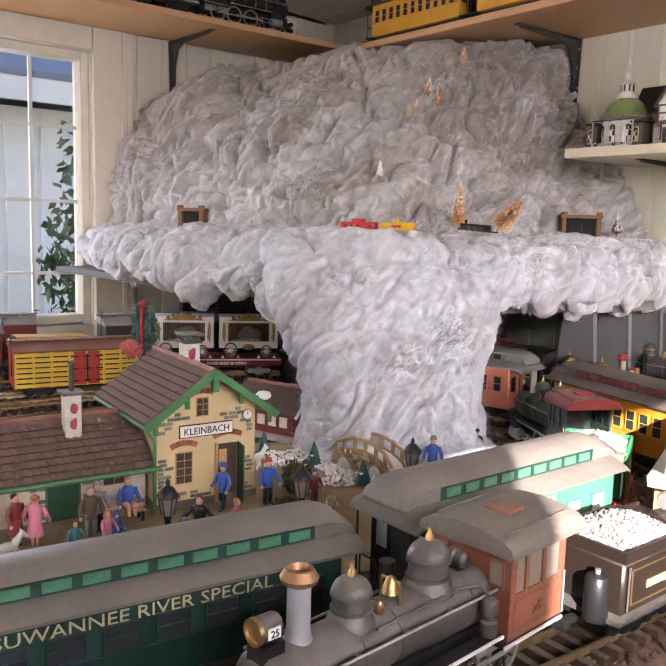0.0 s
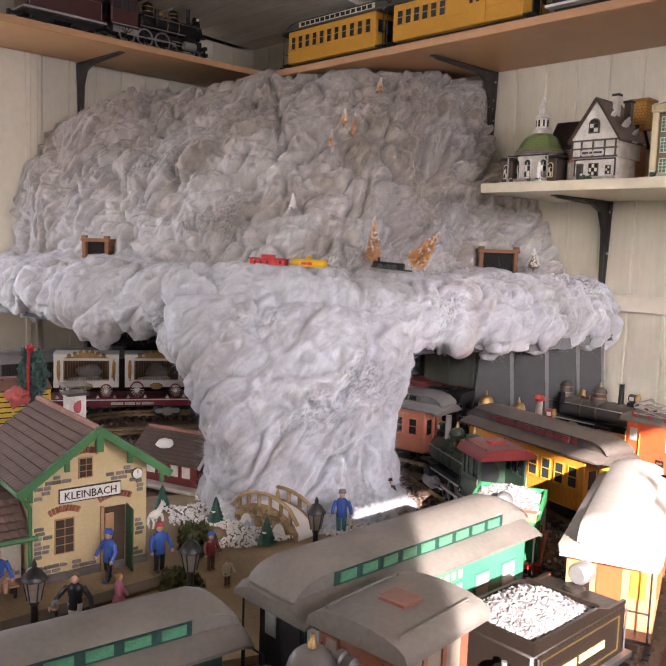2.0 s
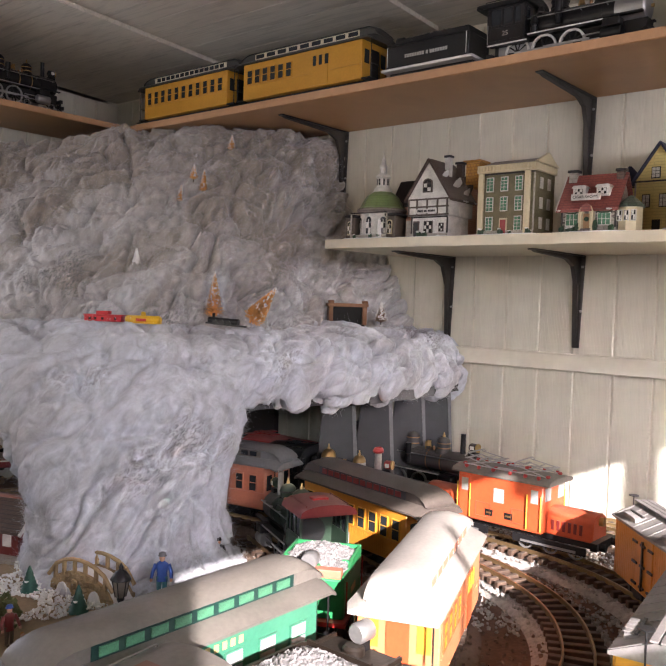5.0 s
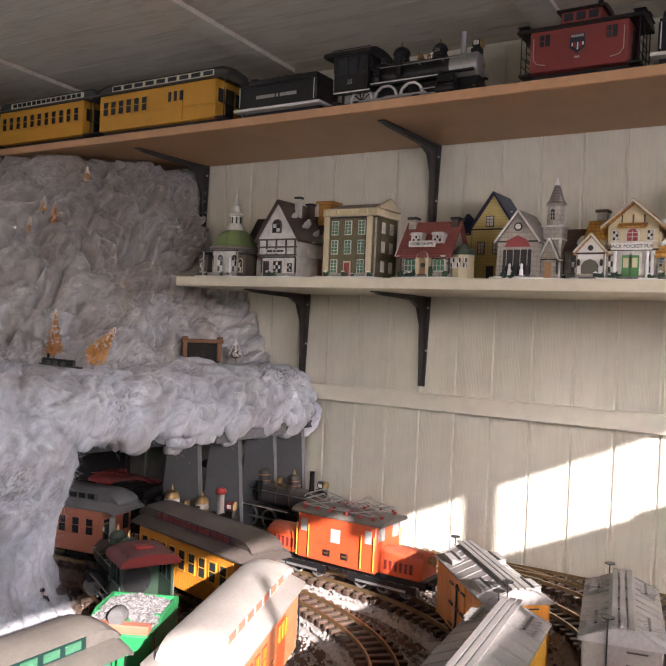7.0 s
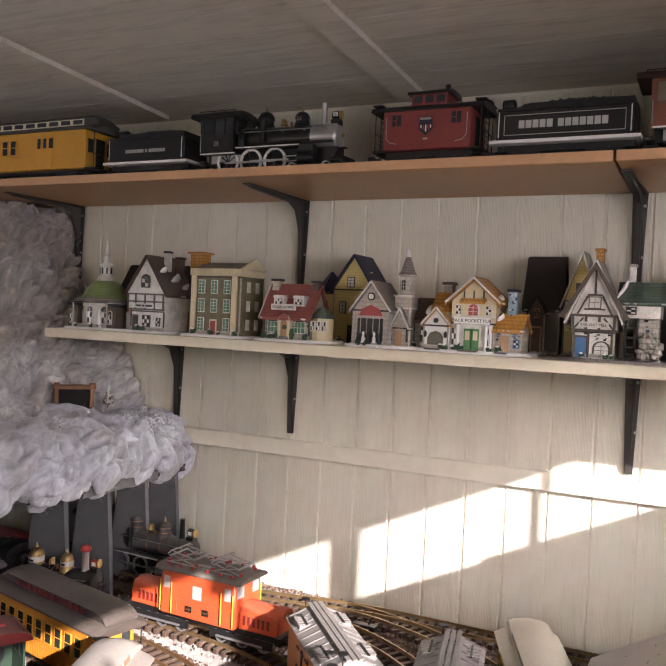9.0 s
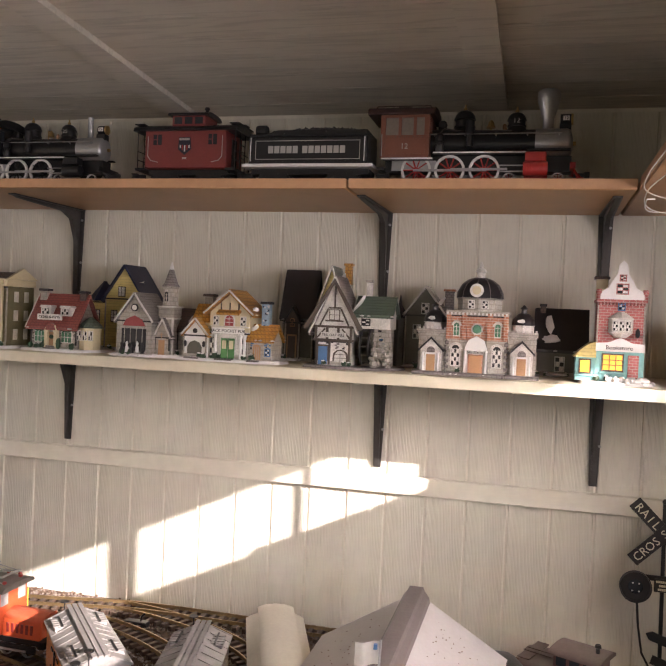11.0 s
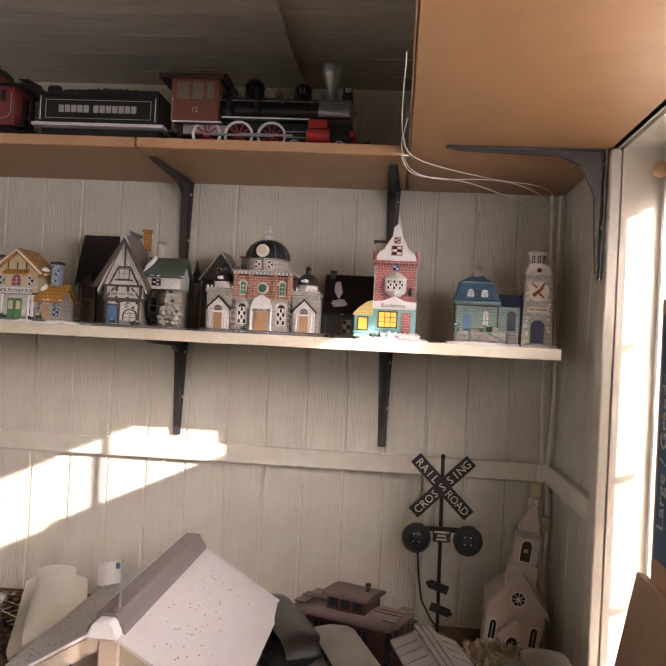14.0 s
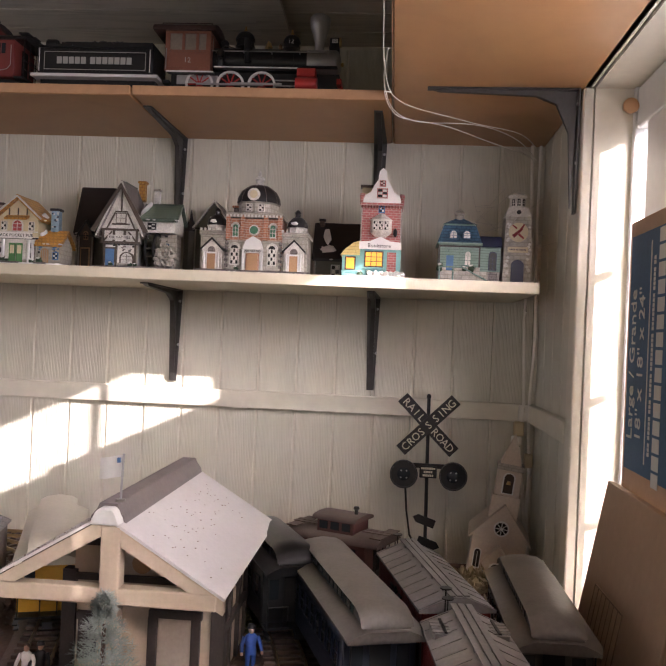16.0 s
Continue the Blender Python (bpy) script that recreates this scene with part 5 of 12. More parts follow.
def engine(label, at, boiler=SATIN_BLACK, smoke=SILVER, cab=BROWN_RED, cab_roof=SATIN_BLACK, stack="cap", stack_mat=SILVER, tyre=SILVER, hub=RED, cyl=RED, trim=WHITE,
           dome=SATIN_BLACK, band=BRASS, rail=SILVER, number=None, number_mat=DIM_LETTER, running=None, hatch=None, lamp=True, r=0.031, drive=0.0265, white_band=None, stack_top=COPPER, lamp_mat=None):
    """A 2-6-0 steam engine, its front towards +x."""
    ob = thing("steam_locomotive", label, "locomotive", at)
    zc = 0.088
    part("boiler", turned(B(), [(r, -0.105), (r, -0.03), (r * 0.93, 0.0), (r * 0.93, 0.105)], (0, 0, zc), 28, "x"), boiler, ob)
    for x in (-0.07, -0.02, 0.03, 0.075):
        part("boiler_band", turned(B(), [(r * (1.012 if x < -0.03 else 0.95), x - 0.0015), (r * (1.012 if x < -0.03 else 0.95), x + 0.0015)], (0, 0, zc), 28, "x"), band, ob)
    sm = part("smokebox", turned(B(), [(r * 0.97, 0.105), (r * 0.97, 0.166), (r * 0.9, 0.170), (r * 0.72, 0.173), (r * 0.3, 0.176)], (0, 0, zc), 28, "x"), smoke, ob)
    part("front_handle", turned(B(), [(0.004, 0.176), (0.004, 0.182)], (0, 0, zc), 8, "x"), BRASS, sm)
    # cab
    cw = 0.05
    x0, x1 = -0.196, -0.098
    cb = part("cab", box(B(), x1 - 0.004, x1, -cw + 0.004, cw - 0.004, 0.052, 0.142), cab, ob, smooth=None)
    for s in (-1, 1):
        y0, y1 = (-cw, -cw + 0.004) if s < 0 else (cw - 0.004, cw)
        part("cab_side", box(B(), x0, x1, y0, y1, 0.052, 0.098), cab, cb)
        for a, b in ((x0, x0 + 0.010), (x1 - 0.010, x1), (x0 + 0.036, x0 + 0.042), (x0 + 0.066, x0 + 0.072)):
            part("cab_post", box(B(), a, b, y0, y1, 0.0982, 0.134), cab, cb)
        part("cab_lintel", box(B(), x0, x1, y0, y1, 0.1341, 0.1425), cab, cb)
    for s in (-1, 1):
        for a, b in ((0.0102, 0.0358), (0.0422, 0.0658), (0.0722, 0.0878)):
            part("cab_window", box(B(), x0 + a, x0 + b, s * (cw - 0.0025) - 0.0006, s * (cw - 0.0025) + 0.0006, 0.098, 0.134), CAB_PANE if cab is BROWN_RED else WINDOW_DARK, cb)
        part("cab_panel", box(box(box(box(B(), x0 + 0.008, x1 - 0.008, s * cw - 0.0008, s * cw + 0.0008, 0.060, 0.0612), x0 + 0.008, x1 - 0.008, s * cw - 0.0008, s * cw + 0.0008, 0.090, 0.0912), x0 + 0.008, x0 + 0.0092, s * cw - 0.0008, s * cw + 0.0008, 0.0612, 0.09), x1 - 0.0092, x1 - 0.008, s * cw - 0.0008, s * cw + 0.0008, 0.0612, 0.09), trim if cab is BROWN_RED and trim is not WHITE else cab, cb)
        riv = B()
        for i in range(11):
            for x in (x0 + 0.003, x1 - 0.003):
                box(riv, x - 0.0006, x + 0.0006, s * cw - 0.0007, s * cw + 0.0007, 0.055 + 0.008 * i, 0.0563 + 0.008 * i)
        part("rivets", riv, cab, cb)
        if number:
            lettering(number, 0.016, number_mat, ob, ((x0 + x1) / 2, s * (cw + 0.0012), 0.070), 0 if s < 0 else 180)
    for y in (-0.034, 0.034):
        fw = part("front_window", box(B(), x1 - 0.0005, x1 + 0.0009, y - 0.007, y + 0.007, 0.106, 0.130), CAB_PANE if cab is BROWN_RED else WINDOW_DARK, cb)
        for a, b, c, d in ((y - 0.009, y - 0.007, 0.104, 0.132), (y + 0.007, y + 0.009, 0.104, 0.132), (y - 0.007, y + 0.007, 0.104, 0.106), (y - 0.007, y + 0.007, 0.130, 0.132)):
            part("window_frame", box(B(), x1, x1 + 0.0022, a, b, c, d), cab, fw)
        for k in range(10):
            share("rivet", RIVET, cb, pose(x1 + 0.0004, y + (0.013 if y > 0 else -0.013), 0.058 + 0.008 * k, 0, 90, 0))
    for s in (-1, 1):
        for k in range(9):
            share("rivet", RIVET, cb, pose(x0 + 0.012 + 0.009 * k, s * cw, 0.0945, 90 * (1 if s < 0 else -1), 0, 0))
        part("roof_rail", wire(B(), [(x0 - 0.01, s * (cw - 0.008), 0.1535), (x0 - 0.01, s * (cw - 0.008), 0.159), (x1, s * (cw - 0.008), 0.159), (x1, s * (cw - 0.008), 0.1535)], 0.0011), cab_roof, cb)
    # pumps and fittings along the boiler
    for s in (-1, 1):
        pump = part("air_pump", turned(B(), [(0.0075, 0), (0.0085, 0.002), (0.0085, 0.014), (0.0055, 0.016), (0.0055, 0.021), (0.0085, 0.023), (0.0085, 0.034), (0.006, 0.037), (0.002, 0.039)], (-0.078, s * (r + 0.010), 0.064), 14), SOOT_GREY if boiler is SOOT_GREY else BLACK, ob)
        part("pipe", wire(B(), [(-0.078, s * (r + 0.010), 0.102), (-0.07, s * (r + 0.004), 0.114), (-0.05, s * r * 0.75, 0.112), (0.06, s * r * 0.78, 0.110)], 0.0012), SOOT_GREY, pump)
        part("lubricator", turned(B(), [(0.003, 0), (0.004, 0.003), (0.004, 0.009), (0.0015, 0.012)], (0.045, s * 0.012, zc + r * 0.86), 10), COPPER, ob)
    gen = part("generator", turned(B(), [(0.004, -0.012), (0.0075, -0.009), (0.0075, 0.0), (0.0095, 0.002), (0.0095, 0.008), (0.006, 0.011)], (-0.078, 0, zc + r + 0.0085), 16, "y"), SOOT_GREY if boiler is SOOT_GREY else BLACK, ob)
    part("generator_foot", box(B(), -0.086, -0.07, -0.008, 0.008, zc + r - 0.004, zc + r + 0.003), BLACK, gen)
    part("boiler_backhead", turned(B(), [(r * 0.95, 0), (r * 0.95, 0.004)], (x1 - 0.012, 0, zc), 20, "x"), BLACK, ob)
    arch = arc_roof(cw + 0.008, 0.142, 0.161, 10)
    rf = part("cab_roof", prism(B(), arch + [(-cw - 0.008, 0.1395), (cw + 0.008, 0.1395)], x0 - 0.026, x1 + 0.010, "x"), cab_roof, ob)
    part("roof_hatch", soften(box(B(), x0 + 0.028, x0 + 0.056, -0.016, 0.016, 0.158, 0.1645), 0.001), hatch or cab_roof, rf)
    part("rain_strip", box(B(), x0 - 0.02, x1 + 0.004, -cw + 0.004, -cw + 0.007, 0.150, 0.154), cab_roof, rf)
    # stack, domes, bell, lamp
    sx, top = 0.128, zc + r * 0.9
    if stack == "diamond":
        prof = [(0.012, 0), (0.0105, 0.008), (0.0105, 0.02), (0.021, 0.055), (0.0225, 0.070), (0.0215, 0.076), (0.017, 0.080)]
    elif stack == "cap":
        prof = [(0.0135, -0.004), (0.0105, 0.006), (0.0098, 0.012), (0.0098, 0.046)]
    else:
        prof = [(0.0095, -0.004), (0.007, 0.006), (0.0065, 0.05), (0.0075, 0.052)]
    st = part("smokestack", turned(B(), prof, (sx, 0, top), 24), stack_mat, ob)
    if stack == "cap":
        part("stack_cap", turned(B(), [(0.0100, 0.046), (0.0148, 0.049), (0.016, 0.053), (0.0135, 0.057), (0.0115, 0.060), (0.0098, 0.0605), (0.0078, 0.055)], (sx, 0, top), 24), stack_top, st)
    for x, hgt, k in ((-0.034, 0.044, 1.15), (0.068, 0.038, 1.0)):
        d = part("steam_dome" if x < 0 else "sand_dome", turned(B(), [(0.0225 * k, -0.006), (0.0205 * k, 0.002), (0.0175 * k, 0.006), (0.0165 * k, 0.010), (0.0165 * k, hgt * 0.52), (0.0182 * k, hgt * 0.56), (0.0182 * k, hgt * 0.62), (0.017 * k, hgt * 0.74), (0.0145 * k, hgt * 0.85), (0.0105 * k, hgt * 0.94), (0.0055 * k, hgt * 0.99), (0.003, hgt)], (x, 0, top - 0.002), 22), dome, ob)
        part("dome_ring", turned(B(), [(0.0185 * k, 0.006), (0.0185 * k, 0.009)], (x, 0, top), 22), band, d)
        part("dome_ring", turned(B(), [(0.0187 * k, hgt * 0.5), (0.0187 * k, hgt * 0.56)], (x, 0, top), 22), band, d)
        part("dome_finial", turned(B(), [(0.004, 0), (0.004, 0.006), (0.002, 0.009), (0.002, 0.014)], (x, 0, top + hgt - 0.004), 8), BRASS, d)
        if white_band:
            part("dome_band", turned(B(), [(0.0189 * k, hgt * 0.18), (0.0189 * k, hgt * 0.49)], (x, 0, top), 22), white_band, d)
            glyphs("000", 0.007, BLACK, d, (x, -0.0191 * k, top + hgt * 0.26))
        if x > 0 and number:
            lettering(number, 0.014, number_mat, ob, (x, -0.0166 * k - 0.0012, top + 0.012), 0)
    part("bell", turned(B(), [(0.009, 0), (0.0075, 0.004), (0.005, 0.012), (0.002, 0.015)], (0.018, 0, top + 0.006), 14), BRASS, ob)
    part("bell_yoke", wire(B(), [(0.018, -0.012, top - 0.002), (0.018, -0.011, top + 0.018), (0.018, 0.011, top + 0.018), (0.018, 0.012, top - 0.002)], 0.0014), BRASS, ob)
    part("steam_pump", turned(turned(B(), [(0.007, -0.03), (0.007, -0.008)], (-0.02, -r - 0.008, zc + 0.018), 12), [(0.0085, -0.004), (0.0085, 0.022)], (-0.02, -r - 0.008, zc + 0.018), 12), BLACK, ob)
    if lamp:
        part("lamp_bracket", box(B(), 0.150, 0.172, -0.01, 0.01, top - 0.006, top + 0.010), BLACK, ob)
        hl = part("headlamp", turned(B(), [(0.0092, -0.011), (0.0105, -0.009), (0.0105, 0.010)], (0.162, 0, top + 0.021), 18, "x"), lamp_mat or (dome if dome is not SATIN_BLACK else BLACK), ob)
        part("lamp_rim", turned(B(), [(0.0112, 0.009), (0.0112, 0.013), (0.009, 0.013), (0.0085, 0.011)], (0.162, 0, top + 0.021), 18, "x"), BRASS, hl)
        for s in (-1, 1):
            part("number_board", box(B(), 0.156, 0.168, s * 0.0112 - 0.0006, s * 0.0112 + 0.0006, top + 0.0165, top + 0.0255), WHITE, hl)
            if number:
                lettering(number, 0.0085, NAVY, hl, (0.162, s * 0.0124, top + 0.0182), 0 if s < 0 else 180)
    # frame, running boards, wheels and gear
    part("frame", box(B(), -0.19, 0.175, -0.018, 0.018, 0.028, 0.06), BLACK, ob)
    for s in (-1, 1):
        rb = B()
        box(rb, -0.19, -0.09, s * 0.044 - 0.007, s * 0.044 + 0.007, 0.048, 0.0525)
        box(rb, -0.0895, 0.09, s * 0.042 - 0.007, s * 0.042 + 0.007, 0.060, 0.0635)
        box(rb, 0.0905, 0.172, s * 0.040 - 0.006, s * 0.040 + 0.006, 0.066, 0.0695)
        part("running_board", rb, running or BLACK, ob)
        part("running_edge", box(box(B(), -0.192, -0.09, s * 0.0525 - 0.001, s * 0.0525 + 0.001, 0.0485, 0.0515), -0.0895, 0.09, s * 0.0505 - 0.001, s * 0.0505 + 0.001, 0.0605, 0.0632), trim, ob)
        rail_line(ob, [(-0.098, s * (r + 0.005), zc + 0.014), (0.155, s * (r + 0.005), zc + 0.014)], 0.0014, rail)
        for x in (-0.09, -0.03, 0.03, 0.09, 0.15):
            part("rail_post", wire(B(), [(x, s * (r - 0.004), zc + 0.012), (x, s * (r + 0.005), zc + 0.014)], 0.0016), rail, ob)
        c = part("cylinder", turned(B(), [(0.013, 0.085), (0.0145, 0.088), (0.0145, 0.128), (0.013, 0.131)], (0, s * 0.042, 0.03), 18, "x"), SILVER if cyl is BLACK else cyl, ob)
        part("steam_chest", soften(box(B(), 0.088, 0.128, s * 0.042 - 0.013, s * 0.042 + 0.013, 0.043, 0.062), 0.002), cyl, c)
        for z in (0.025, 0.037):
            part("crosshead_guide", box(B(), 0.04, 0.085, s * 0.042 - 0.002, s * 0.042 + 0.002, z - 0.001, z + 0.001), rail, ob)
        part("side_rod", soften(box(B(), -0.13, 0.015, s * 0.034 - 0.0014, s * 0.034 + 0.0014, 0.0265, 0.0315), 0.0006), rail, ob)
        part("main_rod", prism(B(), [(-0.055, 0.0265), (0.055, 0.0285), (0.055, 0.0325), (-0.055, 0.0325)], s * 0.038 - 0.0012, s * 0.038 + 0.0012, "y"), rail, ob)
        part("firebox_side", box(B(), -0.175, -0.085, s * 0.026 - 0.001, s * 0.026 + 0.001, 0.03, 0.05), SILVER, ob)
    big, small = wheel_mesh(drive, tyre, hub), wheel_mesh(0.0125, tyre, hub, 8)
    for x in (-0.125, -0.058, 0.010):
        for s in (-1, 1):
            share("driving_wheel", big, ob, pose(x, s * 0.0265, drive))
    for x in (0.058, 0.15):
        for s in (-1, 1):
            share("pilot_wheel", small, ob, pose(x, s * 0.025, 0.0125))
    pil = B()
    for i in range(7):
        y = -0.036 + 0.012 * i
        tube(pil, (0.178, y, 0.034), (0.214 - abs(y) * 0.6, y * 0.35, 0.006), 0.0022, seg=5)
    box(pil, 0.172, 0.182, -0.045, 0.045, 0.03, 0.042)
    part("pilot", pil, cyl if cyl is RED else BLACK, ob)
    coupler(ob, 0.18, 1)
    part("tender_step", box(B(), -0.205, -0.19, -0.035, 0.035, 0.03, 0.036), BLACK, ob)
    rail_line(ob, [(-0.193, -0.052, 0.055), (-0.193, -0.052, 0.10)], 0.0012, rail)
    rail_line(ob, [(-0.193, 0.052, 0.055), (-0.193, 0.052, 0.10)], 0.0012, rail)
    return ob


def electric_engine(label, at):
    ob = thing("electric_locomotive", label, "locomotive", at)
    body = soften(box(B(), -0.10, 0.10, -0.052, 0.052, 0.036, 0.128), 0.003)
    part("body", body, ORANGE, ob)
    part("roof", prism(B(), arc_roof(0.056, 0.127, 0.136) + [(-0.056, 0.124), (0.056, 0.124)], -0.115, 0.115, "x"), ROOF_GREY, ob)
    for s in (-1, 1):
        hood = part("hood", soften(prism(B(), arc_roof(0.033, 0.066, 0.084) + [(-0.035, 0.036), (0.035, 0.036)], min(s * 0.1005, s * 0.20), max(s * 0.1005, s * 0.20), "x"), 0.002), ORANGE, ob)
        for i in range(6):
            part("louvre", box(B(), s * 0.115 + s * 0.012 * i - 0.003, s * 0.115 + s * 0.012 * i + 0.003, -0.0352, 0.0352, 0.046, 0.064), DEEP_RED, hood)
        part("lamp", turned(B(), [(0.008, -0.004), (0.008, 0.006)], (s * 0.203, 0, 0.07), 14, "x"), BRASS, hood)
        part("buffer_beam", box(B(), min(s * 0.2, s * 0.214), max(s * 0.2, s * 0.214), -0.046, 0.046, 0.026, 0.04), BLACK, ob)
        for y in (-0.03, 0.03):
            part("buffer", tube(B(), (s * 0.214, y, 0.032), (s * 0.226, y, 0.032), 0.007, seg=12), BLACK, ob)
        for q in (-1, 1):
            part("cab_door", box(B(), s * 0.082 - 0.012, s * 0.082 + 0.012, q * 0.052 - 0.001, q * 0.052 + 0.0014, 0.04, 0.12), ORANGE, ob)
            part("door_window", box(B(), s * 0.082 - 0.008, s * 0.082 + 0.008, q * 0.0528 - 0.001, q * 0.0528 + 0.0012, 0.09, 0.114), WINDOW_PALE, ob)
            rail_line(ob, [(s * 0.067, q * 0.0565, 0.042), (s * 0.067, q * 0.0565, 0.105)], 0.0013, LEMON)
            rail_line(ob, [(s * 0.098, q * 0.0565, 0.042), (s * 0.098, q * 0.0565, 0.105)], 0.0013, LEMON)
            part("front_window", box(B(), s * 0.1 - 0.001, s * 0.1 + 0.0014, q * 0.03 - 0.012, q * 0.03 + 0.012, 0.094, 0.118), WINDOW_PALE, ob)
        # current collector
        z = 0.136
        pg = B()
        cx = s * 0.06
        for y in (-0.03, 0.03):
            wire(pg, [(cx - 0.035, y, z), (cx + 0.03, y * 0.9, z + 0.012), (cx - 0.03, y * 0.9, z + 0.02)], 0.0011)
            wire(pg, [(cx + 0.035, y, z), (cx - 0.03, y * 0.9, z + 0.012)], 0.0011)
        for x in (-0.035, 0.03, -0.03, 0.035, 0.0):
            wire(pg, [(cx + x, -0.034, z + 0.012), (cx + x, 0.034, z + 0.012)], 0.0011)
        wire(pg, [(cx - 0.03, -0.045, z + 0.018), (cx - 0.03, -0.035, z + 0.022), (cx - 0.03, 0.035, z + 0.022), (cx - 0.03, 0.045, z + 0.018)], 0.0014)
        part("current_collector", pg, SILVER, ob)
        for x in (-0.038, 0.038):
            for y in (-0.028, 0.028):
                part("insulator", turned(B(), [(0.004, 0), (0.0055, 0.002), (0.0035, 0.004), (0.0055, 0.006), (0.0035, 0.009)], (cx + x, y, 0.131), 10), RED, ob)
        t = part("bogie_frame", box(box(B(), s * 0.11 - 0.08, s * 0.11 + 0.08, -0.042, -0.037, 0.012, 0.026), s * 0.11 - 0.08, s * 0.11 + 0.08, 0.037, 0.042, 0.012, 0.026), BLACK, ob)
        wm = wheel_mesh(0.018, SILVER, BLACK, 8)
        for x in (-0.055, 0.0, 0.055):
            for y in (-0.03, 0.03):
                share("wheel", wm, t, pose(s * 0.11 + x, y, 0.018))
        for q in (-1, 1):
            part("side_rod", box(B(), s * 0.11 - 0.06, s * 0.11 + 0.06, q * 0.045 - 0.0012, q * 0.045 + 0.0012, 0.015, 0.019), SILVER, t)
    for q in (-1, 1):
        part("side_window", box(B(), -0.012, 0.012, q * 0.052 - 0.001, q * 0.052 + 0.0014, 0.078, 0.104), WINDOW_PALE, ob)
        for x in (-0.022, 0.024):
            part("plate", box(B(), x - 0.009, x + 0.009, q * 0.052 - 0.001, q * 0.052 + 0.0014, 0.05, 0.062), BLACK, ob)
            part("plate_mark", box(B(), x - 0.006, x + 0.006, q * 0.0532 - 0.0006, q * 0.0532 + 0.0006, 0.0545, 0.0575), BRASS, ob)
        for x0 in (-0.055, 0.03):
            fr = B()
            y = q * 0.0525
            for a, b, c, d in ((x0, x0 + 0.036, 0.046, 0.0468), (x0, x0 + 0.036, 0.072, 0.0728), (x0, x0 + 0.0008, 0.0468, 0.072), (x0 + 0.0352, x0 + 0.036, 0.0468, 0.072)):
                box(fr, a, b, y - 0.0006, y + 0.0006, c, d)
            part("panel_line", fr, BROWN_RED, ob)
    for x in (-0.085, -0.055, -0.02, 0.02, 0.055, 0.085):
        for y in (-0.044, 0.044):
            part("insulator", turned(B(), [(0.0035, 0), (0.005, 0.002), (0.003, 0.004), (0.005, 0.006), (0.003, 0.010)], (x, y, 0.129), 10), RED, ob)
    for y in (-0.044, 0.044):
        part("roof_bus", tube(B(), (-0.09, y, 0.1395), (0.09, y, 0.1395), 0.0011, seg=6), SILVER, ob)
    part("roof_walk", box(box(B(), -0.02, 0.02, -0.03, -0.02, 0.137, 0.139), -0.02, 0.02, 0.02, 0.03, 0.137, 0.139), SILVER, ob)
    part("underframe", box(B(), -0.2, 0.2, -0.034, 0.034, 0.026, 0.0362), BLACK, ob)
    return ob


def on_track(x, y, way, z=None):
    """The pose of a car at a place of the plan; way: degrees from east that its front points to."""
    return pose(x, y, RAILTOP if z is None else z, 0, 0, way)

# ---- trains on the layout ----
PEACH = mat("peach_paint", (0.58, 0.22, 0.10), 0.42, vary=0.1, scale=30)
coach("dark green passenger coach with a dusty grey roof and cream lettering", on_track(2.111, -1.90, 83.4, TOP), H=-0.010, L=0.50, body=PINE, nwin=9, win=(0.034, 0.026), pane=WINDOW_DARK, text=("SUWANNEE RIVER SPECIAL", 0.0185, 0.022), text_mat=mat("dull_gold_lettering", (0.40, 0.35, 0.22), 0.45, vary=0.1), top_pane=WINDOW_GREEN, cler=PINE)
# Black ends and dark clerestory put shade into this coach's colours.
coach("sea-green passenger coach with a grey roof, half in the sun", on_track(2.212, -1.412, 90), L=0.345, body=SEA_GREEN, nwin=6, win=(0.026, 0.032), pane=WINDOW_PALE, marks=("0 0 0 0 0 0 0", 0.013, 0.109), text_mat=GOLD_LETTER, boards=True, top_pane=WINDOW_GREEN, cler=PINE, end_wall=BLACK)
engine("brown-cabbed grey steam locomotive with a copper-capped stack", on_track(2.352, -1.716, -85), boiler=SOOT_GREY, smoke=SOOT_GREY, cab=BROWN_RED, cab_roof=ROOF_GREY, stack="cap", stack_mat=STEEL_BLUE, tyre=SILVER, hub=BLACK, cyl=BLACK, trim=WHITE, dome=SOOT_GREY, band=SOOT_GREY, number="25", number_mat=COPPER, hatch=BROWN_RED)
TENDER_BROWN = mat("dark_brown_paint", (0.016, 0.011, 0.008), 0.4, vary=0.15, scale=30, dust=0.05)
tender("dark brown tender with gold lettering and a load of pale coal", on_track(2.367, -1.36, -90), L=0.19, body=TENDER_BROWN, stripe=SOOT_GREY, coal=PALE_COAL, marks=("00000 0000000", 0.0125), panel=BRASS, mark_mat=GOLD_LETTER, tank=True, lump=0.0042)
coach("orange baggage coach with a grey roof in full sun", on_track(2.300, -1.04, 111), L=0.325, roof=mat("pale_grey_roof", (0.40, 0.375, 0.345), 0.5, vary=0.15, scale=25, dust=0.1), body=PEACH, nwin=4, win=(0.018, 0.034), pane=YELLOW, baggage=True, top_pane=CORAL, cler=WHITE, frame=ORANGE)
coach("amber passenger coach with a dark grey roof and red clerestory lights", on_track(1.972, -0.733, -12.5), L=0.315, roof=mat("dark_brown_roof", (0.075, 0.06, 0.052), 0.5, vary=0.2, scale=25, dust=0.22), body=AMBER, nwin=9, win=(0.019, 0.036), pane=WINDOW_DARK, top_pane=DEEP_RED, frame=YELLOW, boards=True, cler=DARK_GREY)
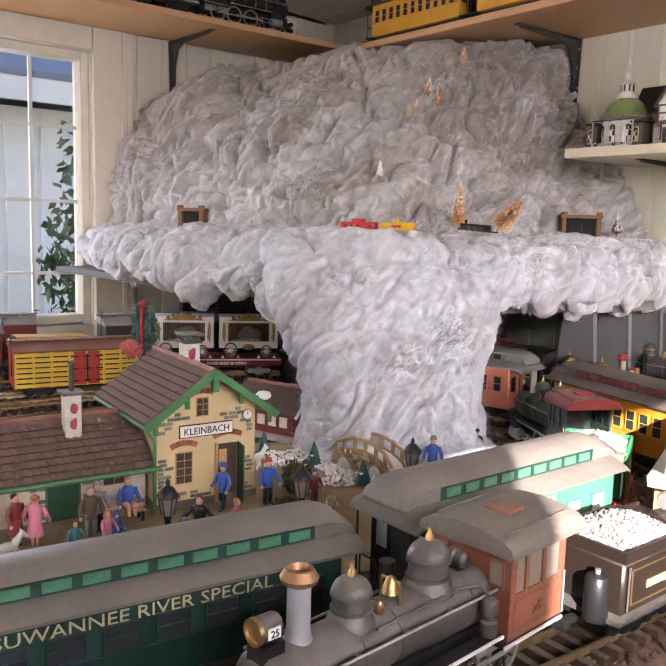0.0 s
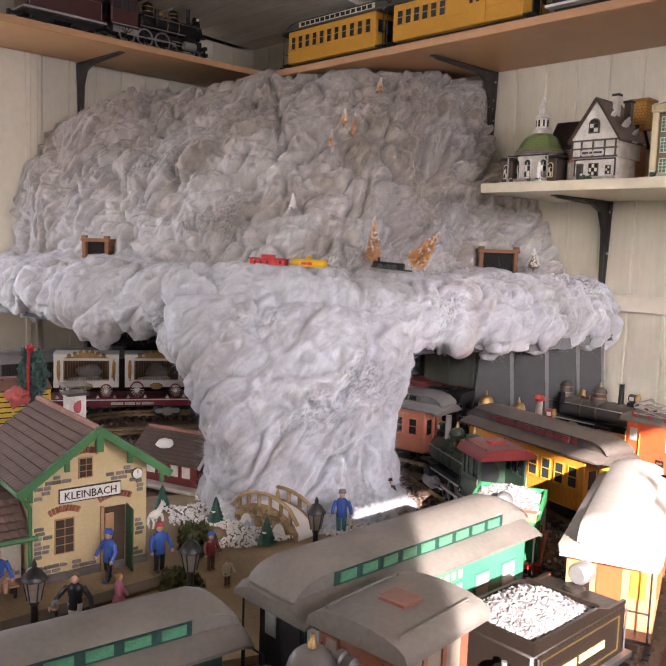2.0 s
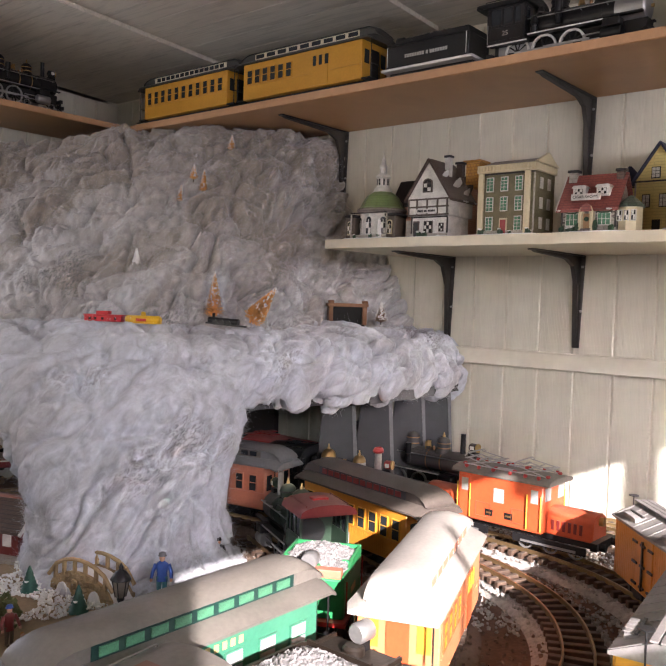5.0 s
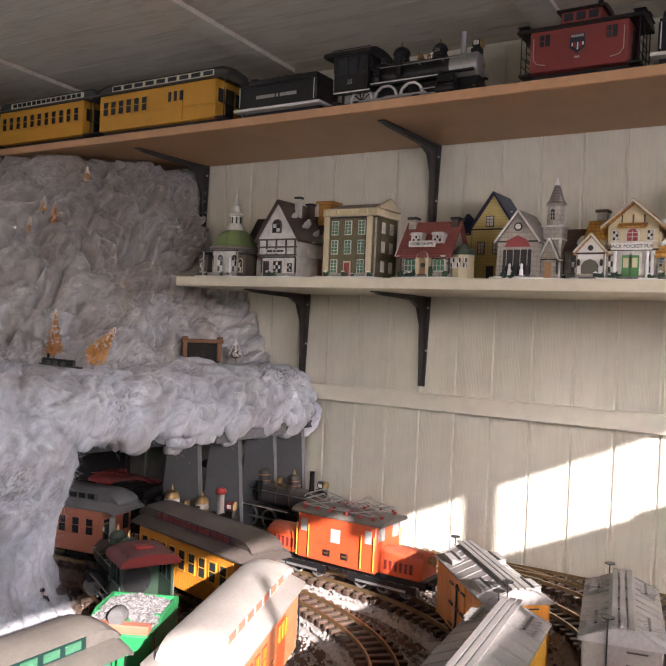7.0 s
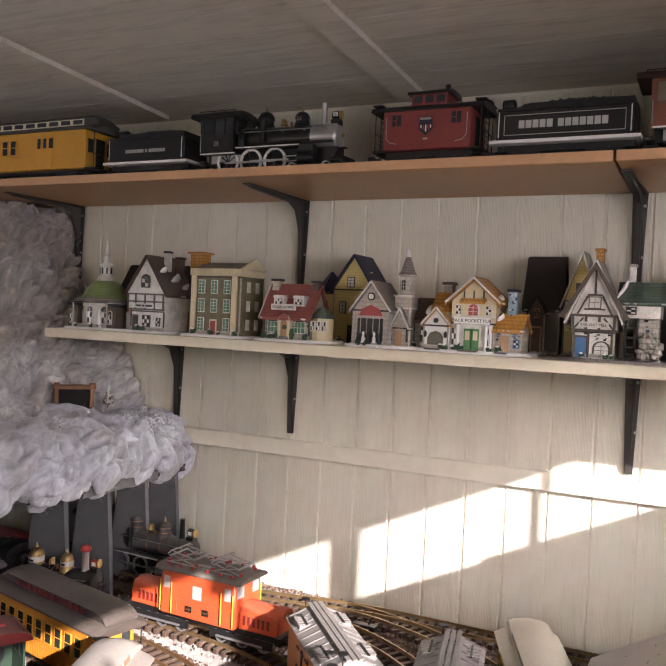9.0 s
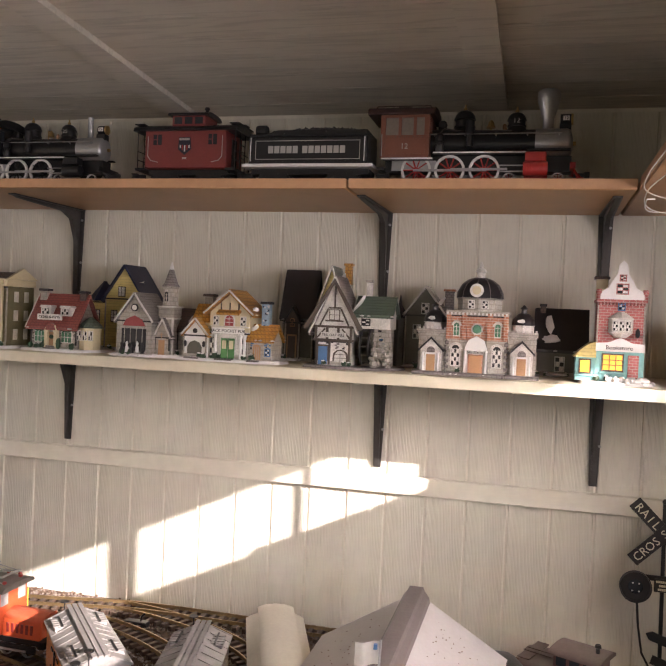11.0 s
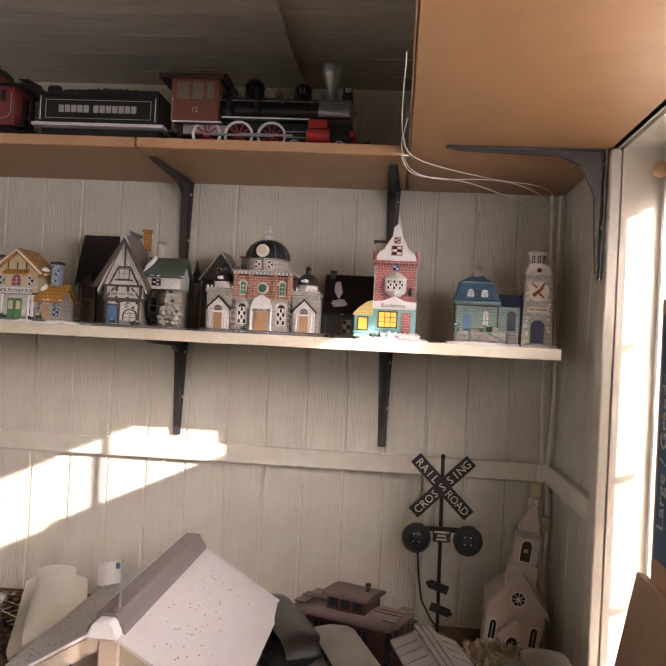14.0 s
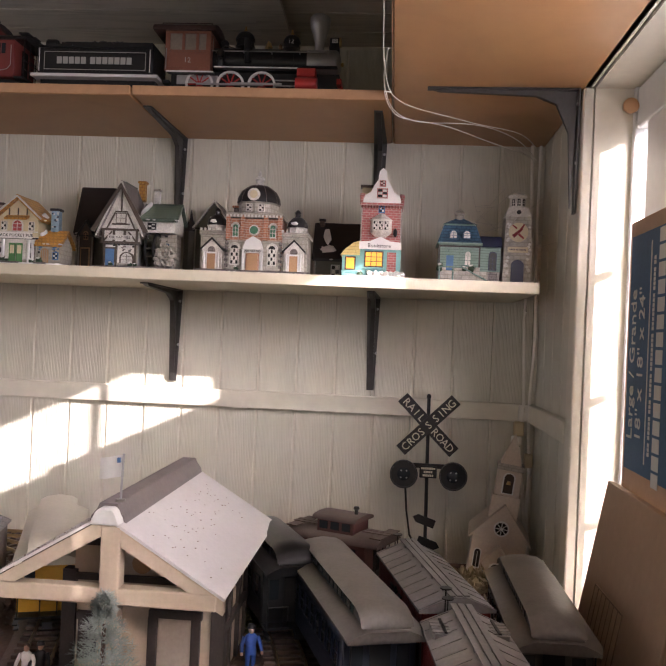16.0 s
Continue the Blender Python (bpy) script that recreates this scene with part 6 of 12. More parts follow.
coach("coral-sided passenger coach with a grey roof", on_track(1.484, -0.712, 10), L=0.36, roof=mat("steel_grey_roof", (0.17, 0.175, 0.185), 0.45, vary=0.15, scale=25, dust=0.15), body=CORAL, nwin=9, win=(0.018, 0.034), pane=WINDOW_DARK, top_pane=WINDOW_DARK, frame=CORAL, cler=ROOF_GREY)
engine("dark green steam locomotive with a dull red cab roof", on_track(1.90, -0.878, 153) @ Matrix.Diagonal((0.72, 0.92, 0.93, 1)), boiler=OLIVE_GREEN, smoke=SOOT_GREY, cab=OLIVE_GREEN, cab_roof=DEEP_RED, stack="plain", stack_mat=SILVER, tyre=SILVER, hub=BLACK, cyl=BLACK, trim=SILVER, dome=OLIVE_GREEN, band=BLACK, hatch=RED)
tender("bright green tender heaped with pale coal and a silver rear lamp", on_track(2.128, -1.076, 117.5), L=0.14, W=0.108, body=GREEN, stripe=RED, coal=PALE_COAL, tank=True, marks=("0000", 0.014), mark_mat=GOLD_LETTER, rim=GREEN, lump=0.0042, plank=CORAL)
electric_engine("orange-red electric locomotive with hoods and folded current collectors", on_track(2.124, -0.437, -1) @ Matrix.Diagonal((1, 1, 1.13, 1)))
boxcar("yellow refrigerator car with a grey slatted roof", on_track(2.526, -0.632, -48), L=0.25, body=AMBER, door=AMBER)
boxcar("yellow box car with a dark grey roof", on_track(2.645, -0.97, -83), L=0.35, body=YELLOW)
boxcar("weathered grey-roofed box car beside the curved track", on_track(2.752, -0.66, -77), L=0.27, body=mat("weathered_grey_paint", (0.16, 0.14, 0.13), 0.6, vary=0.2, scale=30, dust=0.3))
coach("yellow passenger coach with a cream roof behind the station", on_track(2.89, -0.556, -69), L=0.34, body=YELLOW, roof=mat("cream_roof", (0.62, 0.58, 0.48), 0.5, vary=0.08, scale=20), nwin=9, win=(0.018, 0.034), pane=WINDOW_DARK, top_pane=WINDOW_PALE, frame=YELLOW, cler=YELLOW)
caboose("red and white caboose under the mountain", on_track(1.50, -0.47, -6), L=0.24, body=WHITE, roof=RED, plain=True, cupola=False)
engine("steam locomotive with brass domes and a red headlamp", on_track(1.729, -0.543, 12) @ Matrix.Diagonal((0.8, 0.95, 0.95, 1)), boiler=SATIN_BLACK, smoke=SATIN_BLACK, cab=SATIN_BLACK, dome=BRASS, band=BRASS, stack="cap", stack_mat=SILVER, hub=RED, cyl=BLACK, white_band=OFF_WHITE, stack_top=RED, lamp_mat=RED)
engine("grey steam locomotive parked along the wall", on_track(1.735, -0.19, -3), boiler=SOOT_GREY, smoke=SOOT_GREY, cab=SATIN_BLACK, dome=SOOT_GREY, band=COPPER, stack="plain", stack_mat=BLACK, hub=BLACK, cyl=BLACK)

# ---- right-hand sidings ----
coach("blue-black passenger coach with a grey roof by the station", on_track(3.476, -0.79, -71.5), L=0.36, body=NAVY, nwin=9, win=(0.02, 0.034), pane=WINDOW_DARK, top_pane=WINDOW_DARK, cler=PINE)
coach("blue-black observation coach half behind the station", on_track(3.33, -0.58, -66), L=0.22, body=BLACK, nwin=4, win=(0.022, 0.034), pane=WINDOW_DARK, roof=SATIN_BLACK, top_pane=WINDOW_DARK, cler=NAVY)
boxcar("dark red box car with a grey planked roof", on_track(3.611, -0.73, -77.5), L=0.31, body=DEEP_RED, hatches=False, marks=("0000", 0.012))
boxcar("dark box car with a grey planked roof and end vents", on_track(3.662, -1.09, -84), L=0.30, body=DEEP_RED)
caboose("small dull red caboose by the crossing signal", on_track(3.445, -0.42, -24), L=0.205, plain=True, body=mat("dusky_maroon_paint", (0.075, 0.022, 0.019), 0.45, vary=0.2, scale=30, dust=0.3), roof=mat("dusty_maroon_roof", (0.11, 0.075, 0.065), 0.6, vary=0.25, scale=30, dust=0.3))
coach("grey-roofed passenger coach under the sunny window", on_track(3.772, -0.806, -90), L=0.30, body=mat("dark_olive_paint", (0.05, 0.05, 0.04), 0.45, vary=0.15, scale=30, dust=0.3), nwin=9, win=(0.02, 0.034), pane=WINDOW_DARK, top_pane=WINDOW_DARK)

# ---- far sidings by the casement window ----
boxcar("yellow slatted stock car with red ends", on_track(0.85, -1.435, 80) @ Matrix.Diagonal((1, 1, 0.88, 1)), L=0.34, body=LEMON, end=RED, door=RED, slats=True, roof=BROWN_RED, hatches=False)
boxcar("dark red box car on the far siding", on_track(0.55, -1.75, 80), L=0.38, body=DEEP_RED, hatches=False)

# ---- trains on the high shelves ----
TOPZ = SHELF_Z + 0.0222
coach("yellow passenger coach with dark window panes on the high shelf", on_track(0.86, -0.265, 0, TOPZ) @ Matrix.Scale(1.07, 4), L=0.38, body=YELLOW, roof=mat("dark_roof", (0.05, 0.05, 0.045), 0.6, vary=0.1, scale=25), nwin=11, win=(0.017, 0.036), pane=WINDOW_DARK, top_pane=WINDOW_DARK, cler=LETTER)
coach("yellow baggage coach with small lettering on the high shelf", on_track(1.36, -0.265, 0, TOPZ) @ Matrix.Scale(1.07, 4), L=0.42, body=YELLOW, roof=bpy.data.materials["dark_roof"], nwin=6, win=(0.018, 0.036), pane=WINDOW_DARK, baggage=True, top_pane=WINDOW_DARK, cler=LETTER)
tender("black tender with a white stripe on the high shelf", on_track(1.782, -0.265, 0, TOPZ) @ Matrix.Scale(1.0, 4), L=0.245, marks=("00000000 0 0000000", 0.012))
engine("black steam locomotive with white-rimmed wheels on the high shelf", on_track(2.144, -0.265, 0, TOPZ) @ Matrix.Scale(0.98, 4), cab=SATIN_BLACK, smoke=SILVER, band=SATIN_BLACK, stack="plain", stack_mat=SILVER, hub=BLACK, cyl=SATIN_BLACK, number="25", drive=0.0315, tyre=WHITE)
caboose("dull red caboose with a shield emblem on the high shelf", on_track(2.541, -0.265, 0, TOPZ) @ Matrix.Scale(0.98, 4), L=0.25, body=mat("faded_red_paint", (0.20, 0.035, 0.03), 0.45, vary=0.12, scale=30), roof=SATIN_BLACK)
tender("black tender with silver lettering in a lined panel", on_track(2.83, -0.265, 0, TOPZ) @ Matrix.Scale(1.03, 4), L=0.262, marks=("00000 0000000", 0.022), panel=DIM_LETTER)
engine("red-wheeled steam locomotive with a silver balloon stack", on_track(3.20, -0.265, 0, TOPZ) @ Matrix.Diagonal((1.06, 1.04, 1.03, 1)), stack="diamond", smoke=SILVER, cab=BROWN_RED, cab_roof=mat("dull_maroon_roof", (0.06, 0.03, 0.025), 0.5, vary=0.15, scale=30), hub=RED, cyl=RED, number="12", band=SATIN_BLACK, drive=0.0305, tyre=WHITE)
engine("dark red and black steam locomotive on the high shelf", on_track(0.345, -0.645, 90, WEST_SHELF_Z + 0.0222) @ Matrix.Scale(0.98, 4), cab=mat("dark_oxblood_paint", (0.055, 0.012, 0.011), 0.42, vary=0.15, scale=30), stack="plain", stack_mat=BLACK, hub=BLACK, cyl=BLACK, smoke=SATIN_BLACK, trim=SILVER, drive=0.0305)
tender("dark red tender on the high shelf", on_track(0.345, -0.985, 90, WEST_SHELF_Z + 0.0222), L=0.24, body=mat("dark_maroon_paint", (0.06, 0.015, 0.014), 0.4, vary=0.15, scale=30), stripe=SILVER)

# ---- ceramic village ----
def courses(m, row, wide, mortar, amount=0.8, bump=0.6):
    """Lays fired courses (bricks, shingles) over a glaze: joints of another colour, and relief."""
    t = m.node_tree
    n, link = t.nodes, t.links.new
    b = n["Principled BSDF"]
    co, sep, addxy, comb, br = (n.new(k) for k in ("ShaderNodeTexCoord", "ShaderNodeSeparateXYZ", "ShaderNodeMath", "ShaderNodeCombineXYZ", "ShaderNodeTexBrick"))
    link(co.outputs["Object"], sep.inputs[0])
    link(sep.outputs[0], addxy.inputs[0])
    link(sep.outputs[1], addxy.inputs[1])
    link(addxy.outputs[0], comb.inputs[0])
    link(sep.outputs[2], comb.inputs[1])
    link(comb.outputs[0], br.inputs["Vector"])
    br.inputs["Scale"].default_value = 1.0
    br.inputs["Brick Width"].default_value, br.inputs["Row Height"].default_value = wide, row
    br.inputs["Mortar Size"].default_value, br.inputs["Mortar Smooth"].default_value = row * 0.13, 0.3
    mix = n.new("ShaderNodeMixRGB")
    mix.inputs[2].default_value = (*mortar, 1)
    share_ = n.new("ShaderNodeMath")
    share_.operation = "MULTIPLY"
    share_.inputs[1].default_value = amount
    link(br.outputs["Fac"], share_.inputs[0])
    link(share_.outputs[0], mix.inputs[0])
    base = b.inputs["Base Color"].links[0].from_socket
    link(base, mix.inputs[1])
    link(mix.outputs[0], b.inputs["Base Color"])
    bp = n.new("ShaderNodeBump")
    bp.invert = True
    bp.inputs["Strength"].default_value, bp.inputs["Distance"].default_value = bump, 0.0015
    link(br.outputs["Fac"], bp.inputs["Height"])
    link(b.inputs["Normal"].links[0].from_socket, bp.inputs["Normal"])
    link(bp.outputs[0], b.inputs["Normal"])
    return m


V_GREEN = mat("glazed_green_roof", (0.17, 0.235, 0.085), 0.3, vary=0.25, scale=60, bump=0.2)
V_TEAL = mat("glazed_slate_green", (0.09, 0.13, 0.10), 0.3, vary=0.3, scale=60, bump=0.3)
V_BROWN = mat("glazed_brown_roof", (0.10, 0.065, 0.05), 0.3, vary=0.25, scale=60, bump=0.3)
V_GREY = mat("glazed_grey_roof", (0.22, 0.19, 0.18), 0.35, vary=0.3, scale=80, bump=0.4)
V_DARK = mat("glazed_black_roof", (0.022, 0.02, 0.022), 0.42, vary=0.2, scale=60, bump=0.2)
V_RED = mat("glazed_red_roof", (0.27, 0.075, 0.06), 0.35, vary=0.2, scale=60, bump=0.3)
V_GOLD = mat("glazed_thatch", (0.54, 0.26, 0.04), 0.4, vary=0.25, scale=90, bump=0.4, stretch=(3, 1, 1))
V_BLUE = mat("glazed_blue_roof", (0.05, 0.13, 0.22), 0.3, vary=0.35, scale=90, bump=0.3)
V_NAVY = mat("glazed_navy_roof", (0.014, 0.02, 0.055), 0.5, vary=0.2, scale=60)
V_BRICK = mat("glazed_orange_brick", (0.42, 0.17, 0.09), 0.5, vary=0.25, scale=120, bump=0.3)
V_PINK = mat("glazed_pink_brick", (0.42, 0.12, 0.11), 0.5, vary=0.25, scale=120, bump=0.3)
V_STONE = mat("glazed_stone", (0.40, 0.37, 0.32), 0.45, vary=0.35, scale=90, bump=0.4)
V_YELLOW = mat("glazed_yellow_wall", (0.66, 0.53, 0.20), 0.4, vary=0.12, scale=40)
V_OLIVE = mat("glazed_olive_wall", (0.10, 0.095, 0.07), 0.4, vary=0.15, scale=40)
V_SEA = mat("glazed_sea_wall", (0.18, 0.28, 0.24), 0.4, vary=0.15, scale=60, bump=0.3)
V_AQUA = mat("glazed_aqua", (0.20, 0.45, 0.45), 0.4, vary=0.15, scale=40)
V_TIMBER = mat("glazed_timber", (0.085, 0.065, 0.05), 0.45, vary=0.2, scale=80)
V_DOOR_BLUE = mat("glazed_blue_door", (0.06, 0.16, 0.34), 0.35, vary=0.2, scale=60)
V_DOOR_GREEN = mat("glazed_green_door", (0.06, 0.20, 0.06), 0.35, vary=0.2, scale=60)
V_DOOR_RED = mat("glazed_red_door", (0.32, 0.05, 0.05), 0.35, vary=0.2, scale=60)
V_DOOR_TAN = mat("glazed_tan_door", (0.42, 0.24, 0.12), 0.35, vary=0.2, scale=60)
V_CREAM = mat("glazed_cream", (0.60, 0.52, 0.34), 0.35, vary=0.12, scale=50)
# Glow added to brighten the bookshop's amber panes; no lamp behind them.
V_AMBER_GLOW = glow("glowing_amber_window", (1.0, 0.42, 0.05), 0.3)
V_GLASS = mat("glazed_window", (0.025, 0.027, 0.028), 0.2, vary=0.6, scale=160, bump=0.1)


def house(label, x, y, w, d, wall, name="village_house", turn=0):
    ob = thing(name, label, "ceramic house", pose(x, y, VIL_Z, 0, 0, turn), "ceramic village")
    return ob


def slab(ob, w, d, material=SNOW, h=0.006):
    bm = B()
    n = 20
    lo, hi = [], []
    for i in range(n):
        a = 2 * math.pi * i / n
        k = 1 + 0.08 * math.sin(3 * a + w * 90) + 0.05 * math.cos(5 * a)
        c, s = math.cos(a), math.sin(a)
        px = w / 2 * k * math.copysign(abs(c) ** 0.45, c)
        py = d / 2 * k * math.copysign(abs(s) ** 0.45, s)
        lo.append(bm.verts.new((px, py, 0)))
        hi.append(bm.verts.new((px * 0.96, py * 0.96, h)))
    ring_face(bm, lo, hi)
    bm.faces.new(lo[::-1])
    bm.faces.new(hi)
    return part("base", bm, material, ob)


for _m, _row, _wide, _c in ((V_BRICK, 0.0055, 0.012, (0.55, 0.5, 0.44)), (V_PINK, 0.0055, 0.012, (0.5, 0.42, 0.38)), (V_STONE, 0.010, 0.016, (0.12, 0.11, 0.10)), (V_SEA, 0.006, 0.05, (0.05, 0.09, 0.08)),
                            (V_BROWN, 0.006, 0.010, (0.02, 0.014, 0.012)), (V_GREY, 0.006, 0.010, (0.05, 0.045, 0.04)), (V_RED, 0.006, 0.010, (0.08, 0.02, 0.018)), (V_TEAL, 0.006, 0.010, (0.02, 0.03, 0.025)),
                            (V_BLUE, 0.007, 0.011, (0.012, 0.03, 0.06)), (V_GOLD, 0.008, 0.009, (0.2, 0.09, 0.02)), (V_YELLOW, 0.007, 0.06, (0.25, 0.18, 0.06)), (V_GREEN, 0.007, 0.011, (0.03, 0.06, 0.02))):
    courses(_m, _row, _wide, _c, 0.3 if _m in (V_STONE, V_YELLOW, V_GREEN) else 0.65)


def verge(ob, roof, ridge, corner, far):
    """A glazed verge board along the gable and a few lumps of snow on the eave."""
    if ob.get("category", "") != "ceramic house":
        return
    p, q, r = Vector(ridge), Vector(corner), Vector(far)
    part("verge_board", wire(B(), [tuple(p), tuple(q)], 0.0024, 6), roof if roof in (V_NAVY, V_DARK, V_BROWN) else OFF_WHITE, ob)
    rnd = random.Random(int((p.x * 7 + p.z * 13 + q.y * 5) * 1e4))
    bm = B()
    for i in range(3):
        w = rnd.uniform(0.002, 0.0042)
        blob(bm, q.lerp(r, rnd.random()), (w * 1.8, w * 1.8, w * 0.6), 0.4, 1, rnd.random() * 9)
    part("eave_snow", bm, SNOW, ob)["kind"] = "stuff"


def specks(ob, x0, x1, y, z0, z1, count, materials, seed, w=0.003, h=0.0018):
    """Single field stones let into a plastered front."""
    rnd = random.Random(seed)
    for i in range(count):
        x, z, k = rnd.uniform(x0, x1), rnd.uniform(z0, z1), rnd.uniform(0.7, 1.3)
        part("wall_stone", soften(box(B(), x - w * k, x + w * k, y - 0.0012, y + 0.0005, z - h * k, z + h * k), 0.0005), materials[i % len(materials)], ob)


def gable(ob, x0, x1, y0, y1, z0, h, rise, wall, roof, axis="y", over=0.006, thick=0.005, name="roof"):
    """A block with a pitched roof: the ridge runs along axis."""
    part("wall", box(B(), x0, x1, y0, y1, z0, z0 + h), wall, ob)
    if axis == "y":
        m = (x0 + x1) / 2
        part("gable", prism(B(), [(x0, z0 + h), (x1, z0 + h), (m, z0 + h + rise)], y0, y1, "y"), wall, ob, smooth=None)
        k = rise / (m - x0)
        for s in (-1, 1):
            e = m + s * (m - x0 + over)
            pts = [(m, z0 + h + rise + 0.0005), (m, z0 + h + rise + thick * 1.5), (e, z0 + h - over * k + thick * 1.5), (e, z0 + h - over * k + 0.0005)]
            part(name, prism(B(), pts if s < 0 else pts[::-1], y0 - over, y1 + over, "y"), roof, ob, smooth=None)
            verge(ob, roof, (m, y0 - over, z0 + h + rise + thick), (e, y0 - over, z0 + h - over * k + thick), (e, y1 + over, z0 + h - over * k + thick))
    else:
        m = (y0 + y1) / 2
        part("gable", prism(B(), [(y0, z0 + h), (y1, z0 + h), (m, z0 + h + rise)], x0, x1, "x"), wall, ob, smooth=None)
        k = rise / (m - y0)
        for s in (-1, 1):
            e = m + s * (m - y0 + over)
            pts = [(m, z0 + h + rise + 0.0005), (m, z0 + h + rise + thick * 1.5), (e, z0 + h - over * k + thick * 1.5), (e, z0 + h - over * k + 0.0005)]
            part(name, prism(B(), pts if s < 0 else pts[::-1], x0 - over, x1 + over, "x"), roof, ob, smooth=None)
            verge(ob, roof, (x0 - over, m, z0 + h + rise + thick), (x0 - over, e, z0 + h - over * k + thick), (x1 + over, e, z0 + h - over * k + thick))


def win_at(ob, x, y, z, w, h, frame=OFF_WHITE, pane=V_GLASS, arch=False, bars=(1, 2)):
    """A small glazed window on a front that faces -y."""
    if arch:
        pts = [(-w / 2, 0), (w / 2, 0)] + [(w / 2 * math.cos(a), h - w / 2 + w / 2 * math.sin(a)) for a in (0.0, 0.5, 1.05, 1.57, 2.09, 2.64, 3.14)]
        big = [(p[0] * 1.3, p[1] * 1.0 + (0.0025 if p[1] > 0 else -0.0025)) for p in pts]
        f = part("window", prism(B(), [(x + a, z + b) for a, b in big][::-1], y - 0.0015, y + 0.0005, "y"), frame, ob)
        part("pane", prism(B(), [(x + a, z + b) for a, b in pts][::-1], y - 0.0026, y - 0.0012, "y"), pane, f)
    else:
        f = part("window", box(B(), x - w / 2 - 0.002, x + w / 2 + 0.002, y - 0.0015, y + 0.0005, z - 0.002, z + h + 0.002), frame, ob)
        part("pane", box(B(), x - w / 2, x + w / 2, y - 0.0026, y - 0.0012, z, z + h), pane, f)
    bm = B()
    for i in range(bars[0]):
        q = x - w / 2 + w * (i + 1) / (bars[0] + 1)
        box(bm, q - 0.0005, q + 0.0005, y - 0.0032, y - 0.0024, z, z + h * (0.85 if arch else 1))
    for i in range(bars[1]):
        q = z + h * (i + 1) / (bars[1] + 1)
        box(bm, x - w / 2, x + w / 2, y - 0.0031, y - 0.0025, q - 0.0005, q + 0.0005)
    part("window_lattice", bm, frame, f)
    if pane is V_GLASS and w > 0.007:
        light = B()
        nx, nz = bars[0] + 1, bars[1] + 1
        for i in range(nx):
            for j in range(nz):
                if (i + j) % 2 and not (arch and j == nz - 1):
                    box(light, x - w / 2 + w * i / nx + 0.0006, x - w / 2 + w * (i + 1) / nx - 0.0006, y - 0.0029, y - 0.0025, z + h * j / nz + 0.0006, z + h * (j + 1) / nz - 0.0006)
        if light.verts:
            part("light_pane", light, OFF_WHITE, f)
    return f


def door_at(ob, x, y, z, w, h, material, frame=OFF_WHITE):
    f = part("door_frame", box(B(), x - w / 2 - 0.003, x + w / 2 + 0.003, y - 0.002, y + 0.0005, z, z + h + 0.004), frame, ob)
    d = part("door", box(B(), x - w / 2, x + w / 2, y - 0.0034, y - 0.0015, z, z + h), material, f)
    return f


def chimney(ob, x, y, z, w, h, material, cap=V_DARK):
    c = part("chimney", box(B(), x - w / 2, x + w / 2, y - w / 2, y + w / 2, z, z + h), material, ob)
    part("chimney_cap", soften(box(B(), x - w * 0.68, x + w * 0.68, y - w * 0.68, y + w * 0.68, z + h, z + h + 0.006), 0.001), cap, c)


def snow_patch(ob, at, size, turn=(0, 0, 0), seed=1):
    bm = B()
    blob(bm, (0, 0, 0), size, 0.5, 2, seed)
    p = part("snow_patch", bm, SNOW, ob)
    p.matrix_basis = pose(*at, *turn)


def sign_at(ob, text, size, x, y, z, w, h, ink=BLACK, ground=OFF_WHITE):
    s = part("sign", soften(box(B(), x - w / 2, x + w / 2, y - 0.002, y + 0.001, z, z + h), 0.0006), ground, ob)
    if text:
        lettering(text, size, ink, s, (x, y - 0.0024, z + h / 2 - size * 0.34))
    else:
        glyphs("0000 00 00000", size, ink, s, (x, y - 0.0024, z + h / 2 - size * 0.34))


# round church with a green dome
ob = house("white round church with a green dome and tall lantern spire", 1.63, -0.27, 0.15, 0.15, None)
slab(ob, 0.165, 0.15)
part("wall", turned(B(), [(0.058, 0.006), (0.058, 0.075)], seg=8), OFF_WHITE, ob, smooth=None)
part("cornice", turned(B(), [(0.062, 0.073), (0.068, 0.080), (0.066, 0.085)], seg=24), V_GREY, ob)
part("dome", turned(B(), [(0.068, 0.083), (0.059, 0.091), (0.052, 0.106), (0.042, 0.121), (0.028, 0.131), (0.018, 0.135)], seg=10), V_GREEN, ob, smooth=None)
part("lantern", turned(B(), [(0.027, 0.131), (0.022, 0.142), (0.016, 0.146), (0.016, 0.170), (0.021, 0.172), (0.017, 0.177), (0.010, 0.182), (0.0095, 0.198), (0.012, 0.200), (0.008, 0.205), (0.0055, 0.211), (0.005, 0.220), (0.0015, 0.226), (0.0012, 0.242)], seg=10), OFF_WHITE, ob)
for i in range(8):
    win = part("lantern_arch", box(B(), -0.0022, 0.0022, -0.0166, -0.0148, 0.15, 0.167), V_GLASS, ob)
    win.matrix_basis = pose(0, 0, 0, 0, 0, 45 * i)
for a in (-40, 0, 40):
    w = win_at(ob, 0, -0.0555, 0.018, 0.016, 0.044, arch=True)
    w.matrix_basis = pose(0, 0, 0, 0, 0, a)
for x in (-0.068, 0.064):
    part("side_chapel", soften(box(B(), x - 0.016, x + 0.016, -0.05, 0.0, 0.006, 0.062), 0.002), V_TIMBER, ob)
    part("chapel_roof", soften(box(B(), x - 0.019, x + 0.019, -0.053, 0.003, 0.062, 0.070), 0.003), V_DARK, ob)
    win_at(ob, x, -0.051, 0.018, 0.011, 0.032, frame=V_CREAM, arch=True)
part("statue", turned(B(), [(0.006, 0.006), (0.0055, 0.03), (0.006, 0.038), (0.003, 0.043), (0.0042, 0.05), (0.001, 0.055)], (0.038, -0.062, 0), 10), SNOW, ob)

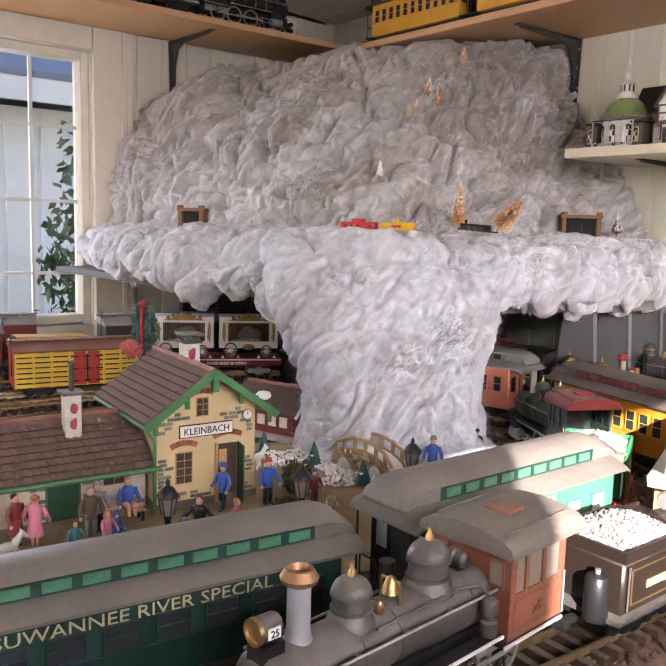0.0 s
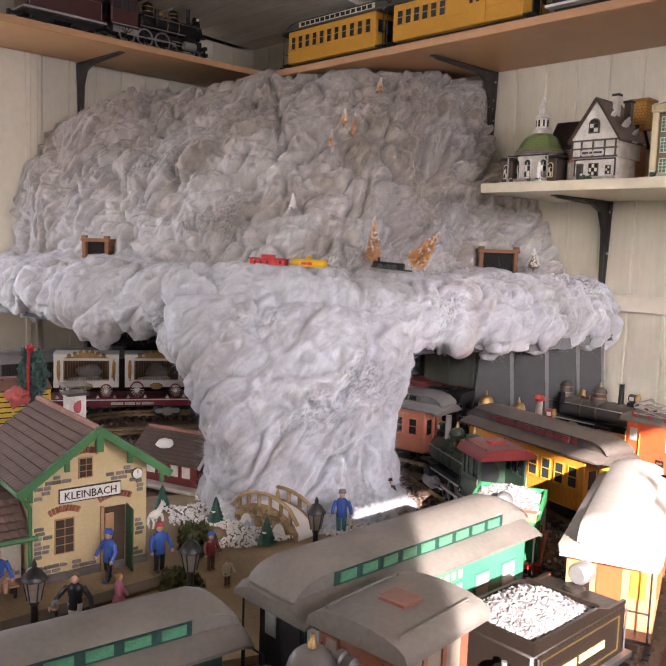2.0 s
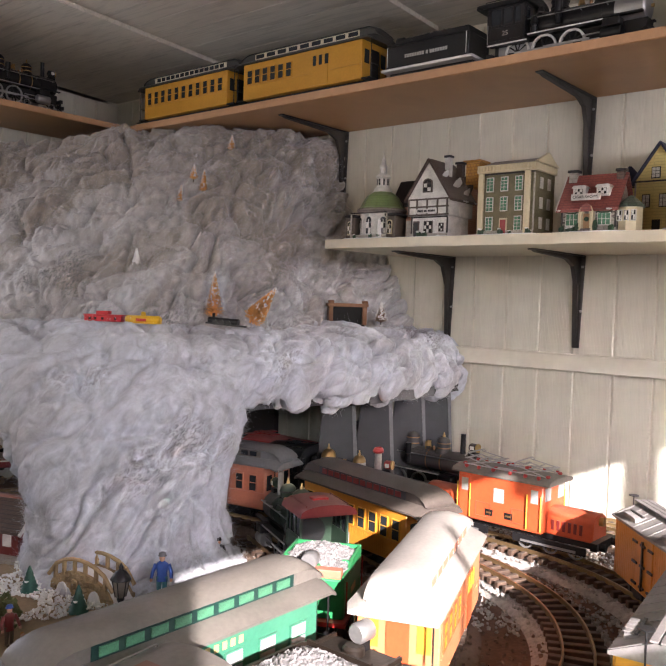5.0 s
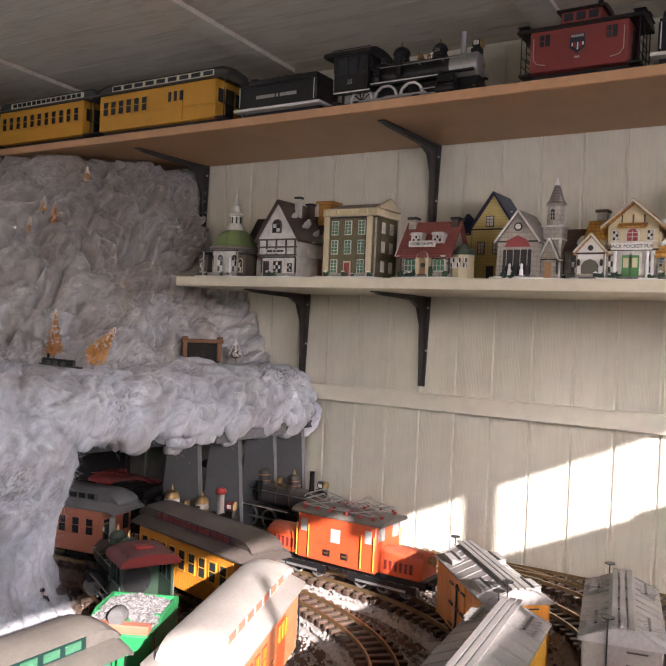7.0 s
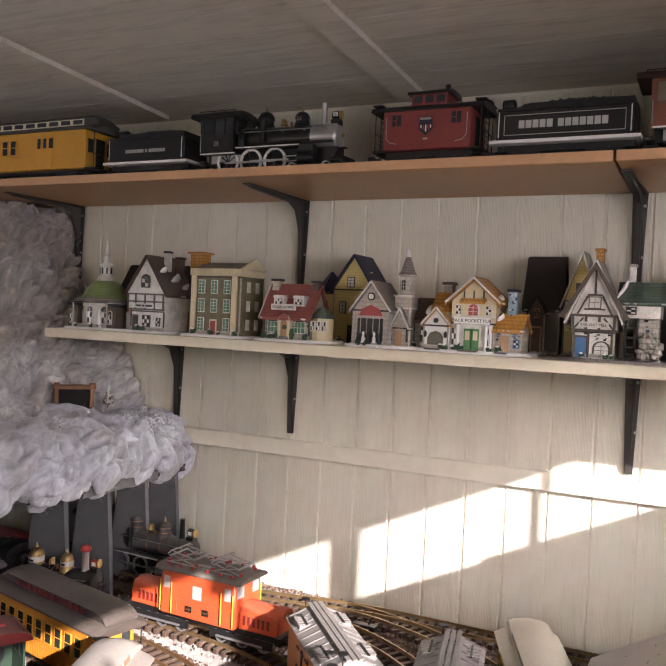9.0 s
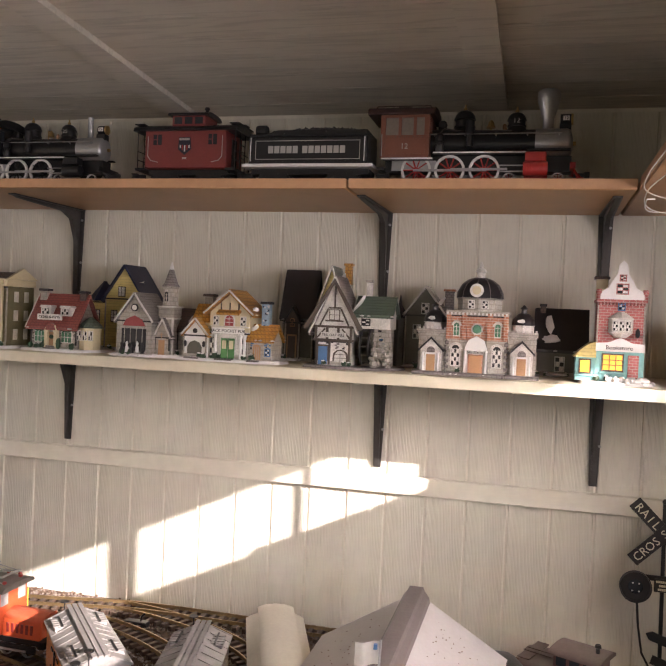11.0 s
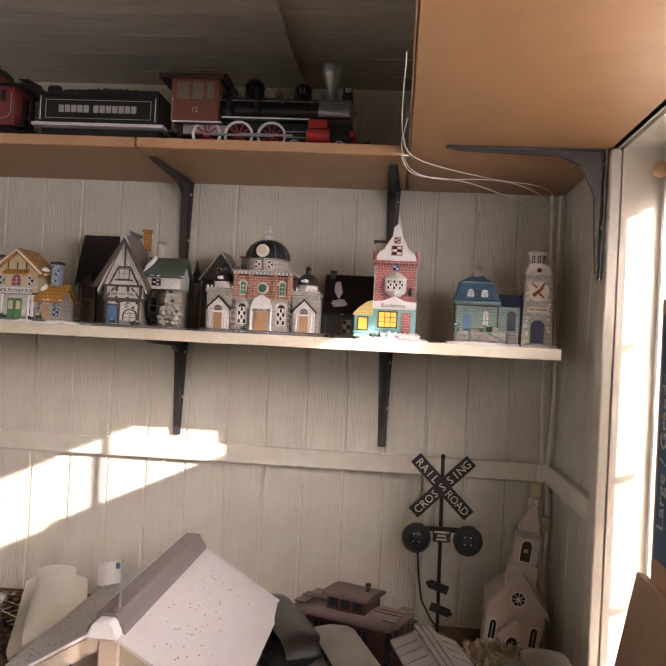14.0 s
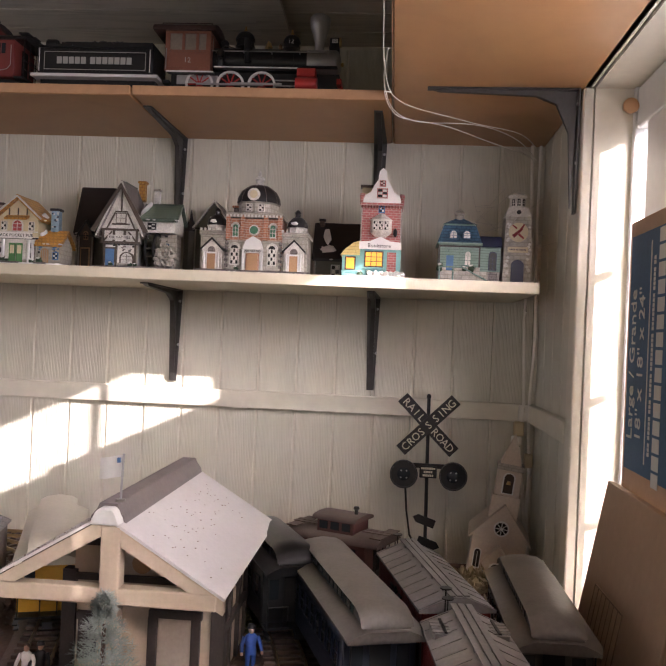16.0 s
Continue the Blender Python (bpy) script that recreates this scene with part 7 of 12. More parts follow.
# timbered shop with a snowy gable
ob = house("half-timbered white shop with a snow-patched brown gable roof", 1.805, -0.26, 0.18, 0.15, None)
slab(ob, 0.175, 0.16)
part("wall", box(B(), -0.05, 0.055, -0.05, 0.05, 0.006, 0.058), OFF_WHITE, ob)
part("side_bay", box(B(), -0.075, -0.05, -0.04, 0.03, 0.006, 0.05), V_STONE, ob)
part("jetty", box(B(), -0.058, 0.063, -0.058, 0.055, 0.058, 0.098), OFF_WHITE, ob)
gable(ob, -0.058, 0.063, -0.058, 0.055, 0.0982, 0.004, 0.09, OFF_WHITE, V_BROWN, "y", 0.007)
for x in (-0.055, -0.03, 0.0, 0.03, 0.058):
    part("timber", box(B(), x - 0.002, x + 0.002, -0.0605, -0.057, 0.06, 0.098), V_TIMBER, ob)
for z in (0.058, 0.078, 0.097):
    part("timber", box(B(), -0.058, 0.063, -0.0602, -0.0572, z, z + 0.004), V_TIMBER, ob)
win_at(ob, 0.0, -0.0588, 0.118, 0.022, 0.03, frame=V_TIMBER, arch=True)
win_at(ob, 0.0, -0.0508, 0.016, 0.022, 0.028, frame=V_TIMBER, bars=(2, 2))
win_at(ob, 0.038, -0.0508, 0.02, 0.01, 0.018, frame=V_TIMBER)
door_at(ob, -0.036, -0.0505, 0.006, 0.012, 0.036, V_DARK, V_TIMBER)
sign_at(ob, None, 0.007, 0.0, -0.0605, 0.064, 0.06, 0.011, V_DARK)
chimney(ob, 0.022, 0.0, 0.16, 0.014, 0.048, OFF_WHITE)
chimney(ob, 0.036, 0.035, 0.14, 0.016, 0.055, V_BROWN)
for i, (px, pz, s) in enumerate(((0.03, 0.158, 0.011), (0.045, 0.135, 0.017), (0.055, 0.115, 0.013))):
    snow_patch(ob, (px, -0.03 + 0.03 * i, pz), (0.0035, s, s * 1.5), (0, 34, 0), i)

# dark house behind
ob = house("dark-roofed orange brick house standing behind the timbered shop", 1.69, -0.095, 0.24, 0.1, None)
gable(ob, -0.115, 0.12, -0.045, 0.04, 0.0, 0.115, 0.065, V_BRICK, V_DARK, "x")
chimney(ob, 0.122, 0.0, 0.15, 0.04, 0.07, V_GOLD, V_GOLD)

# three-storey town house
ob = house("cream-fronted town house with three rows of green windows", 2.02, -0.27, 0.17, 0.13, None)
slab(ob, 0.18, 0.15)
part("wall", box(B(), -0.065, 0.07, -0.045, 0.06, 0.006, 0.15), mat("glazed_moss_brick", (0.14, 0.12, 0.06), 0.45, vary=0.3, scale=120, bump=0.3), ob)
for x in (-0.064, 0.055):
    part("pilaster", soften(box(B(), x - 0.007, x + 0.007, -0.053, -0.0455, 0.006, 0.15), 0.0015), V_CREAM, ob)
part("frieze", soften(box(B(), -0.074, 0.076, -0.055, 0.062, 0.15, 0.168), 0.002), V_CREAM, ob)
for i in range(18):
    part("dentil", box(B(), -0.07 + 0.0078 * i, -0.066 + 0.0078 * i, -0.0575, -0.0548, 0.154, 0.165), V_CREAM, ob)
part("roof", prism(B(), [(-0.05, 0.1682), (0.06, 0.1682), (0.005, 0.186)], -0.06, 0.072, "x"), V_BROWN, ob, smooth=None)
part("side_gable", prism(B(), [(-0.055, 0.1682), (0.062, 0.1682), (0.004, 0.196)], 0.0725, 0.08, "x"), V_CREAM, ob, smooth=None)
for r in range(3):
    for c in range(3):
        x, z = -0.042 + 0.037 * c, 0.016 + 0.046 * r
        if r == 0 and c == 1:
            door_at(ob, x, -0.0455, 0.006, 0.014, 0.034, V_DOOR_RED, V_CREAM)
        else:
            win_at(ob, x, -0.0455, z, 0.015, 0.03, bars=(1, 3), pane=WINDOW_GREEN)
for r in range(3):
    for y in (-0.01, 0.03):
        part("side_window", box(B(), 0.069, 0.0715, y - 0.008, y + 0.008, 0.02 + 0.046 * r, 0.046 + 0.046 * r), OFF_WHITE, ob)

# cottage shop with a red roof
V_SHRUB_GREEN = mat("glazed_greenery", (0.03, 0.075, 0.035), 0.45, vary=0.5, scale=120, bump=0.5)


def hose_mesh(xs, y, z):
    """A drooping strand between two points of a wall."""
    mid = (xs[0] + xs[1]) / 2
    return wire(B(), [(xs[0], y, z), (mid - 0.008, y, z - 0.0045), (mid + 0.008, y, z - 0.0045), (xs[1], y, z)], 0.0017)


ob = house("stone cottage shop with a red roof and two white dormers", 2.225, -0.265, 0.19, 0.13, None)
slab(ob, 0.205, 0.15)
part("wall", box(B(), -0.07, 0.05, -0.04, 0.045, 0.006, 0.062), V_STONE, ob)
gable(ob, -0.07, 0.05, -0.042, 0.047, 0.0622, 0.002, 0.066, V_STONE, V_RED, "x", 0.010)
part("bay", turned(B(), [(0.026, 0.006), (0.026, 0.058)], (0.073, -0.015, 0), 8), V_CREAM, ob, smooth=None)
part("bay_roof", turned(B(), [(0.031, 0.058), (0.026, 0.066), (0.004, 0.084)], (0.073, -0.015, 0), 8), V_TEAL, ob, smooth=None)
for x in (-0.033, 0.02):
    part("dormer", box(B(), x - 0.014, x + 0.014, -0.040, -0.005, 0.084, 0.104), OFF_WHITE, ob)
    part("dormer_roof", prism(B(), [(x - 0.017, 0.104), (x + 0.017, 0.104), (x + 0.012, 0.109), (x - 0.012, 0.109)], -0.043, -0.004, "y"), OFF_WHITE, ob)
    win_at(ob, x, -0.0405, 0.088, 0.017, 0.013, bars=(2, 1))
for x in (-0.046, 0.026):
    win_at(ob, x, -0.0408, 0.022, 0.026, 0.024, pane=WINDOW_GREEN, arch=False, bars=(2, 1))
door_at(ob, -0.01, -0.044, 0.01, 0.016, 0.036, V_DOOR_TAN, V_STONE)
part("porch", prism(B(), [(-0.024, 0.05), (0.004, 0.05), (0.0, 0.062), (-0.01, 0.068), (-0.02, 0.062)][::-1], -0.056, -0.043, "y"), V_RED, ob)
sign_at(ob, "CIGAR SHOPPE", 0.0085, -0.01, -0.058, 0.074, 0.066, 0.014, V_DARK)
part("porch_arch", prism(B(), [(-0.026, 0.006), (-0.026, 0.05), (-0.021, 0.061), (-0.010, 0.067), (0.001, 0.061), (0.006, 0.05), (0.006, 0.006), (-0.001, 0.006), (-0.001, 0.044), (-0.005, 0.052), (-0.010, 0.055), (-0.015, 0.052), (-0.019, 0.044), (-0.019, 0.006)], -0.055, -0.0425, "y"), V_CREAM, ob, smooth=None)
part("wreath", turned(B(), [(0.0028, 0), (0.0052, 0), (0.0052, 0.0022), (0.0028, 0.0022)], (-0.01, -0.0485, 0.034), 14, "y"), V_SHRUB_GREEN, ob)
for x in (-0.046, 0.026):
    part("garland", hose_mesh((x - 0.019, x + 0.019), -0.044, 0.0525), V_SHRUB_GREEN, ob)
for x, h in ((-0.066, 0.014), (-0.029, 0.02), (0.009, 0.026), (0.045, 0.015)):
    part("shrub", blob(B(), (x, -0.05, 0.006 + h * 0.45), (0.0065, 0.006, h * 0.55), 0.3, 2, x), V_SHRUB_GREEN, ob)
for x0, x1 in ((-0.068, -0.062), (-0.031, -0.028), (0.007, 0.011), (0.041, 0.048)):
    specks(ob, x0, x1, -0.0402, 0.010, 0.056, 8, (V_GREY, V_BROWN, V_GREY), int(x0 * 1e4) + 900)
part("step", box(box(B(), -0.022, 0.004, -0.066, -0.05, 0.006, 0.009), -0.020, 0.002, -0.058, -0.05, 0.009, 0.013), V_GREY, ob)
for x in (0.058, 0.073, 0.088):
    win_at(ob, x, -0.0385, 0.03, 0.008, 0.02, bars=(1, 1))
chimney(ob, -0.062, 0.0, 0.105, 0.018, 0.038, V_STONE)
chimney(ob, 0.045, 0.0, 0.118, 0.016, 0.022, V_BROWN)

# yellow house behind
ob = house("yellow house with navy roofs standing behind the cottages", 2.28, -0.10, 0.16, 0.12, None)
gable(ob, -0.02, 0.085, -0.05, 0.05, 0, 0.135, 0.078, V_YELLOW, V_NAVY, "y", 0.008)
part("wall", box(B(), -0.085, -0.02, -0.04, 0.045, 0, 0.125), V_YELLOW, ob)
part("hip_roof", turned(B(), [(0.052, 0.125), (0.004, 0.178)], (-0.053, 0, 0), 4), V_NAVY, ob, smooth=None)
win_at(ob, 0.025, -0.0505, 0.14, 0.016, 0.022, V_DARK, OFF_WHITE)
for x in (0.005, 0.043):
    win_at(ob, x, -0.0505, 0.075, 0.014, 0.026, V_DARK, OFF_WHITE)
win_at(ob, -0.05, -0.0405, 0.075, 0.014, 0.026, V_DARK, OFF_WHITE)
door_at(ob, 0.03, -0.0505, 0, 0.018, 0.045, V_DARK, V_YELLOW)
chimney(ob, 0.012, 0.0, 0.17, 0.016, 0.035, V_BROWN)
snow_patch(ob, (0.052, -0.02, 0.165), (0.003, 0.018, 0.018), (0, 38, 0), 5)

# fire barn and chapel with a spire
ob = house("grey gabled shop front with white figures in its wide window", 2.44, -0.28, 0.09, 0.12, None)
slab(ob, 0.105, 0.13)
gable(ob, -0.042, 0.042, -0.05, 0.05, 0.006, 0.078, 0.056, V_STONE, V_GREY, "y", 0.007)
part("show_window", box(B(), -0.03, 0.03, -0.053, -0.0495, 0.012, 0.064), V_DARK, ob)
for i in range(4):
    part("window_bar", box(B(), -0.03 + 0.015 * (i + 0.5) - 0.0006, -0.03 + 0.015 * (i + 0.5) + 0.0006, -0.0545, -0.0528, 0.03, 0.064), V_STONE, ob)
for i in range(5):
    part("figurine", turned(B(), [(0.0045, 0.008), (0.0038, 0.02), (0.0022, 0.023), (0.0034, 0.029), (0.001, 0.033)], (-0.026 + 0.013 * i, -0.058, 0.002 * (i % 2)), 8), SNOW if i % 2 else V_DARK, ob)
part("fanlight", prism(B(), [(-0.028, 0.07), (0.028, 0.07), (0.02, 0.085), (0.0, 0.094), (-0.02, 0.085)][::-1], -0.0525, -0.0495, "y"), V_DOOR_RED, ob)
part("round_window", turned(B(), [(0.009, 0), (0.009, 0.003)], (0, -0.0495, 0.112), 14, "y"), V_DARK, ob)
part("round_pane", turned(B(), [(0.006, 0), (0.006, 0.004)], (0, -0.0495, 0.112), 14, "y"), OFF_WHITE, ob)

ob = house("grey stone chapel with a tall snow-tipped spire", 2.505, -0.26, 0.08, 0.14, None)
slab(ob, 0.09, 0.13)
part("tower", box(B(), -0.026, 0.014, -0.03, 0.01, 0.006, 0.118), V_STONE, ob)
part("belfry", turned(B(), [(0.021, 0.118), (0.019, 0.122), (0.018, 0.160), (0.021, 0.164)], (-0.006, -0.01, 0), 8), V_STONE, ob, smooth=None)
part("spire", turned(B(), [(0.023, 0.164), (0.017, 0.172), (0.003, 0.212)], (-0.006, -0.01, 0), 8), V_GREY, ob, smooth=None)
part("spire_snow", turned(B(), [(0.006, 0.203), (0.004, 0.212), (0.001, 0.222)], (-0.006, -0.01, 0), 8), SNOW, ob)
win_at(ob, -0.006, -0.0305, 0.13, 0.008, 0.022, V_STONE, V_DARK, True)
gable(ob, -0.024, 0.012, -0.046, -0.031, 0.006, 0.042, 0.036, V_STONE, V_GREY, "y", 0.004)
door_at(ob, -0.006, -0.0465, 0.006, 0.015, 0.034, V_DOOR_TAN, V_STONE)
gable(ob, 0.014, 0.085, -0.008, 0.055, 0.006, 0.06, 0.042, V_STONE, V_BROWN, "x", 0.006)
win_at(ob, 0.038, -0.0085, 0.02, 0.014, 0.036, V_DARK, V_GLASS, True)
snow_patch(ob, (0.05, 0.004, 0.088), (0.014, 0.016, 0.003), (52, 0, 0), 8)

for x in (-0.024, 0.012):
    part("buttress", soften(prism(B(), [(-0.036, 0.006), (-0.03, 0.006), (-0.03, 0.09), (-0.0325, 0.09)], x - 0.003, x + 0.003, "x"), 0.0005), OFF_WHITE, ob)
part("string_course", soften(box(B(), -0.028, 0.016, -0.0325, 0.012, 0.088, 0.092), 0.0008), OFF_WHITE, ob)
part("string_course", soften(box(B(), -0.029, 0.017, -0.0335, 0.013, 0.115, 0.119), 0.0008), OFF_WHITE, ob)
part("door_cross", box(box(B(), -0.0066, -0.0054, -0.0505, -0.0495, 0.044, 0.058), -0.0095, -0.0025, -0.0504, -0.0496, 0.052, 0.0535), V_DOOR_TAN, ob)

# the pub
V_WHITE_STONE = mat("glazed_pale_stone", (0.55, 0.56, 0.56), 0.4, vary=0.2, scale=90)
ob = house("white pub with golden thatched gables and a green double door", 2.668, -0.275, 0.23, 0.14, None)
slab(ob, 0.235, 0.145)
part("wall", box(B(), -0.05, 0.045, -0.035, 0.05, 0.006, 0.066), OFF_WHITE, ob)
gable(ob, -0.05, 0.045, -0.036, 0.05, 0.0662, 0.044, 0.042, V_CREAM, V_GOLD, "y", 0.012, 0.007)
gable(ob, -0.105, -0.052, -0.05, 0.03, 0.006, 0.052, 0.030, SNOW, V_GOLD, "y", 0.006, 0.006)
gable(ob, 0.0475, 0.10, -0.04, 0.03, 0.006, 0.044, 0.028, V_STONE, V_GOLD, "x", 0.006, 0.006)
part("rear_roof", prism(B(), [(-0.03, 0.085), (0.05, 0.085), (0.01, 0.128)], -0.1, -0.052, "x"), V_GOLD, ob, smooth=None)
part("arch_opening", prism(B(), [(-0.096, 0.008), (-0.062, 0.008), (-0.062, 0.03), (-0.068, 0.04), (-0.079, 0.044), (-0.09, 0.04), (-0.096, 0.03)][::-1], -0.0525, -0.0495, "y"), V_OLIVE, ob)
part("rear_wall", box(B(), -0.095, -0.055, -0.025, 0.045, 0.058, 0.086), V_CREAM, ob)
for x in (-0.013, 0.004):
    d = door_at(ob, x, -0.0355, 0.006, 0.015, 0.046, V_DOOR_GREEN)
    part("door_pane", box(B(), x - 0.005, x + 0.005, -0.0395, -0.0388, 0.028, 0.047), V_CREAM, d)
for x in (-0.034, -0.043 + 0.07, 0.036):
    part("column", tube(B(), (x, -0.040, 0.006), (x, -0.040, 0.06), 0.0035, seg=10), SNOW, ob)
sign_at(ob, "BACK POCKET PUB", 0.0095, -0.003, -0.044, 0.062, 0.078, 0.014, BLACK, SNOW)
for x in (-0.035, 0.03):
    win_at(ob, x, -0.0365, 0.082, 0.010, 0.018)
win_at(ob, -0.003, -0.0365, 0.08, 0.02, 0.024, OFF_WHITE, V_DOOR_RED, True)
for x in (-0.042, 0.034):
    win_at(ob, x, -0.0358, 0.018, 0.010, 0.034, V_STONE)
win_at(ob, 0.066, -0.0405, 0.008, 0.018, 0.034, V_STONE, V_DOOR_TAN, True, (3, 0))
win_at(ob, 0.091, -0.0405, 0.018, 0.010, 0.014, V_DOOR_BLUE)
part("awning", prism(B(), [(-0.05, 0.108), (-0.0365, 0.116), (-0.0365, 0.111), (-0.05, 0.104)], -0.03, 0.024, "x"), V_GOLD, ob, smooth=None)
for x in (-0.024, -0.003, 0.018):
    part("timber", box(B(), x - 0.0013, x + 0.0013, -0.0378, -0.0362, 0.116, 0.132), V_TIMBER, ob)
part("sill_board", soften(box(B(), -0.05, 0.045, -0.0385, -0.0358, 0.0765, 0.0795), 0.0006), OFF_WHITE, ob)
specks(ob, 0.052, 0.056, -0.0402, 0.01, 0.046, 6, (V_DOOR_BLUE, V_DARK), 301)
specks(ob, 0.078, 0.098, -0.0402, 0.034, 0.047, 8, (V_DOOR_BLUE, V_DARK), 302)
specks(ob, 0.066, 0.079, -0.0092, 0.074, 0.128, 12, (V_NAVY, V_WHITE_STONE), 303, 0.0022, 0.002)
for x in (-0.101, -0.056):
    part("wall_lamp", turned(B(), [(0.0015, 0.03), (0.0035, 0.033), (0.0035, 0.040), (0.001, 0.044)], (x, -0.0535, 0), 8), V_DARK, ob)
part("badge", turned(B(), [(0.0055, 0), (0.0055, 0.002)], (-0.079, -0.0505, 0.066), 14, "y"), V_DARK, ob)
for x, w in ((-0.079, 0.034), (-0.003, 0.04), (0.066, 0.026)):
    part("paving", soften(box(B(), x - w / 2, x + w / 2, -0.072, -0.055, 0.004, 0.0078), 0.0008), V_GREY, ob)
chimney(ob, -0.075, 0.02, 0.115, 0.02, 0.03, V_STONE, V_BROWN)
chimney(ob, 0.072, 0.0, 0.07, 0.018, 0.062, mat("glazed_blue_stone", (0.25, 0.36, 0.45), 0.4, vary=0.4, scale=150))
for i, (px, pz) in enumerate(((0.045, 0.115), (-0.06, 0.07), (0.05, 0.075))):
    snow_patch(ob, (px, -0.01, pz), (0.006, 0.02, 0.012), (0, 40, 0), 20 + i)

# dark houses behind the mill
ob = house("tall narrow brown house with a black roof behind the mill", 2.775, -0.11, 0.08, 0.1, None)
gable(ob, -0.04, 0.035, -0.03, 0.05, 0, 0.11, 0.105, V_OLIVE, V_DARK, "x", 0.006)
gable(ob, -0.028, 0.006, -0.045, -0.031, 0, 0.095, 0.03, V_TIMBER, V_DARK, "y", 0.004)
win_at(ob, -0.011, -0.0455, 0.085, 0.009, 0.016, V_DOOR_TAN, V_DARK, True)
door_at(ob, -0.011, -0.0455, 0.005, 0.018, 0.055, V_TIMBER, V_DOOR_TAN)
ob = house("tall ochre gabled house with a green roof behind the mill", 2.855, -0.10, 0.08, 0.1, None)
gable(ob, -0.034, 0.034, -0.045, 0.045, 0, 0.125, 0.10, V_YELLOW, V_TEAL, "y", 0.008)
chimney(ob, 0.03, 0.0, 0.19, 0.016, 0.045, V_GOLD, V_GOLD)
win_at(ob, 0.0, -0.0455, 0.12, 0.02, 0.04, V_TIMBER, V_DARK)
snow_patch(ob, (0.02, -0.04, 0.19), (0.004, 0.02, 0.025), (0, 24, 0), 30)

# the mill
ob = house("half-timbered water mill with a grey gable and dark mill wheel", 2.94, -0.27, 0.2, 0.15, None)
slab(ob, 0.215, 0.15, V_GREY)
part("wall", box(B(), -0.068, 0.008, -0.045, 0.045, 0.006, 0.06), OFF_WHITE, ob)
part("jetty", box(B(), -0.074, 0.014, -0.05, 0.045, 0.06, 0.088), OFF_WHITE, ob)
gable(ob, -0.074, 0.014, -0.05, 0.045, 0.0882, 0.003, 0.10, OFF_WHITE, V_GREY, "y", 0.010, 0.006)
for x in (-0.07, -0.045, -0.02, 0.008):
    part("timber", box(B(), x - 0.0025, x + 0.0025, -0.0535, -0.049, 0.06, 0.09), V_TIMBER, ob)
for z in (0.058, 0.087):
    part("timber", box(B(), -0.076, 0.016, -0.0532, -0.0492, z, z + 0.005), V_TIMBER, ob)
for s in (-1, 1):
    part("bargeboard", prism(B(), [(-0.03 + s * 0.056, 0.082), (-0.03, 0.182), (-0.03, 0.194), (-0.03 + s * 0.066, 0.086)] if s > 0 else [(-0.03 + s * 0.056, 0.082), (-0.03 + s * 0.066, 0.086), (-0.03, 0.194), (-0.03, 0.182)], -0.0635, -0.0605, "y"), V_TIMBER, ob, smooth=None)
for a, b in (((-0.062, 0.092), (-0.044, 0.128)), ((0.002, 0.092), (-0.016, 0.128)), ((-0.03, 0.13), (-0.03, 0.178)), ((-0.068, 0.064), (-0.05, 0.085)), ((0.006, 0.064), (-0.012, 0.085)), ((-0.05, 0.102), (-0.01, 0.102)), ((-0.044, 0.130), (-0.016, 0.130))):
    part("timber", wire(B(), [(a[0], -0.0512, a[1]), (b[0], -0.0512, b[1])], 0.0019, 6), V_TIMBER, ob)
for x in (-0.068, -0.04, 0.004):
    part("timber", box(B(), x - 0.0022, x + 0.0022, -0.0478, -0.0448, 0.006, 0.058), V_TIMBER, ob)
specks(ob, -0.066, 0.006, -0.0452, 0.042, 0.056, 12, (V_GREY, V_DARK), 311)
specks(ob, 0.022, 0.083, -0.0002, 0.05, 0.084, 14, (V_GREY, V_DARK, V_BLUE), 312)
sign_at(ob, "THE OAT MILL", 0.0078, -0.03, -0.0545, 0.066, 0.056, 0.011, BLACK, OFF_WHITE)
win_at(ob, -0.03, -0.0508, 0.105, 0.02, 0.02, V_TIMBER, OFF_WHITE, False, (1, 1))
win_at(ob, -0.015, -0.0455, 0.014, 0.026, 0.024, V_TIMBER, OFF_WHITE, True)
door_at(ob, -0.054, -0.0455, 0.006, 0.02, 0.04, V_DOOR_BLUE, V_TIMBER)
gable(ob, 0.014, 0.088, -0.03, 0.045, 0.088, 0.03, 0.034, OFF_WHITE, V_TEAL, "x", 0.008)
part("wheel_house", box(B(), 0.02, 0.085, 0.0, 0.04, 0.006, 0.088), V_STONE, ob)
win_at(ob, 0.035, -0.0308, 0.096, 0.016, 0.012, V_DARK, V_GLASS)
wheel = B()
for x in (0.026, 0.044):
    turned(wheel, [(0.040, x), (0.040, x + 0.004), (0.033, x + 0.004), (0.033, x)], (0, -0.014, 0.050), 24, "x")
part("mill_wheel", wheel, V_DARK, ob)
for i in range(12):
    a = 2 * math.pi * i / 12
    p = part("paddle", box(B(), 0.026, 0.048, -0.001, 0.001, 0.006, 0.038), V_OLIVE, ob)
    p.matrix_basis = pose(0, -0.014, 0.050, math.degrees(a), 0, 0)
st = stones(60, 0.006, (0.018, 0.02), 9, lambda x, y: 0.04 - abs(x) * 1.2 + random.Random(int(x * 9999)).uniform(-0.03, 0.01))
st.materials.append(V_STONE)
rk = new("rockwork", st)
rk["kind"] = "stuff"
rk.parent = ob
rk.matrix_basis = pose(0.072, -0.045, 0.01)
chimney(ob, 0.03, 0.02, 0.13, 0.012, 0.06, OFF_WHITE, V_STONE)
snow_patch(ob, (0.012, 0.0, 0.135), (0.005, 0.03, 0.028), (0, 28, 0), 40)

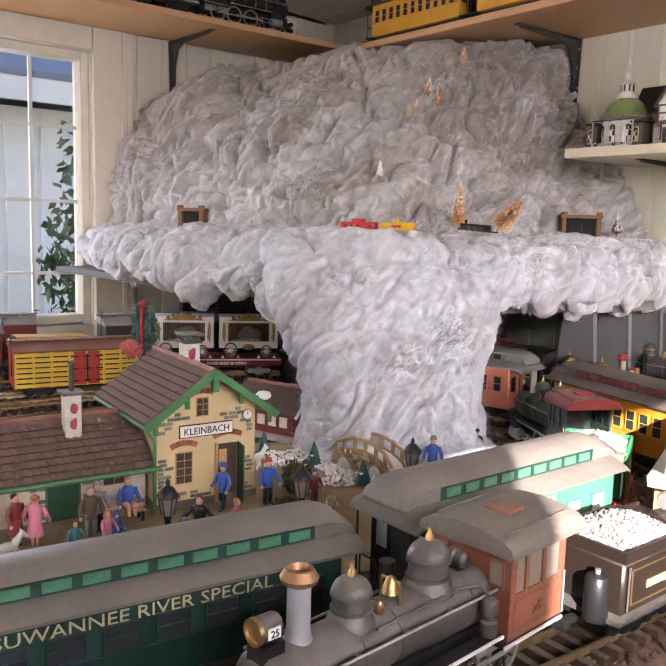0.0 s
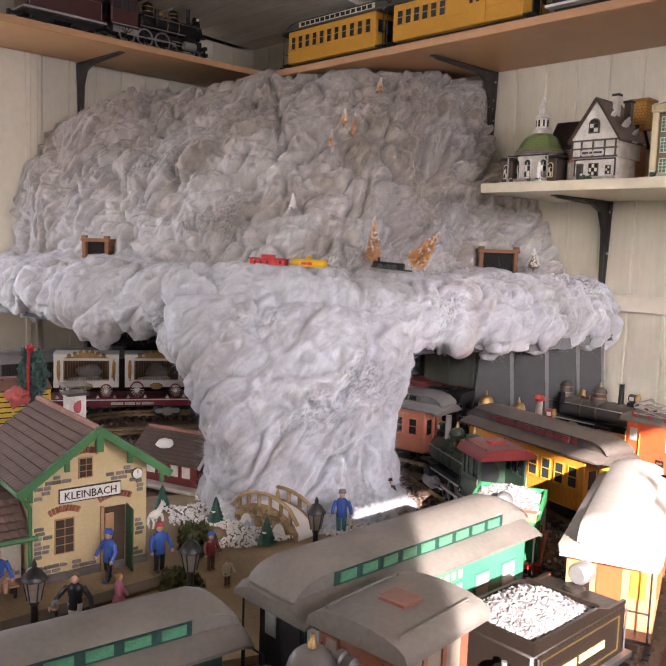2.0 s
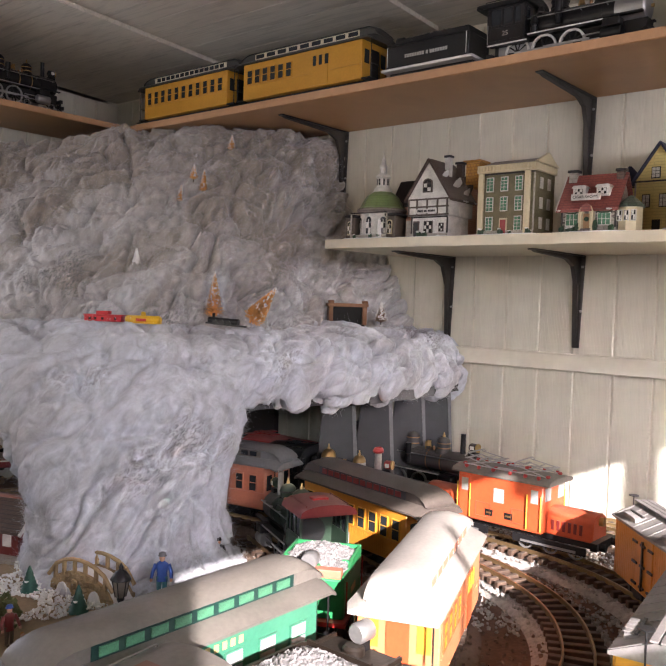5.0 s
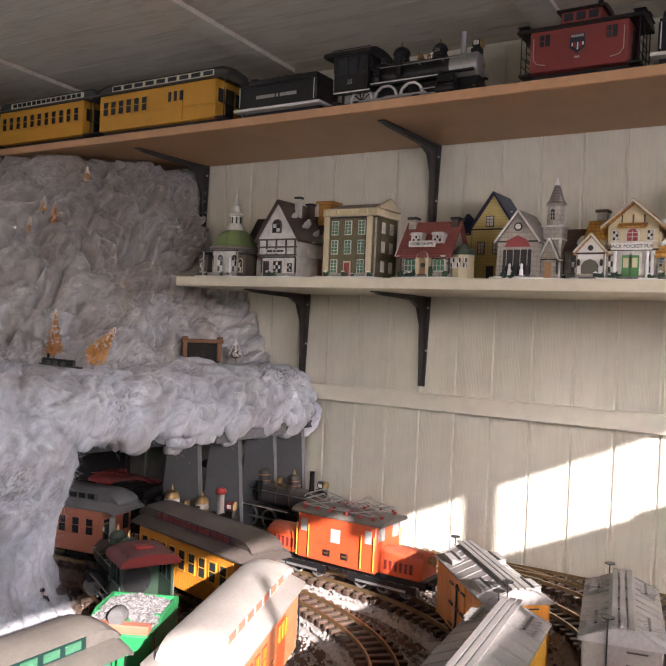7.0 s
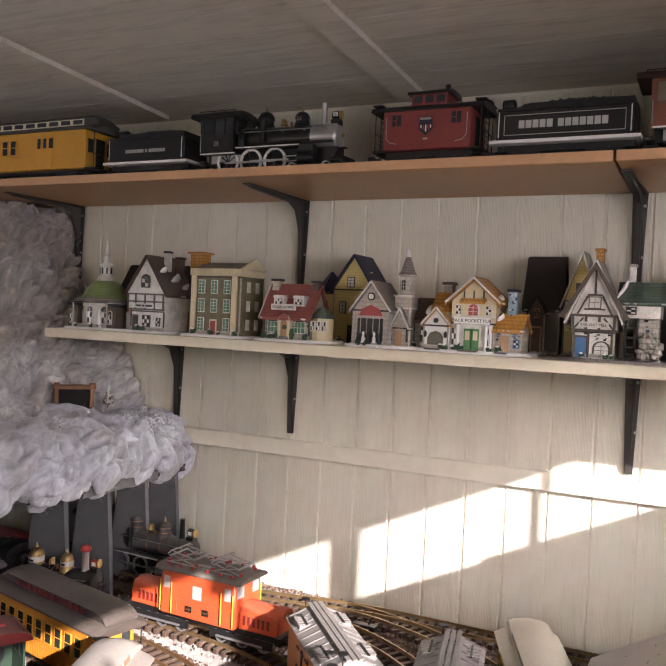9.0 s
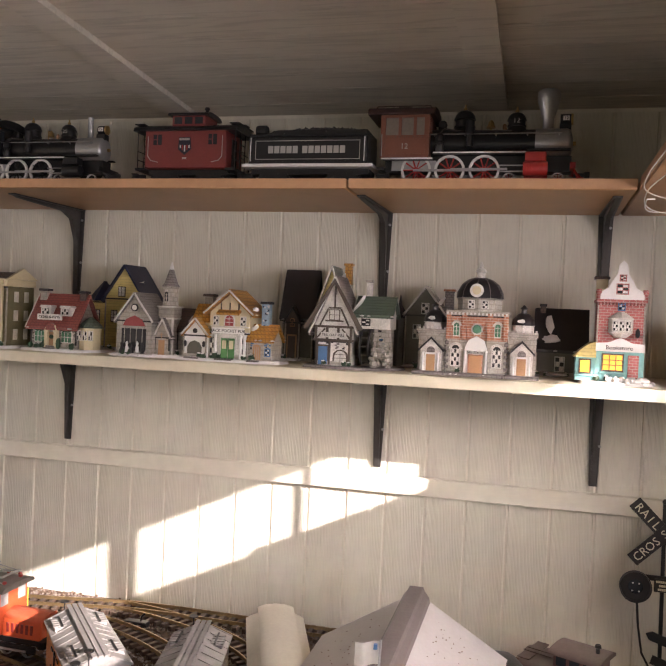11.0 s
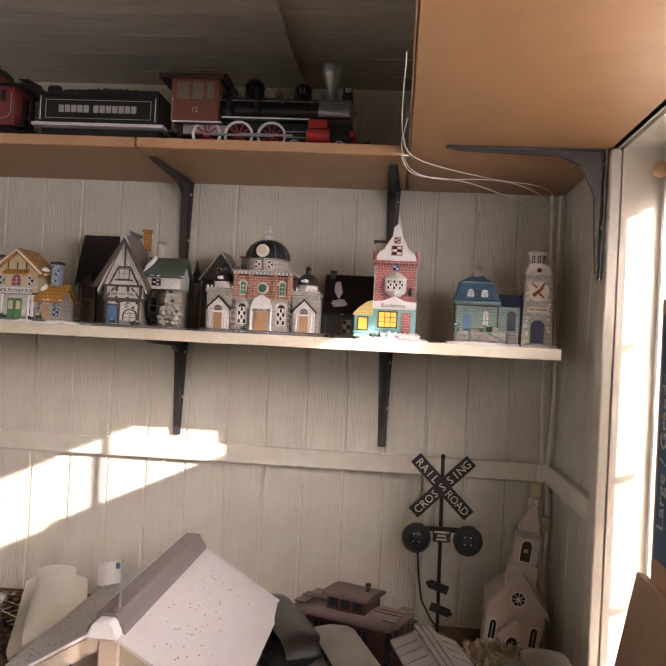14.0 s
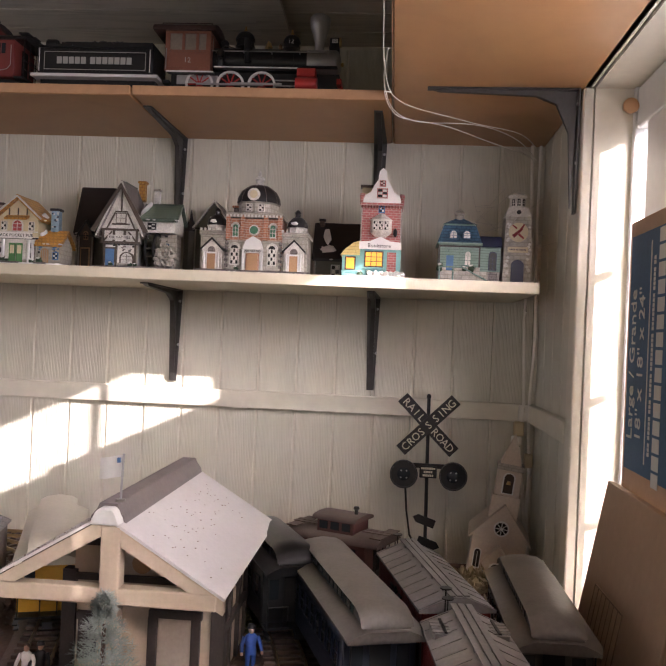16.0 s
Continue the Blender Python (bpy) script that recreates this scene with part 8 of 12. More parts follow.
# grey house behind
ob = house("dark grey gabled house with white-framed windows behind the hall", 3.07, -0.10, 0.13, 0.1, None)
gable(ob, -0.035, 0.055, -0.04, 0.05, 0, 0.125, 0.06, V_OLIVE, V_GREY, "y", 0.006)
part("turret", turned(B(), [(0.018, 0), (0.018, 0.115)], (-0.052, -0.02, 0), 8), V_OLIVE, ob, smooth=None)
part("turret_roof", turned(B(), [(0.022, 0.115), (0.008, 0.140), (0.005, 0.145), (0.001, 0.170)], (-0.052, -0.02, 0), 12), V_DARK, ob)
win_at(ob, 0.01, -0.0405, 0.128, 0.014, 0.022, OFF_WHITE, V_GLASS)
for x in (-0.008, 0.03):
    win_at(ob, x, -0.0405, 0.07, 0.014, 0.03, OFF_WHITE, V_GLASS)
chimney(ob, 0.06, 0.01, 0.13, 0.02, 0.052, V_GREY, V_BRICK)
snow_patch(ob, (0.04, -0.02, 0.15), (0.004, 0.025, 0.02), (0, 36, 0), 44)

# the great station hall
ob = house("orange-brick station hall with a dark clock dome and two domed wings", 3.212, -0.275, 0.25, 0.14, None)
for x0, x1 in ((-0.128, -0.058), (-0.057, 0.06), (0.061, 0.13)):
    part("base", soften(box(B(), x0, x1, -0.062, 0.05, 0, 0.008), 0.001), V_GREY, ob)
part("wall", box(B(), -0.058, 0.062, -0.045, 0.045, 0.008, 0.128), V_BRICK, ob)
part("lower_facing", box(B(), -0.059, 0.063, -0.047, -0.0445, 0.012, 0.075), V_STONE, ob)
part("cornice", soften(box(B(), -0.063, 0.067, -0.051, 0.049, 0.126, 0.136), 0.0015), V_STONE, ob)
for x in (-0.056, -0.024, 0.028, 0.06):
    part("pilaster", soften(box(B(), x - 0.005, x + 0.005, -0.052, -0.0455, 0.075, 0.13), 0.001), V_BRICK, ob)
part("drum", turned(B(), [(0.046, 0.136), (0.046, 0.160), (0.05, 0.163)], (0.002, 0, 0), 8), V_STONE, ob, smooth=None)
part("dome", turned(B(), [(0.049, 0.163), (0.047, 0.176), (0.039, 0.191), (0.026, 0.201), (0.010, 0.206)], (0.002, 0, 0), 24), V_DARK, ob)
part("lantern", turned(B(), [(0.010, 0.204), (0.0085, 0.207), (0.0085, 0.217), (0.012, 0.219), (0.009, 0.225), (0.004, 0.227), (0.0045, 0.231), (0.0015, 0.240)], (0.002, 0, 0), 10), OFF_WHITE, ob)
c = part("clock_surround", turned(B(), [(0.014, 0), (0.014, 0.006)], (-0.002, -0.044, 0.178), 18, "y"), OFF_WHITE, ob)
part("clock_face", turned(B(), [(0.009, 0), (0.009, 0.008)], (-0.002, -0.044, 0.178), 18, "y"), V_CREAM, c)
for x in (-0.012, 0.016):
    win_at(ob, x, -0.0435, 0.142, 0.010, 0.014, OFF_WHITE)
for x in (-0.040, 0.044):
    win_at(ob, x, -0.0478, 0.022, 0.016, 0.042, OFF_WHITE, V_GLASS, True, (2, 4))
    win_at(ob, x, -0.0458, 0.084, 0.011, 0.026, OFF_WHITE, WINDOW_GREEN, True)
part("round_window", turned(B(), [(0.012, 0), (0.012, 0.004)], (0.002, -0.045, 0.098), 16, "y"), OFF_WHITE, ob)
part("round_pane", turned(B(), [(0.009, 0), (0.009, 0.0055)], (0.002, -0.045, 0.098), 16, "y"), WINDOW_GREEN, ob)
part("porch", prism(B(), [(-0.020, 0.008), (0.024, 0.008), (0.024, 0.06), (0.018, 0.075), (0.002, 0.084), (-0.014, 0.075), (-0.020, 0.06)][::-1], -0.055, -0.0475, "y"), SNOW, ob)
sign_at(ob, "PENN STATION", 0.0068, 0.002, -0.0565, 0.046, 0.048, 0.009, BLACK, OFF_WHITE)
door_at(ob, 0.002, -0.0555, 0.008, 0.024, 0.036, V_DOOR_TAN, V_BRICK)
for s in (-1, 1):
    x = 0.002 + s * 0.092
    part("wing", box(B(), x - 0.028, x + 0.028, -0.045, 0.035, 0.008, 0.085), V_STONE, ob)
    part("wing_cornice", soften(box(B(), x - 0.031, x + 0.031, -0.049, 0.038, 0.085, 0.095), 0.0015), V_STONE, ob)
    part("wing_drum", turned(B(), [(0.022, 0.095), (0.022, 0.108), (0.025, 0.11)], (x, -0.01, 0), 8), OFF_WHITE, ob, smooth=None)
    part("wing_dome", turned(B(), [(0.024, 0.11), (0.022, 0.122), (0.012, 0.133), (0.006, 0.135), (0.0055, 0.143), (0.008, 0.145), (0.001, 0.152)], (x, -0.01, 0), 8), V_DARK, ob)
    part("porch", prism(B(), [(x - 0.022, 0.008), (x + 0.022, 0.008), (x + 0.022, 0.052), (x, 0.074), (x - 0.022, 0.052)][::-1], -0.055, -0.0455, "y"), OFF_WHITE, ob)
    for q in (-1, 1):
        part("porch_roof", prism(B(), [(x, 0.074), (x, 0.079), (x + q * 0.026, 0.053), (x + q * 0.026, 0.048)] if q < 0 else [(x, 0.079), (x, 0.074), (x + q * 0.026, 0.048), (x + q * 0.026, 0.053)], -0.058, -0.045, "y"), V_DARK, ob)
    door_at(ob, x, -0.0555, 0.008, 0.018, 0.034, V_DOOR_TAN, SNOW)
    snow_patch(ob, (x - 0.004, -0.032, 0.118), (0.008, 0.004, 0.004), (0, 0, 0), 50 + s)

for x in (-0.040, 0.044):
    for z, r in ((0.056, 0.0125), (0.1045, 0.009)):
        hood = B()
        arc = [(x + r * math.cos(math.pi * k / 8), z + r * math.sin(math.pi * k / 8), -0.0495) for k in range(9)]
        part("window_hood", wire(hood, [(a, y, b) for a, b, y in arc], 0.0016), OFF_WHITE, ob)
for x in (-0.019, 0.023):
    part("porch_column", turned(B(), [(0.0042, 0.008), (0.003, 0.012), (0.0026, 0.05), (0.004, 0.054)], (x, -0.058, 0), 10), SNOW, ob)
for s in (-1, 1):
    for q in (-1, 1):
        part("porch_column", turned(B(), [(0.0034, 0.008), (0.0025, 0.011), (0.0022, 0.044), (0.0034, 0.047)], (0.002 + s * 0.092 + q * 0.0155, -0.058, 0), 10), SNOW, ob)
    part("door_fan", turned(B(), [(0.0085, 0), (0.0085, 0.0015)], (0.002 + s * 0.092, -0.0555, 0.05), 14, "y"), V_GREY, ob)
    for k in range(7):
        part("balustrade_block", box(B(), 0.002 + s * 0.092 - 0.029 + 0.009 * k, 0.002 + s * 0.092 - 0.025 + 0.009 * k, -0.050, -0.046, 0.095, 0.100), OFF_WHITE, ob)
for k in range(10):
    a = 2 * math.pi * k / 10 + 0.2
    part("dome_rib", wire(B(), [(0.002 + r * math.cos(a), r * math.sin(a), z) for r, z in ((0.0492, 0.164), (0.0472, 0.1765), (0.0392, 0.1915), (0.0262, 0.2015), (0.0105, 0.2065))], 0.0009, 5), V_GREY, ob)
for k in range(16):
    part("dentil", box(B(), -0.061 + 0.008 * k, -0.057 + 0.008 * k, -0.0525, -0.0508, 0.1265, 0.132), OFF_WHITE, ob)
for k in range(5):
    for x in (-0.0585, 0.0625):
        part("quoin", soften(box(B(), x - 0.004, x + 0.004, -0.0492, -0.0465, 0.014 + 0.0125 * k, 0.022 + 0.0125 * k), 0.0006), V_GREY, ob)

# dark barn behind
ob = house("brown cottage with a snow-streaked dark roof behind the bookshop", 3.385, -0.10, 0.11, 0.1, None)
gable(ob, -0.05, 0.055, -0.045, 0.045, 0, 0.062, 0.082, V_OLIVE, V_DARK, "x", 0.006)
win_at(ob, 0.0, -0.0455, 0.012, 0.018, 0.03, OFF_WHITE, V_GLASS)
chimney(ob, -0.04, 0.0, 0.125, 0.012, 0.03, V_BROWN)
snow_patch(ob, (-0.025, -0.025, 0.115), (0.010, 0.022, 0.003), (62, 0, 20), 60)
snow_patch(ob, (-0.02, -0.04, 0.082), (0.018, 0.010, 0.003), (62, 0, 0), 61)

# bookshop
ob = house("tall pink-brick bookshop with a stepped white gable and amber windows", 3.487, -0.27, 0.12, 0.13, None)
slab(ob, 0.15, 0.145)
part("wall", box(B(), -0.036, 0.052, -0.035, 0.045, 0.006, 0.172), V_PINK, ob)
ga = [(-0.038, 0.168), (0.054, 0.168), (0.054, 0.178), (0.046, 0.186), (0.034, 0.194), (0.028, 0.206), (0.018, 0.222), (0.016, 0.24), (0.008, 0.248), (0.0, 0.24), (-0.002, 0.222), (-0.012, 0.206), (-0.018, 0.194), (-0.030, 0.186), (-0.038, 0.178)]
part("stepped_gable", prism(B(), ga[::-1], -0.038, -0.030, "y"), SNOW, ob, smooth=None)
part("roof", prism(B(), [(-0.038, 0.1722), (0.054, 0.1722), (0.008, 0.222)], -0.0295, 0.046, "y"), V_BROWN, ob, smooth=None)
part("ground_floor", box(B(), -0.038, 0.054, -0.042, -0.0352, 0.006, 0.07), V_AQUA, ob)
part("pelmet", prism(B(), [(-0.038, 0.066), (0.054, 0.066), (0.054, 0.082), (0.03, 0.084), (0.008, 0.094), (-0.014, 0.084), (-0.038, 0.082)][::-1], -0.047, -0.0425, "y"), SNOW, ob, smooth=None)
lettering("Bookstore", 0.012, V_DARK, ob, (0.006, -0.0476, 0.070))
part("shop_window", box(B(), -0.026, 0.016, -0.0445, -0.0415, 0.026, 0.062), V_TIMBER, ob)
part("lit_pane", box(B(), -0.023, 0.013, -0.0452, -0.044, 0.029, 0.059), V_AMBER_GLOW, ob)
for x in (-0.011, 0.001):
    part("window_bar", box(B(), x - 0.0008, x + 0.0008, -0.0458, -0.0451, 0.029, 0.059), V_TIMBER, ob)
for z in (0.039, 0.049):
    part("window_bar", box(B(), -0.023, 0.013, -0.0457, -0.0451, z - 0.0007, z + 0.0007), V_TIMBER, ob)
part("window_sill", soften(box(B(), -0.029, 0.019, -0.048, -0.0418, 0.022, 0.026), 0.001), V_AQUA, ob)
part("cornice", soften(box(B(), -0.040, 0.056, -0.040, 0.046, 0.164, 0.170), 0.001), V_PINK, ob)
for i in range(14):
    part("dentil", box(B(), -0.037 + 0.0066 * i, -0.0335 + 0.0066 * i, -0.0385, -0.0352, 0.158, 0.164), V_RED, ob)
for a in (-70, -42, -14, 14, 42, 70):
    frond = part("palm_frond", prism(B(), [(-0.0016, 0), (0.0016, 0), (0.0022, 0.012), (0.0, 0.018), (-0.0022, 0.012)], -0.0372, -0.0356, "y"), V_DARK, ob)
    frond.matrix_basis = pose(0.008, 0, 0.166) @ Matrix.Rotation(radians(a), 4, "Y") @ Matrix.Scale(0.9, 4)
part("lean_to_frame", box(B(), -0.069, -0.045, -0.0408, -0.0402, 0.019, 0.049), V_TIMBER, ob)
part("lean_to_sill", soften(box(B(), -0.077, -0.0365, -0.044, -0.0405, 0.014, 0.018), 0.001), V_AQUA, ob)
part("doorway", box(B(), 0.024, 0.044, -0.045, -0.0415, 0.010, 0.06), V_PINK, ob)
part("lean_to", box(B(), -0.075, -0.0365, -0.04, 0.02, 0.006, 0.052), V_AQUA, ob)
part("lean_to_roof", prism(B(), [(-0.08, 0.052), (-0.0365, 0.052), (-0.0365, 0.084), (-0.05, 0.080), (-0.068, 0.066)], -0.044, 0.022, "y"), V_YELLOW, ob, smooth=None)
part("lit_pane", box(B(), -0.066, -0.048, -0.0415, -0.0395, 0.022, 0.046), V_AMBER_GLOW, ob)
part("oriel", turned(B(), [(0.012, 0.094), (0.024, 0.104), (0.024, 0.13), (0.026, 0.132), (0.006, 0.146)], (0.008, -0.034, 0), 8), OFF_WHITE, ob, smooth=None)
for x in (-0.004, 0.008, 0.020):
    win_at(ob, x, -0.0575, 0.108, 0.008, 0.018, OFF_WHITE)
win_at(ob, 0.008, -0.0355, 0.150, 0.011, 0.016, V_DOOR_BLUE, V_GLASS, True)
win_at(ob, 0.008, -0.0385, 0.182, 0.020, 0.018, V_PINK, V_GLASS)
win_at(ob, 0.008, -0.0385, 0.208, 0.010, 0.010, V_PINK, V_GLASS)
for x in (-0.036, 0.052):
    part("corner_post", turned(B(), [(0.005, 0.166), (0.005, 0.18), (0.0065, 0.182), (0.005, 0.19)], (x, -0.034, 0), 10), V_PINK, ob)
chimney(ob, -0.028, 0.02, 0.172, 0.022, 0.04, V_CREAM, V_BROWN)
part("wall_lamp", turned(B(), [(0.002, 0.095), (0.0045, 0.1), (0.0045, 0.108), (0.001, 0.114)], (0.04, -0.042, 0), 8), V_DARK, ob)
for i in range(7):
    snow_patch(ob, (-0.01 + 0.011 * i, -0.056 - 0.006 * (i % 2), 0.010), (0.009, 0.007, 0.007), (0, 0, 30 * i), 70 + i)

# blue mansard house and stone tower
ob = house("sea-green house with a blue mansard roof and a blue door", 3.688, -0.225, 0.15, 0.13, None)
slab(ob, 0.16, 0.15)
part("wall", box(B(), -0.06, 0.03, -0.035, 0.04, 0.03, 0.088), V_SEA, ob)
part("plinth", box(B(), -0.062, 0.075, -0.04, 0.042, 0.006, 0.03), V_STONE, ob)
part("cornice", soften(box(B(), -0.066, 0.036, -0.041, 0.045, 0.088, 0.094), 0.001), V_SEA, ob)
ms = lambda k, z: [(-0.015 - 0.05 * k, -0.038 * k + 0.002, z), (-0.015 + 0.05 * k, -0.038 * k + 0.002, z), (-0.015 + 0.05 * k, 0.042 * k, z), (-0.015 - 0.05 * k, 0.042 * k, z)]
part("mansard_roof", loft(B(), [ms(1.0, 0.094), ms(0.72, 0.134)]), V_BLUE, ob, smooth=None)
part("roof_rim", loft(B(), [ms(0.76, 0.134), ms(0.74, 0.138)]), V_SEA, ob, smooth=None)
part("upper_roof", loft(B(), [ms(0.72, 0.138), ms(0.2, 0.152)]), V_BLUE, ob, smooth=None)
part("cupola", turned(B(), [(0.010, 0.148), (0.010, 0.162), (0.013, 0.164), (0.011, 0.168), (0.004, 0.174)], (-0.015, 0, 0), 12), V_STONE, ob)
for x in (-0.03, 0.0):
    win_at(ob, x, -0.037, 0.104, 0.014, 0.016, V_BLUE, OFF_WHITE, True)
door_at(ob, -0.036, -0.0355, 0.03, 0.016, 0.034, V_DOOR_BLUE, V_SEA)
win_at(ob, 0.004, -0.0355, 0.044, 0.012, 0.03, V_SEA, OFF_WHITE, True)
part("annex", box(B(), 0.0305, 0.078, -0.03, 0.04, 0.03, 0.086), V_SEA, ob)
part("annex_roof", prism(B(), [(-0.036, 0.086), (0.044, 0.086), (0.044, 0.112), (-0.02, 0.112)], 0.030, 0.08, "x"), V_NAVY, ob, smooth=None)
win_at(ob, 0.060, -0.0305, 0.036, 0.014, 0.038, V_NAVY, V_DARK, True)
for i in range(6):
    part("stair", box(B(), 0.05, 0.07, -0.06 + 0.004 * i, -0.056 + 0.004 * i, 0.006, 0.010 + 0.004 * i), V_GREY, ob)
part("porch_rail", wire(wire(B(), [(-0.06, -0.062, 0.006), (-0.06, -0.062, 0.036), (-0.01, -0.062, 0.036), (0.045, -0.062, 0.008)], 0.002), [(-0.03, -0.062, 0.006), (-0.03, -0.062, 0.036)], 0.002), V_SEA, ob)

ob = house("round-topped stone tower with a red crest and dark arched door", 3.803, -0.225, 0.07, 0.09, None)
slab(ob, 0.085, 0.11)
tw = lambda k, z: [(-0.033 * k, -0.033 * k, z), (0.033 * k, -0.033 * k, z), (0.033 * k, 0.033 * k, z), (-0.033 * k, 0.033 * k, z)]
part("tower", loft(B(), [tw(1.0, 0.006), tw(0.86, 0.158)]), V_STONE, ob, smooth=None)
part("tower_top", loft(B(), [tw(0.9, 0.158), tw(0.62, 0.18)]), OFF_WHITE, ob, smooth=None)
part("lantern_room", turned(B(), [(0.018, 0.18), (0.018, 0.202), (0.021, 0.204), (0.021, 0.209), (0.012, 0.214), (0.003, 0.216)], seg=12), OFF_WHITE, ob)
for a in (-35, 0, 35):
    w = win_at(ob, 0, -0.0182, 0.184, 0.007, 0.016, OFF_WHITE, V_DARK, True)
    w.matrix_basis = pose(0, 0, 0, 0, 0, a)
part("porthole", turned(B(), [(0.005, 0), (0.005, 0.003)], (0, -0.026, 0.168), 12, "y"), V_DARK, ob)
part("crest", turned(B(), [(0.022, 0), (0.022, 0.0025)], (0, -0.030, 0.122), 20, "y"), V_CREAM, ob)
cr = B()
for a, b, r in (((-0.012, 0.112), (0.008, 0.13), 0.006), ((0.002, 0.124), (0.012, 0.14), 0.004), ((0.0, 0.118), (0.012, 0.108), 0.004), ((-0.004, 0.13), (-0.014, 0.138), 0.003)):
    tube(cr, (a[0], -0.034, a[1]), (b[0], -0.0335, b[1]), r * 0.7, r * 0.4, 8)
part("crest_figure", cr, V_DOOR_RED, ob)
sign_at(ob, None, 0.005, 0.0, -0.0318, 0.076, 0.045, 0.013, V_GREY, V_CREAM)
win_at(ob, 0, -0.0335, 0.012, 0.022, 0.045, V_NAVY, V_NAVY, True, (0, 0))
for i in range(26):
    rnd = random.Random(i)
    z = 0.015 + 0.13 * rnd.random()
    x = rnd.choice((-1, 1)) * (0.021 + 0.009 * rnd.random()) * (1 - 0.9 * (z - 0.006))
    part("cobble", blob(B(), (x, -0.0335 + 0.031 * (z - 0.006), z), (0.0042, 0.0016, 0.0034), 0.2, 1, i), OFF_WHITE, ob)


# fired shrubs, steps and snow heaps at the feet of the houses
V_SHRUB = mat("glazed_shrub", (0.03, 0.07, 0.035), 0.45, vary=0.5, scale=120, bump=0.5)
V_DARK_LINE = mat("dark_glaze_and_eave_shade", (0.035, 0.03, 0.028), 0.4, vary=0.2, scale=80)
bpy.context.view_layer.update()
for _k, _h in enumerate([o for o in scene.objects if o.get("category", "") == "ceramic house"]):
    _boxes = [c for c in _h.children if c.type == "MESH" and c.name.split(".")[0] == "wall"]
    _rnd = random.Random(300 + _k)
    for _w in _boxes:
        _pts = [v.co for v in _w.data.vertices]
        _x0, _x1 = min(p.x for p in _pts), max(p.x for p in _pts)
        _y0, _z0, _z1 = min(p.y for p in _pts), min(p.z for p in _pts), max(p.z for p in _pts)
        if _x1 - _x0 < 0.03 or _z0 > 0.03:
            continue
        # eave shadow painted as a dark strip, corner posts and a base course
        part("eave_line", box(B(), _x0 - 0.001, _x1 + 0.001, _y0 - 0.0022, _y0 - 0.0002, _z1 - 0.0045, _z1 - 0.001), V_DARK_LINE, _h)
        part("base_course", soften(box(B(), _x0 - 0.0015, _x1 + 0.0015, _y0 - 0.0026, _y0 - 0.0002, _z0, _z0 + 0.009), 0.0006), V_STONE, _h)
        for _x in (_x0, _x1):
            part("corner_post", box(B(), _x - 0.0016, _x + 0.0016, _y0 - 0.0019, _y0 + 0.0012, _z0 + 0.0092, _z1 - 0.0047), V_DARK_LINE if _k % 3 == 1 else V_STONE, _h)
        for _i in range(max(2, int((_x1 - _x0) / 0.022))):
            _x = _rnd.uniform(_x0, _x1)
            _r = _rnd.uniform(0.004, 0.0075)
            if abs(_x - (_x0 + _x1) / 2) < 0.010:
                continue
            _s = part("shrub", blob(B(), (_x, _y0 - 0.006, _z0 + _r * 0.8), (_r, _r * 0.8, _r * 1.2), 0.7, 2, _rnd.random() * 9), V_SHRUB, _h)
            part("snow_cap", blob(B(), (_x - _r * 0.2, _y0 - 0.007, _z0 + _r * 1.8), (_r * 0.7, _r * 0.6, _r * 0.35), 0.6, 2, _rnd.random() * 9), SNOW, _s)
        for _i in range(3):
            _x, _r = _rnd.uniform(_x0 - 0.006, _x1 + 0.006), _rnd.uniform(0.005, 0.010)
            part("snow_mound", blob(B(), (_x, _y0 - 0.013, 0.004), (_r * 1.5, _r * 0.7, _r * 0.4), 0.6, 2, _rnd.random() * 9), SNOW, _h)

# ---- tracks ----
SLEEPER_MESH = finish(soften(box(B(), -0.0055, 0.0055, -0.044, 0.044, 0, 0.012), 0.001), "sleeper", SLEEPER)
BROWN_BALLAST = mat("brown_ballast", (0.15, 0.10, 0.07), 0.85, vary=0.4, scale=200, bump=0.4)
PALE_BALLAST = mat("pale_ballast", (0.40, 0.38, 0.36), 0.85, vary=0.45, scale=200, bump=0.4)


def smooth_line(points, step):
    """A rounded line through plan points, at even steps: places and headings."""
    pts = [Vector(p) for p in points]
    fine = []
    for i in range(len(pts) - 1):
        p0, p1, p2, p3 = pts[max(i - 1, 0)], pts[i], pts[i + 1], pts[min(i + 2, len(pts) - 1)]
        for k in range(12):
            t = k / 12
            fine.append(0.5 * (2 * p1 + (p2 - p0) * t + (2 * p0 - 5 * p1 + 4 * p2 - p3) * t * t + (3 * p1 - p0 - 3 * p2 + p3) * t ** 3))
    fine.append(pts[-1])
    out, left = [], 0.0
    for a, b in zip(fine, fine[1:]):
        d = (b - a).length
        while left < d:
            out.append((a + (b - a) * (left / d), math.atan2(b.y - a.y, b.x - a.x)))
            left += step
        left -= d
    return out


def strip(line, profile, z):
    """A long form with one cross-section (across, up) along a line."""
    bm = B()
    rows = []
    for p, a in line:
        n = Vector((-math.sin(a), math.cos(a)))
        rows.append([bm.verts.new((p.x + n.x * o, p.y + n.y * o, z + h)) for o, h in profile])
    for a, b in zip(rows, rows[1:]):
        ring_face(bm, a, b)
    bm.faces.new(rows[0][::-1])
    bm.faces.new(rows[-1])
    return bm


RAIL_SHAPE = [(-0.0022, -0.009), (0.0022, -0.009), (0.001, -0.006), (0.001, -0.003), (0.0015, -0.0025), (0.0015, 0), (-0.0015, 0), (-0.0015, -0.0025), (-0.001, -0.003), (-0.001, -0.006)]


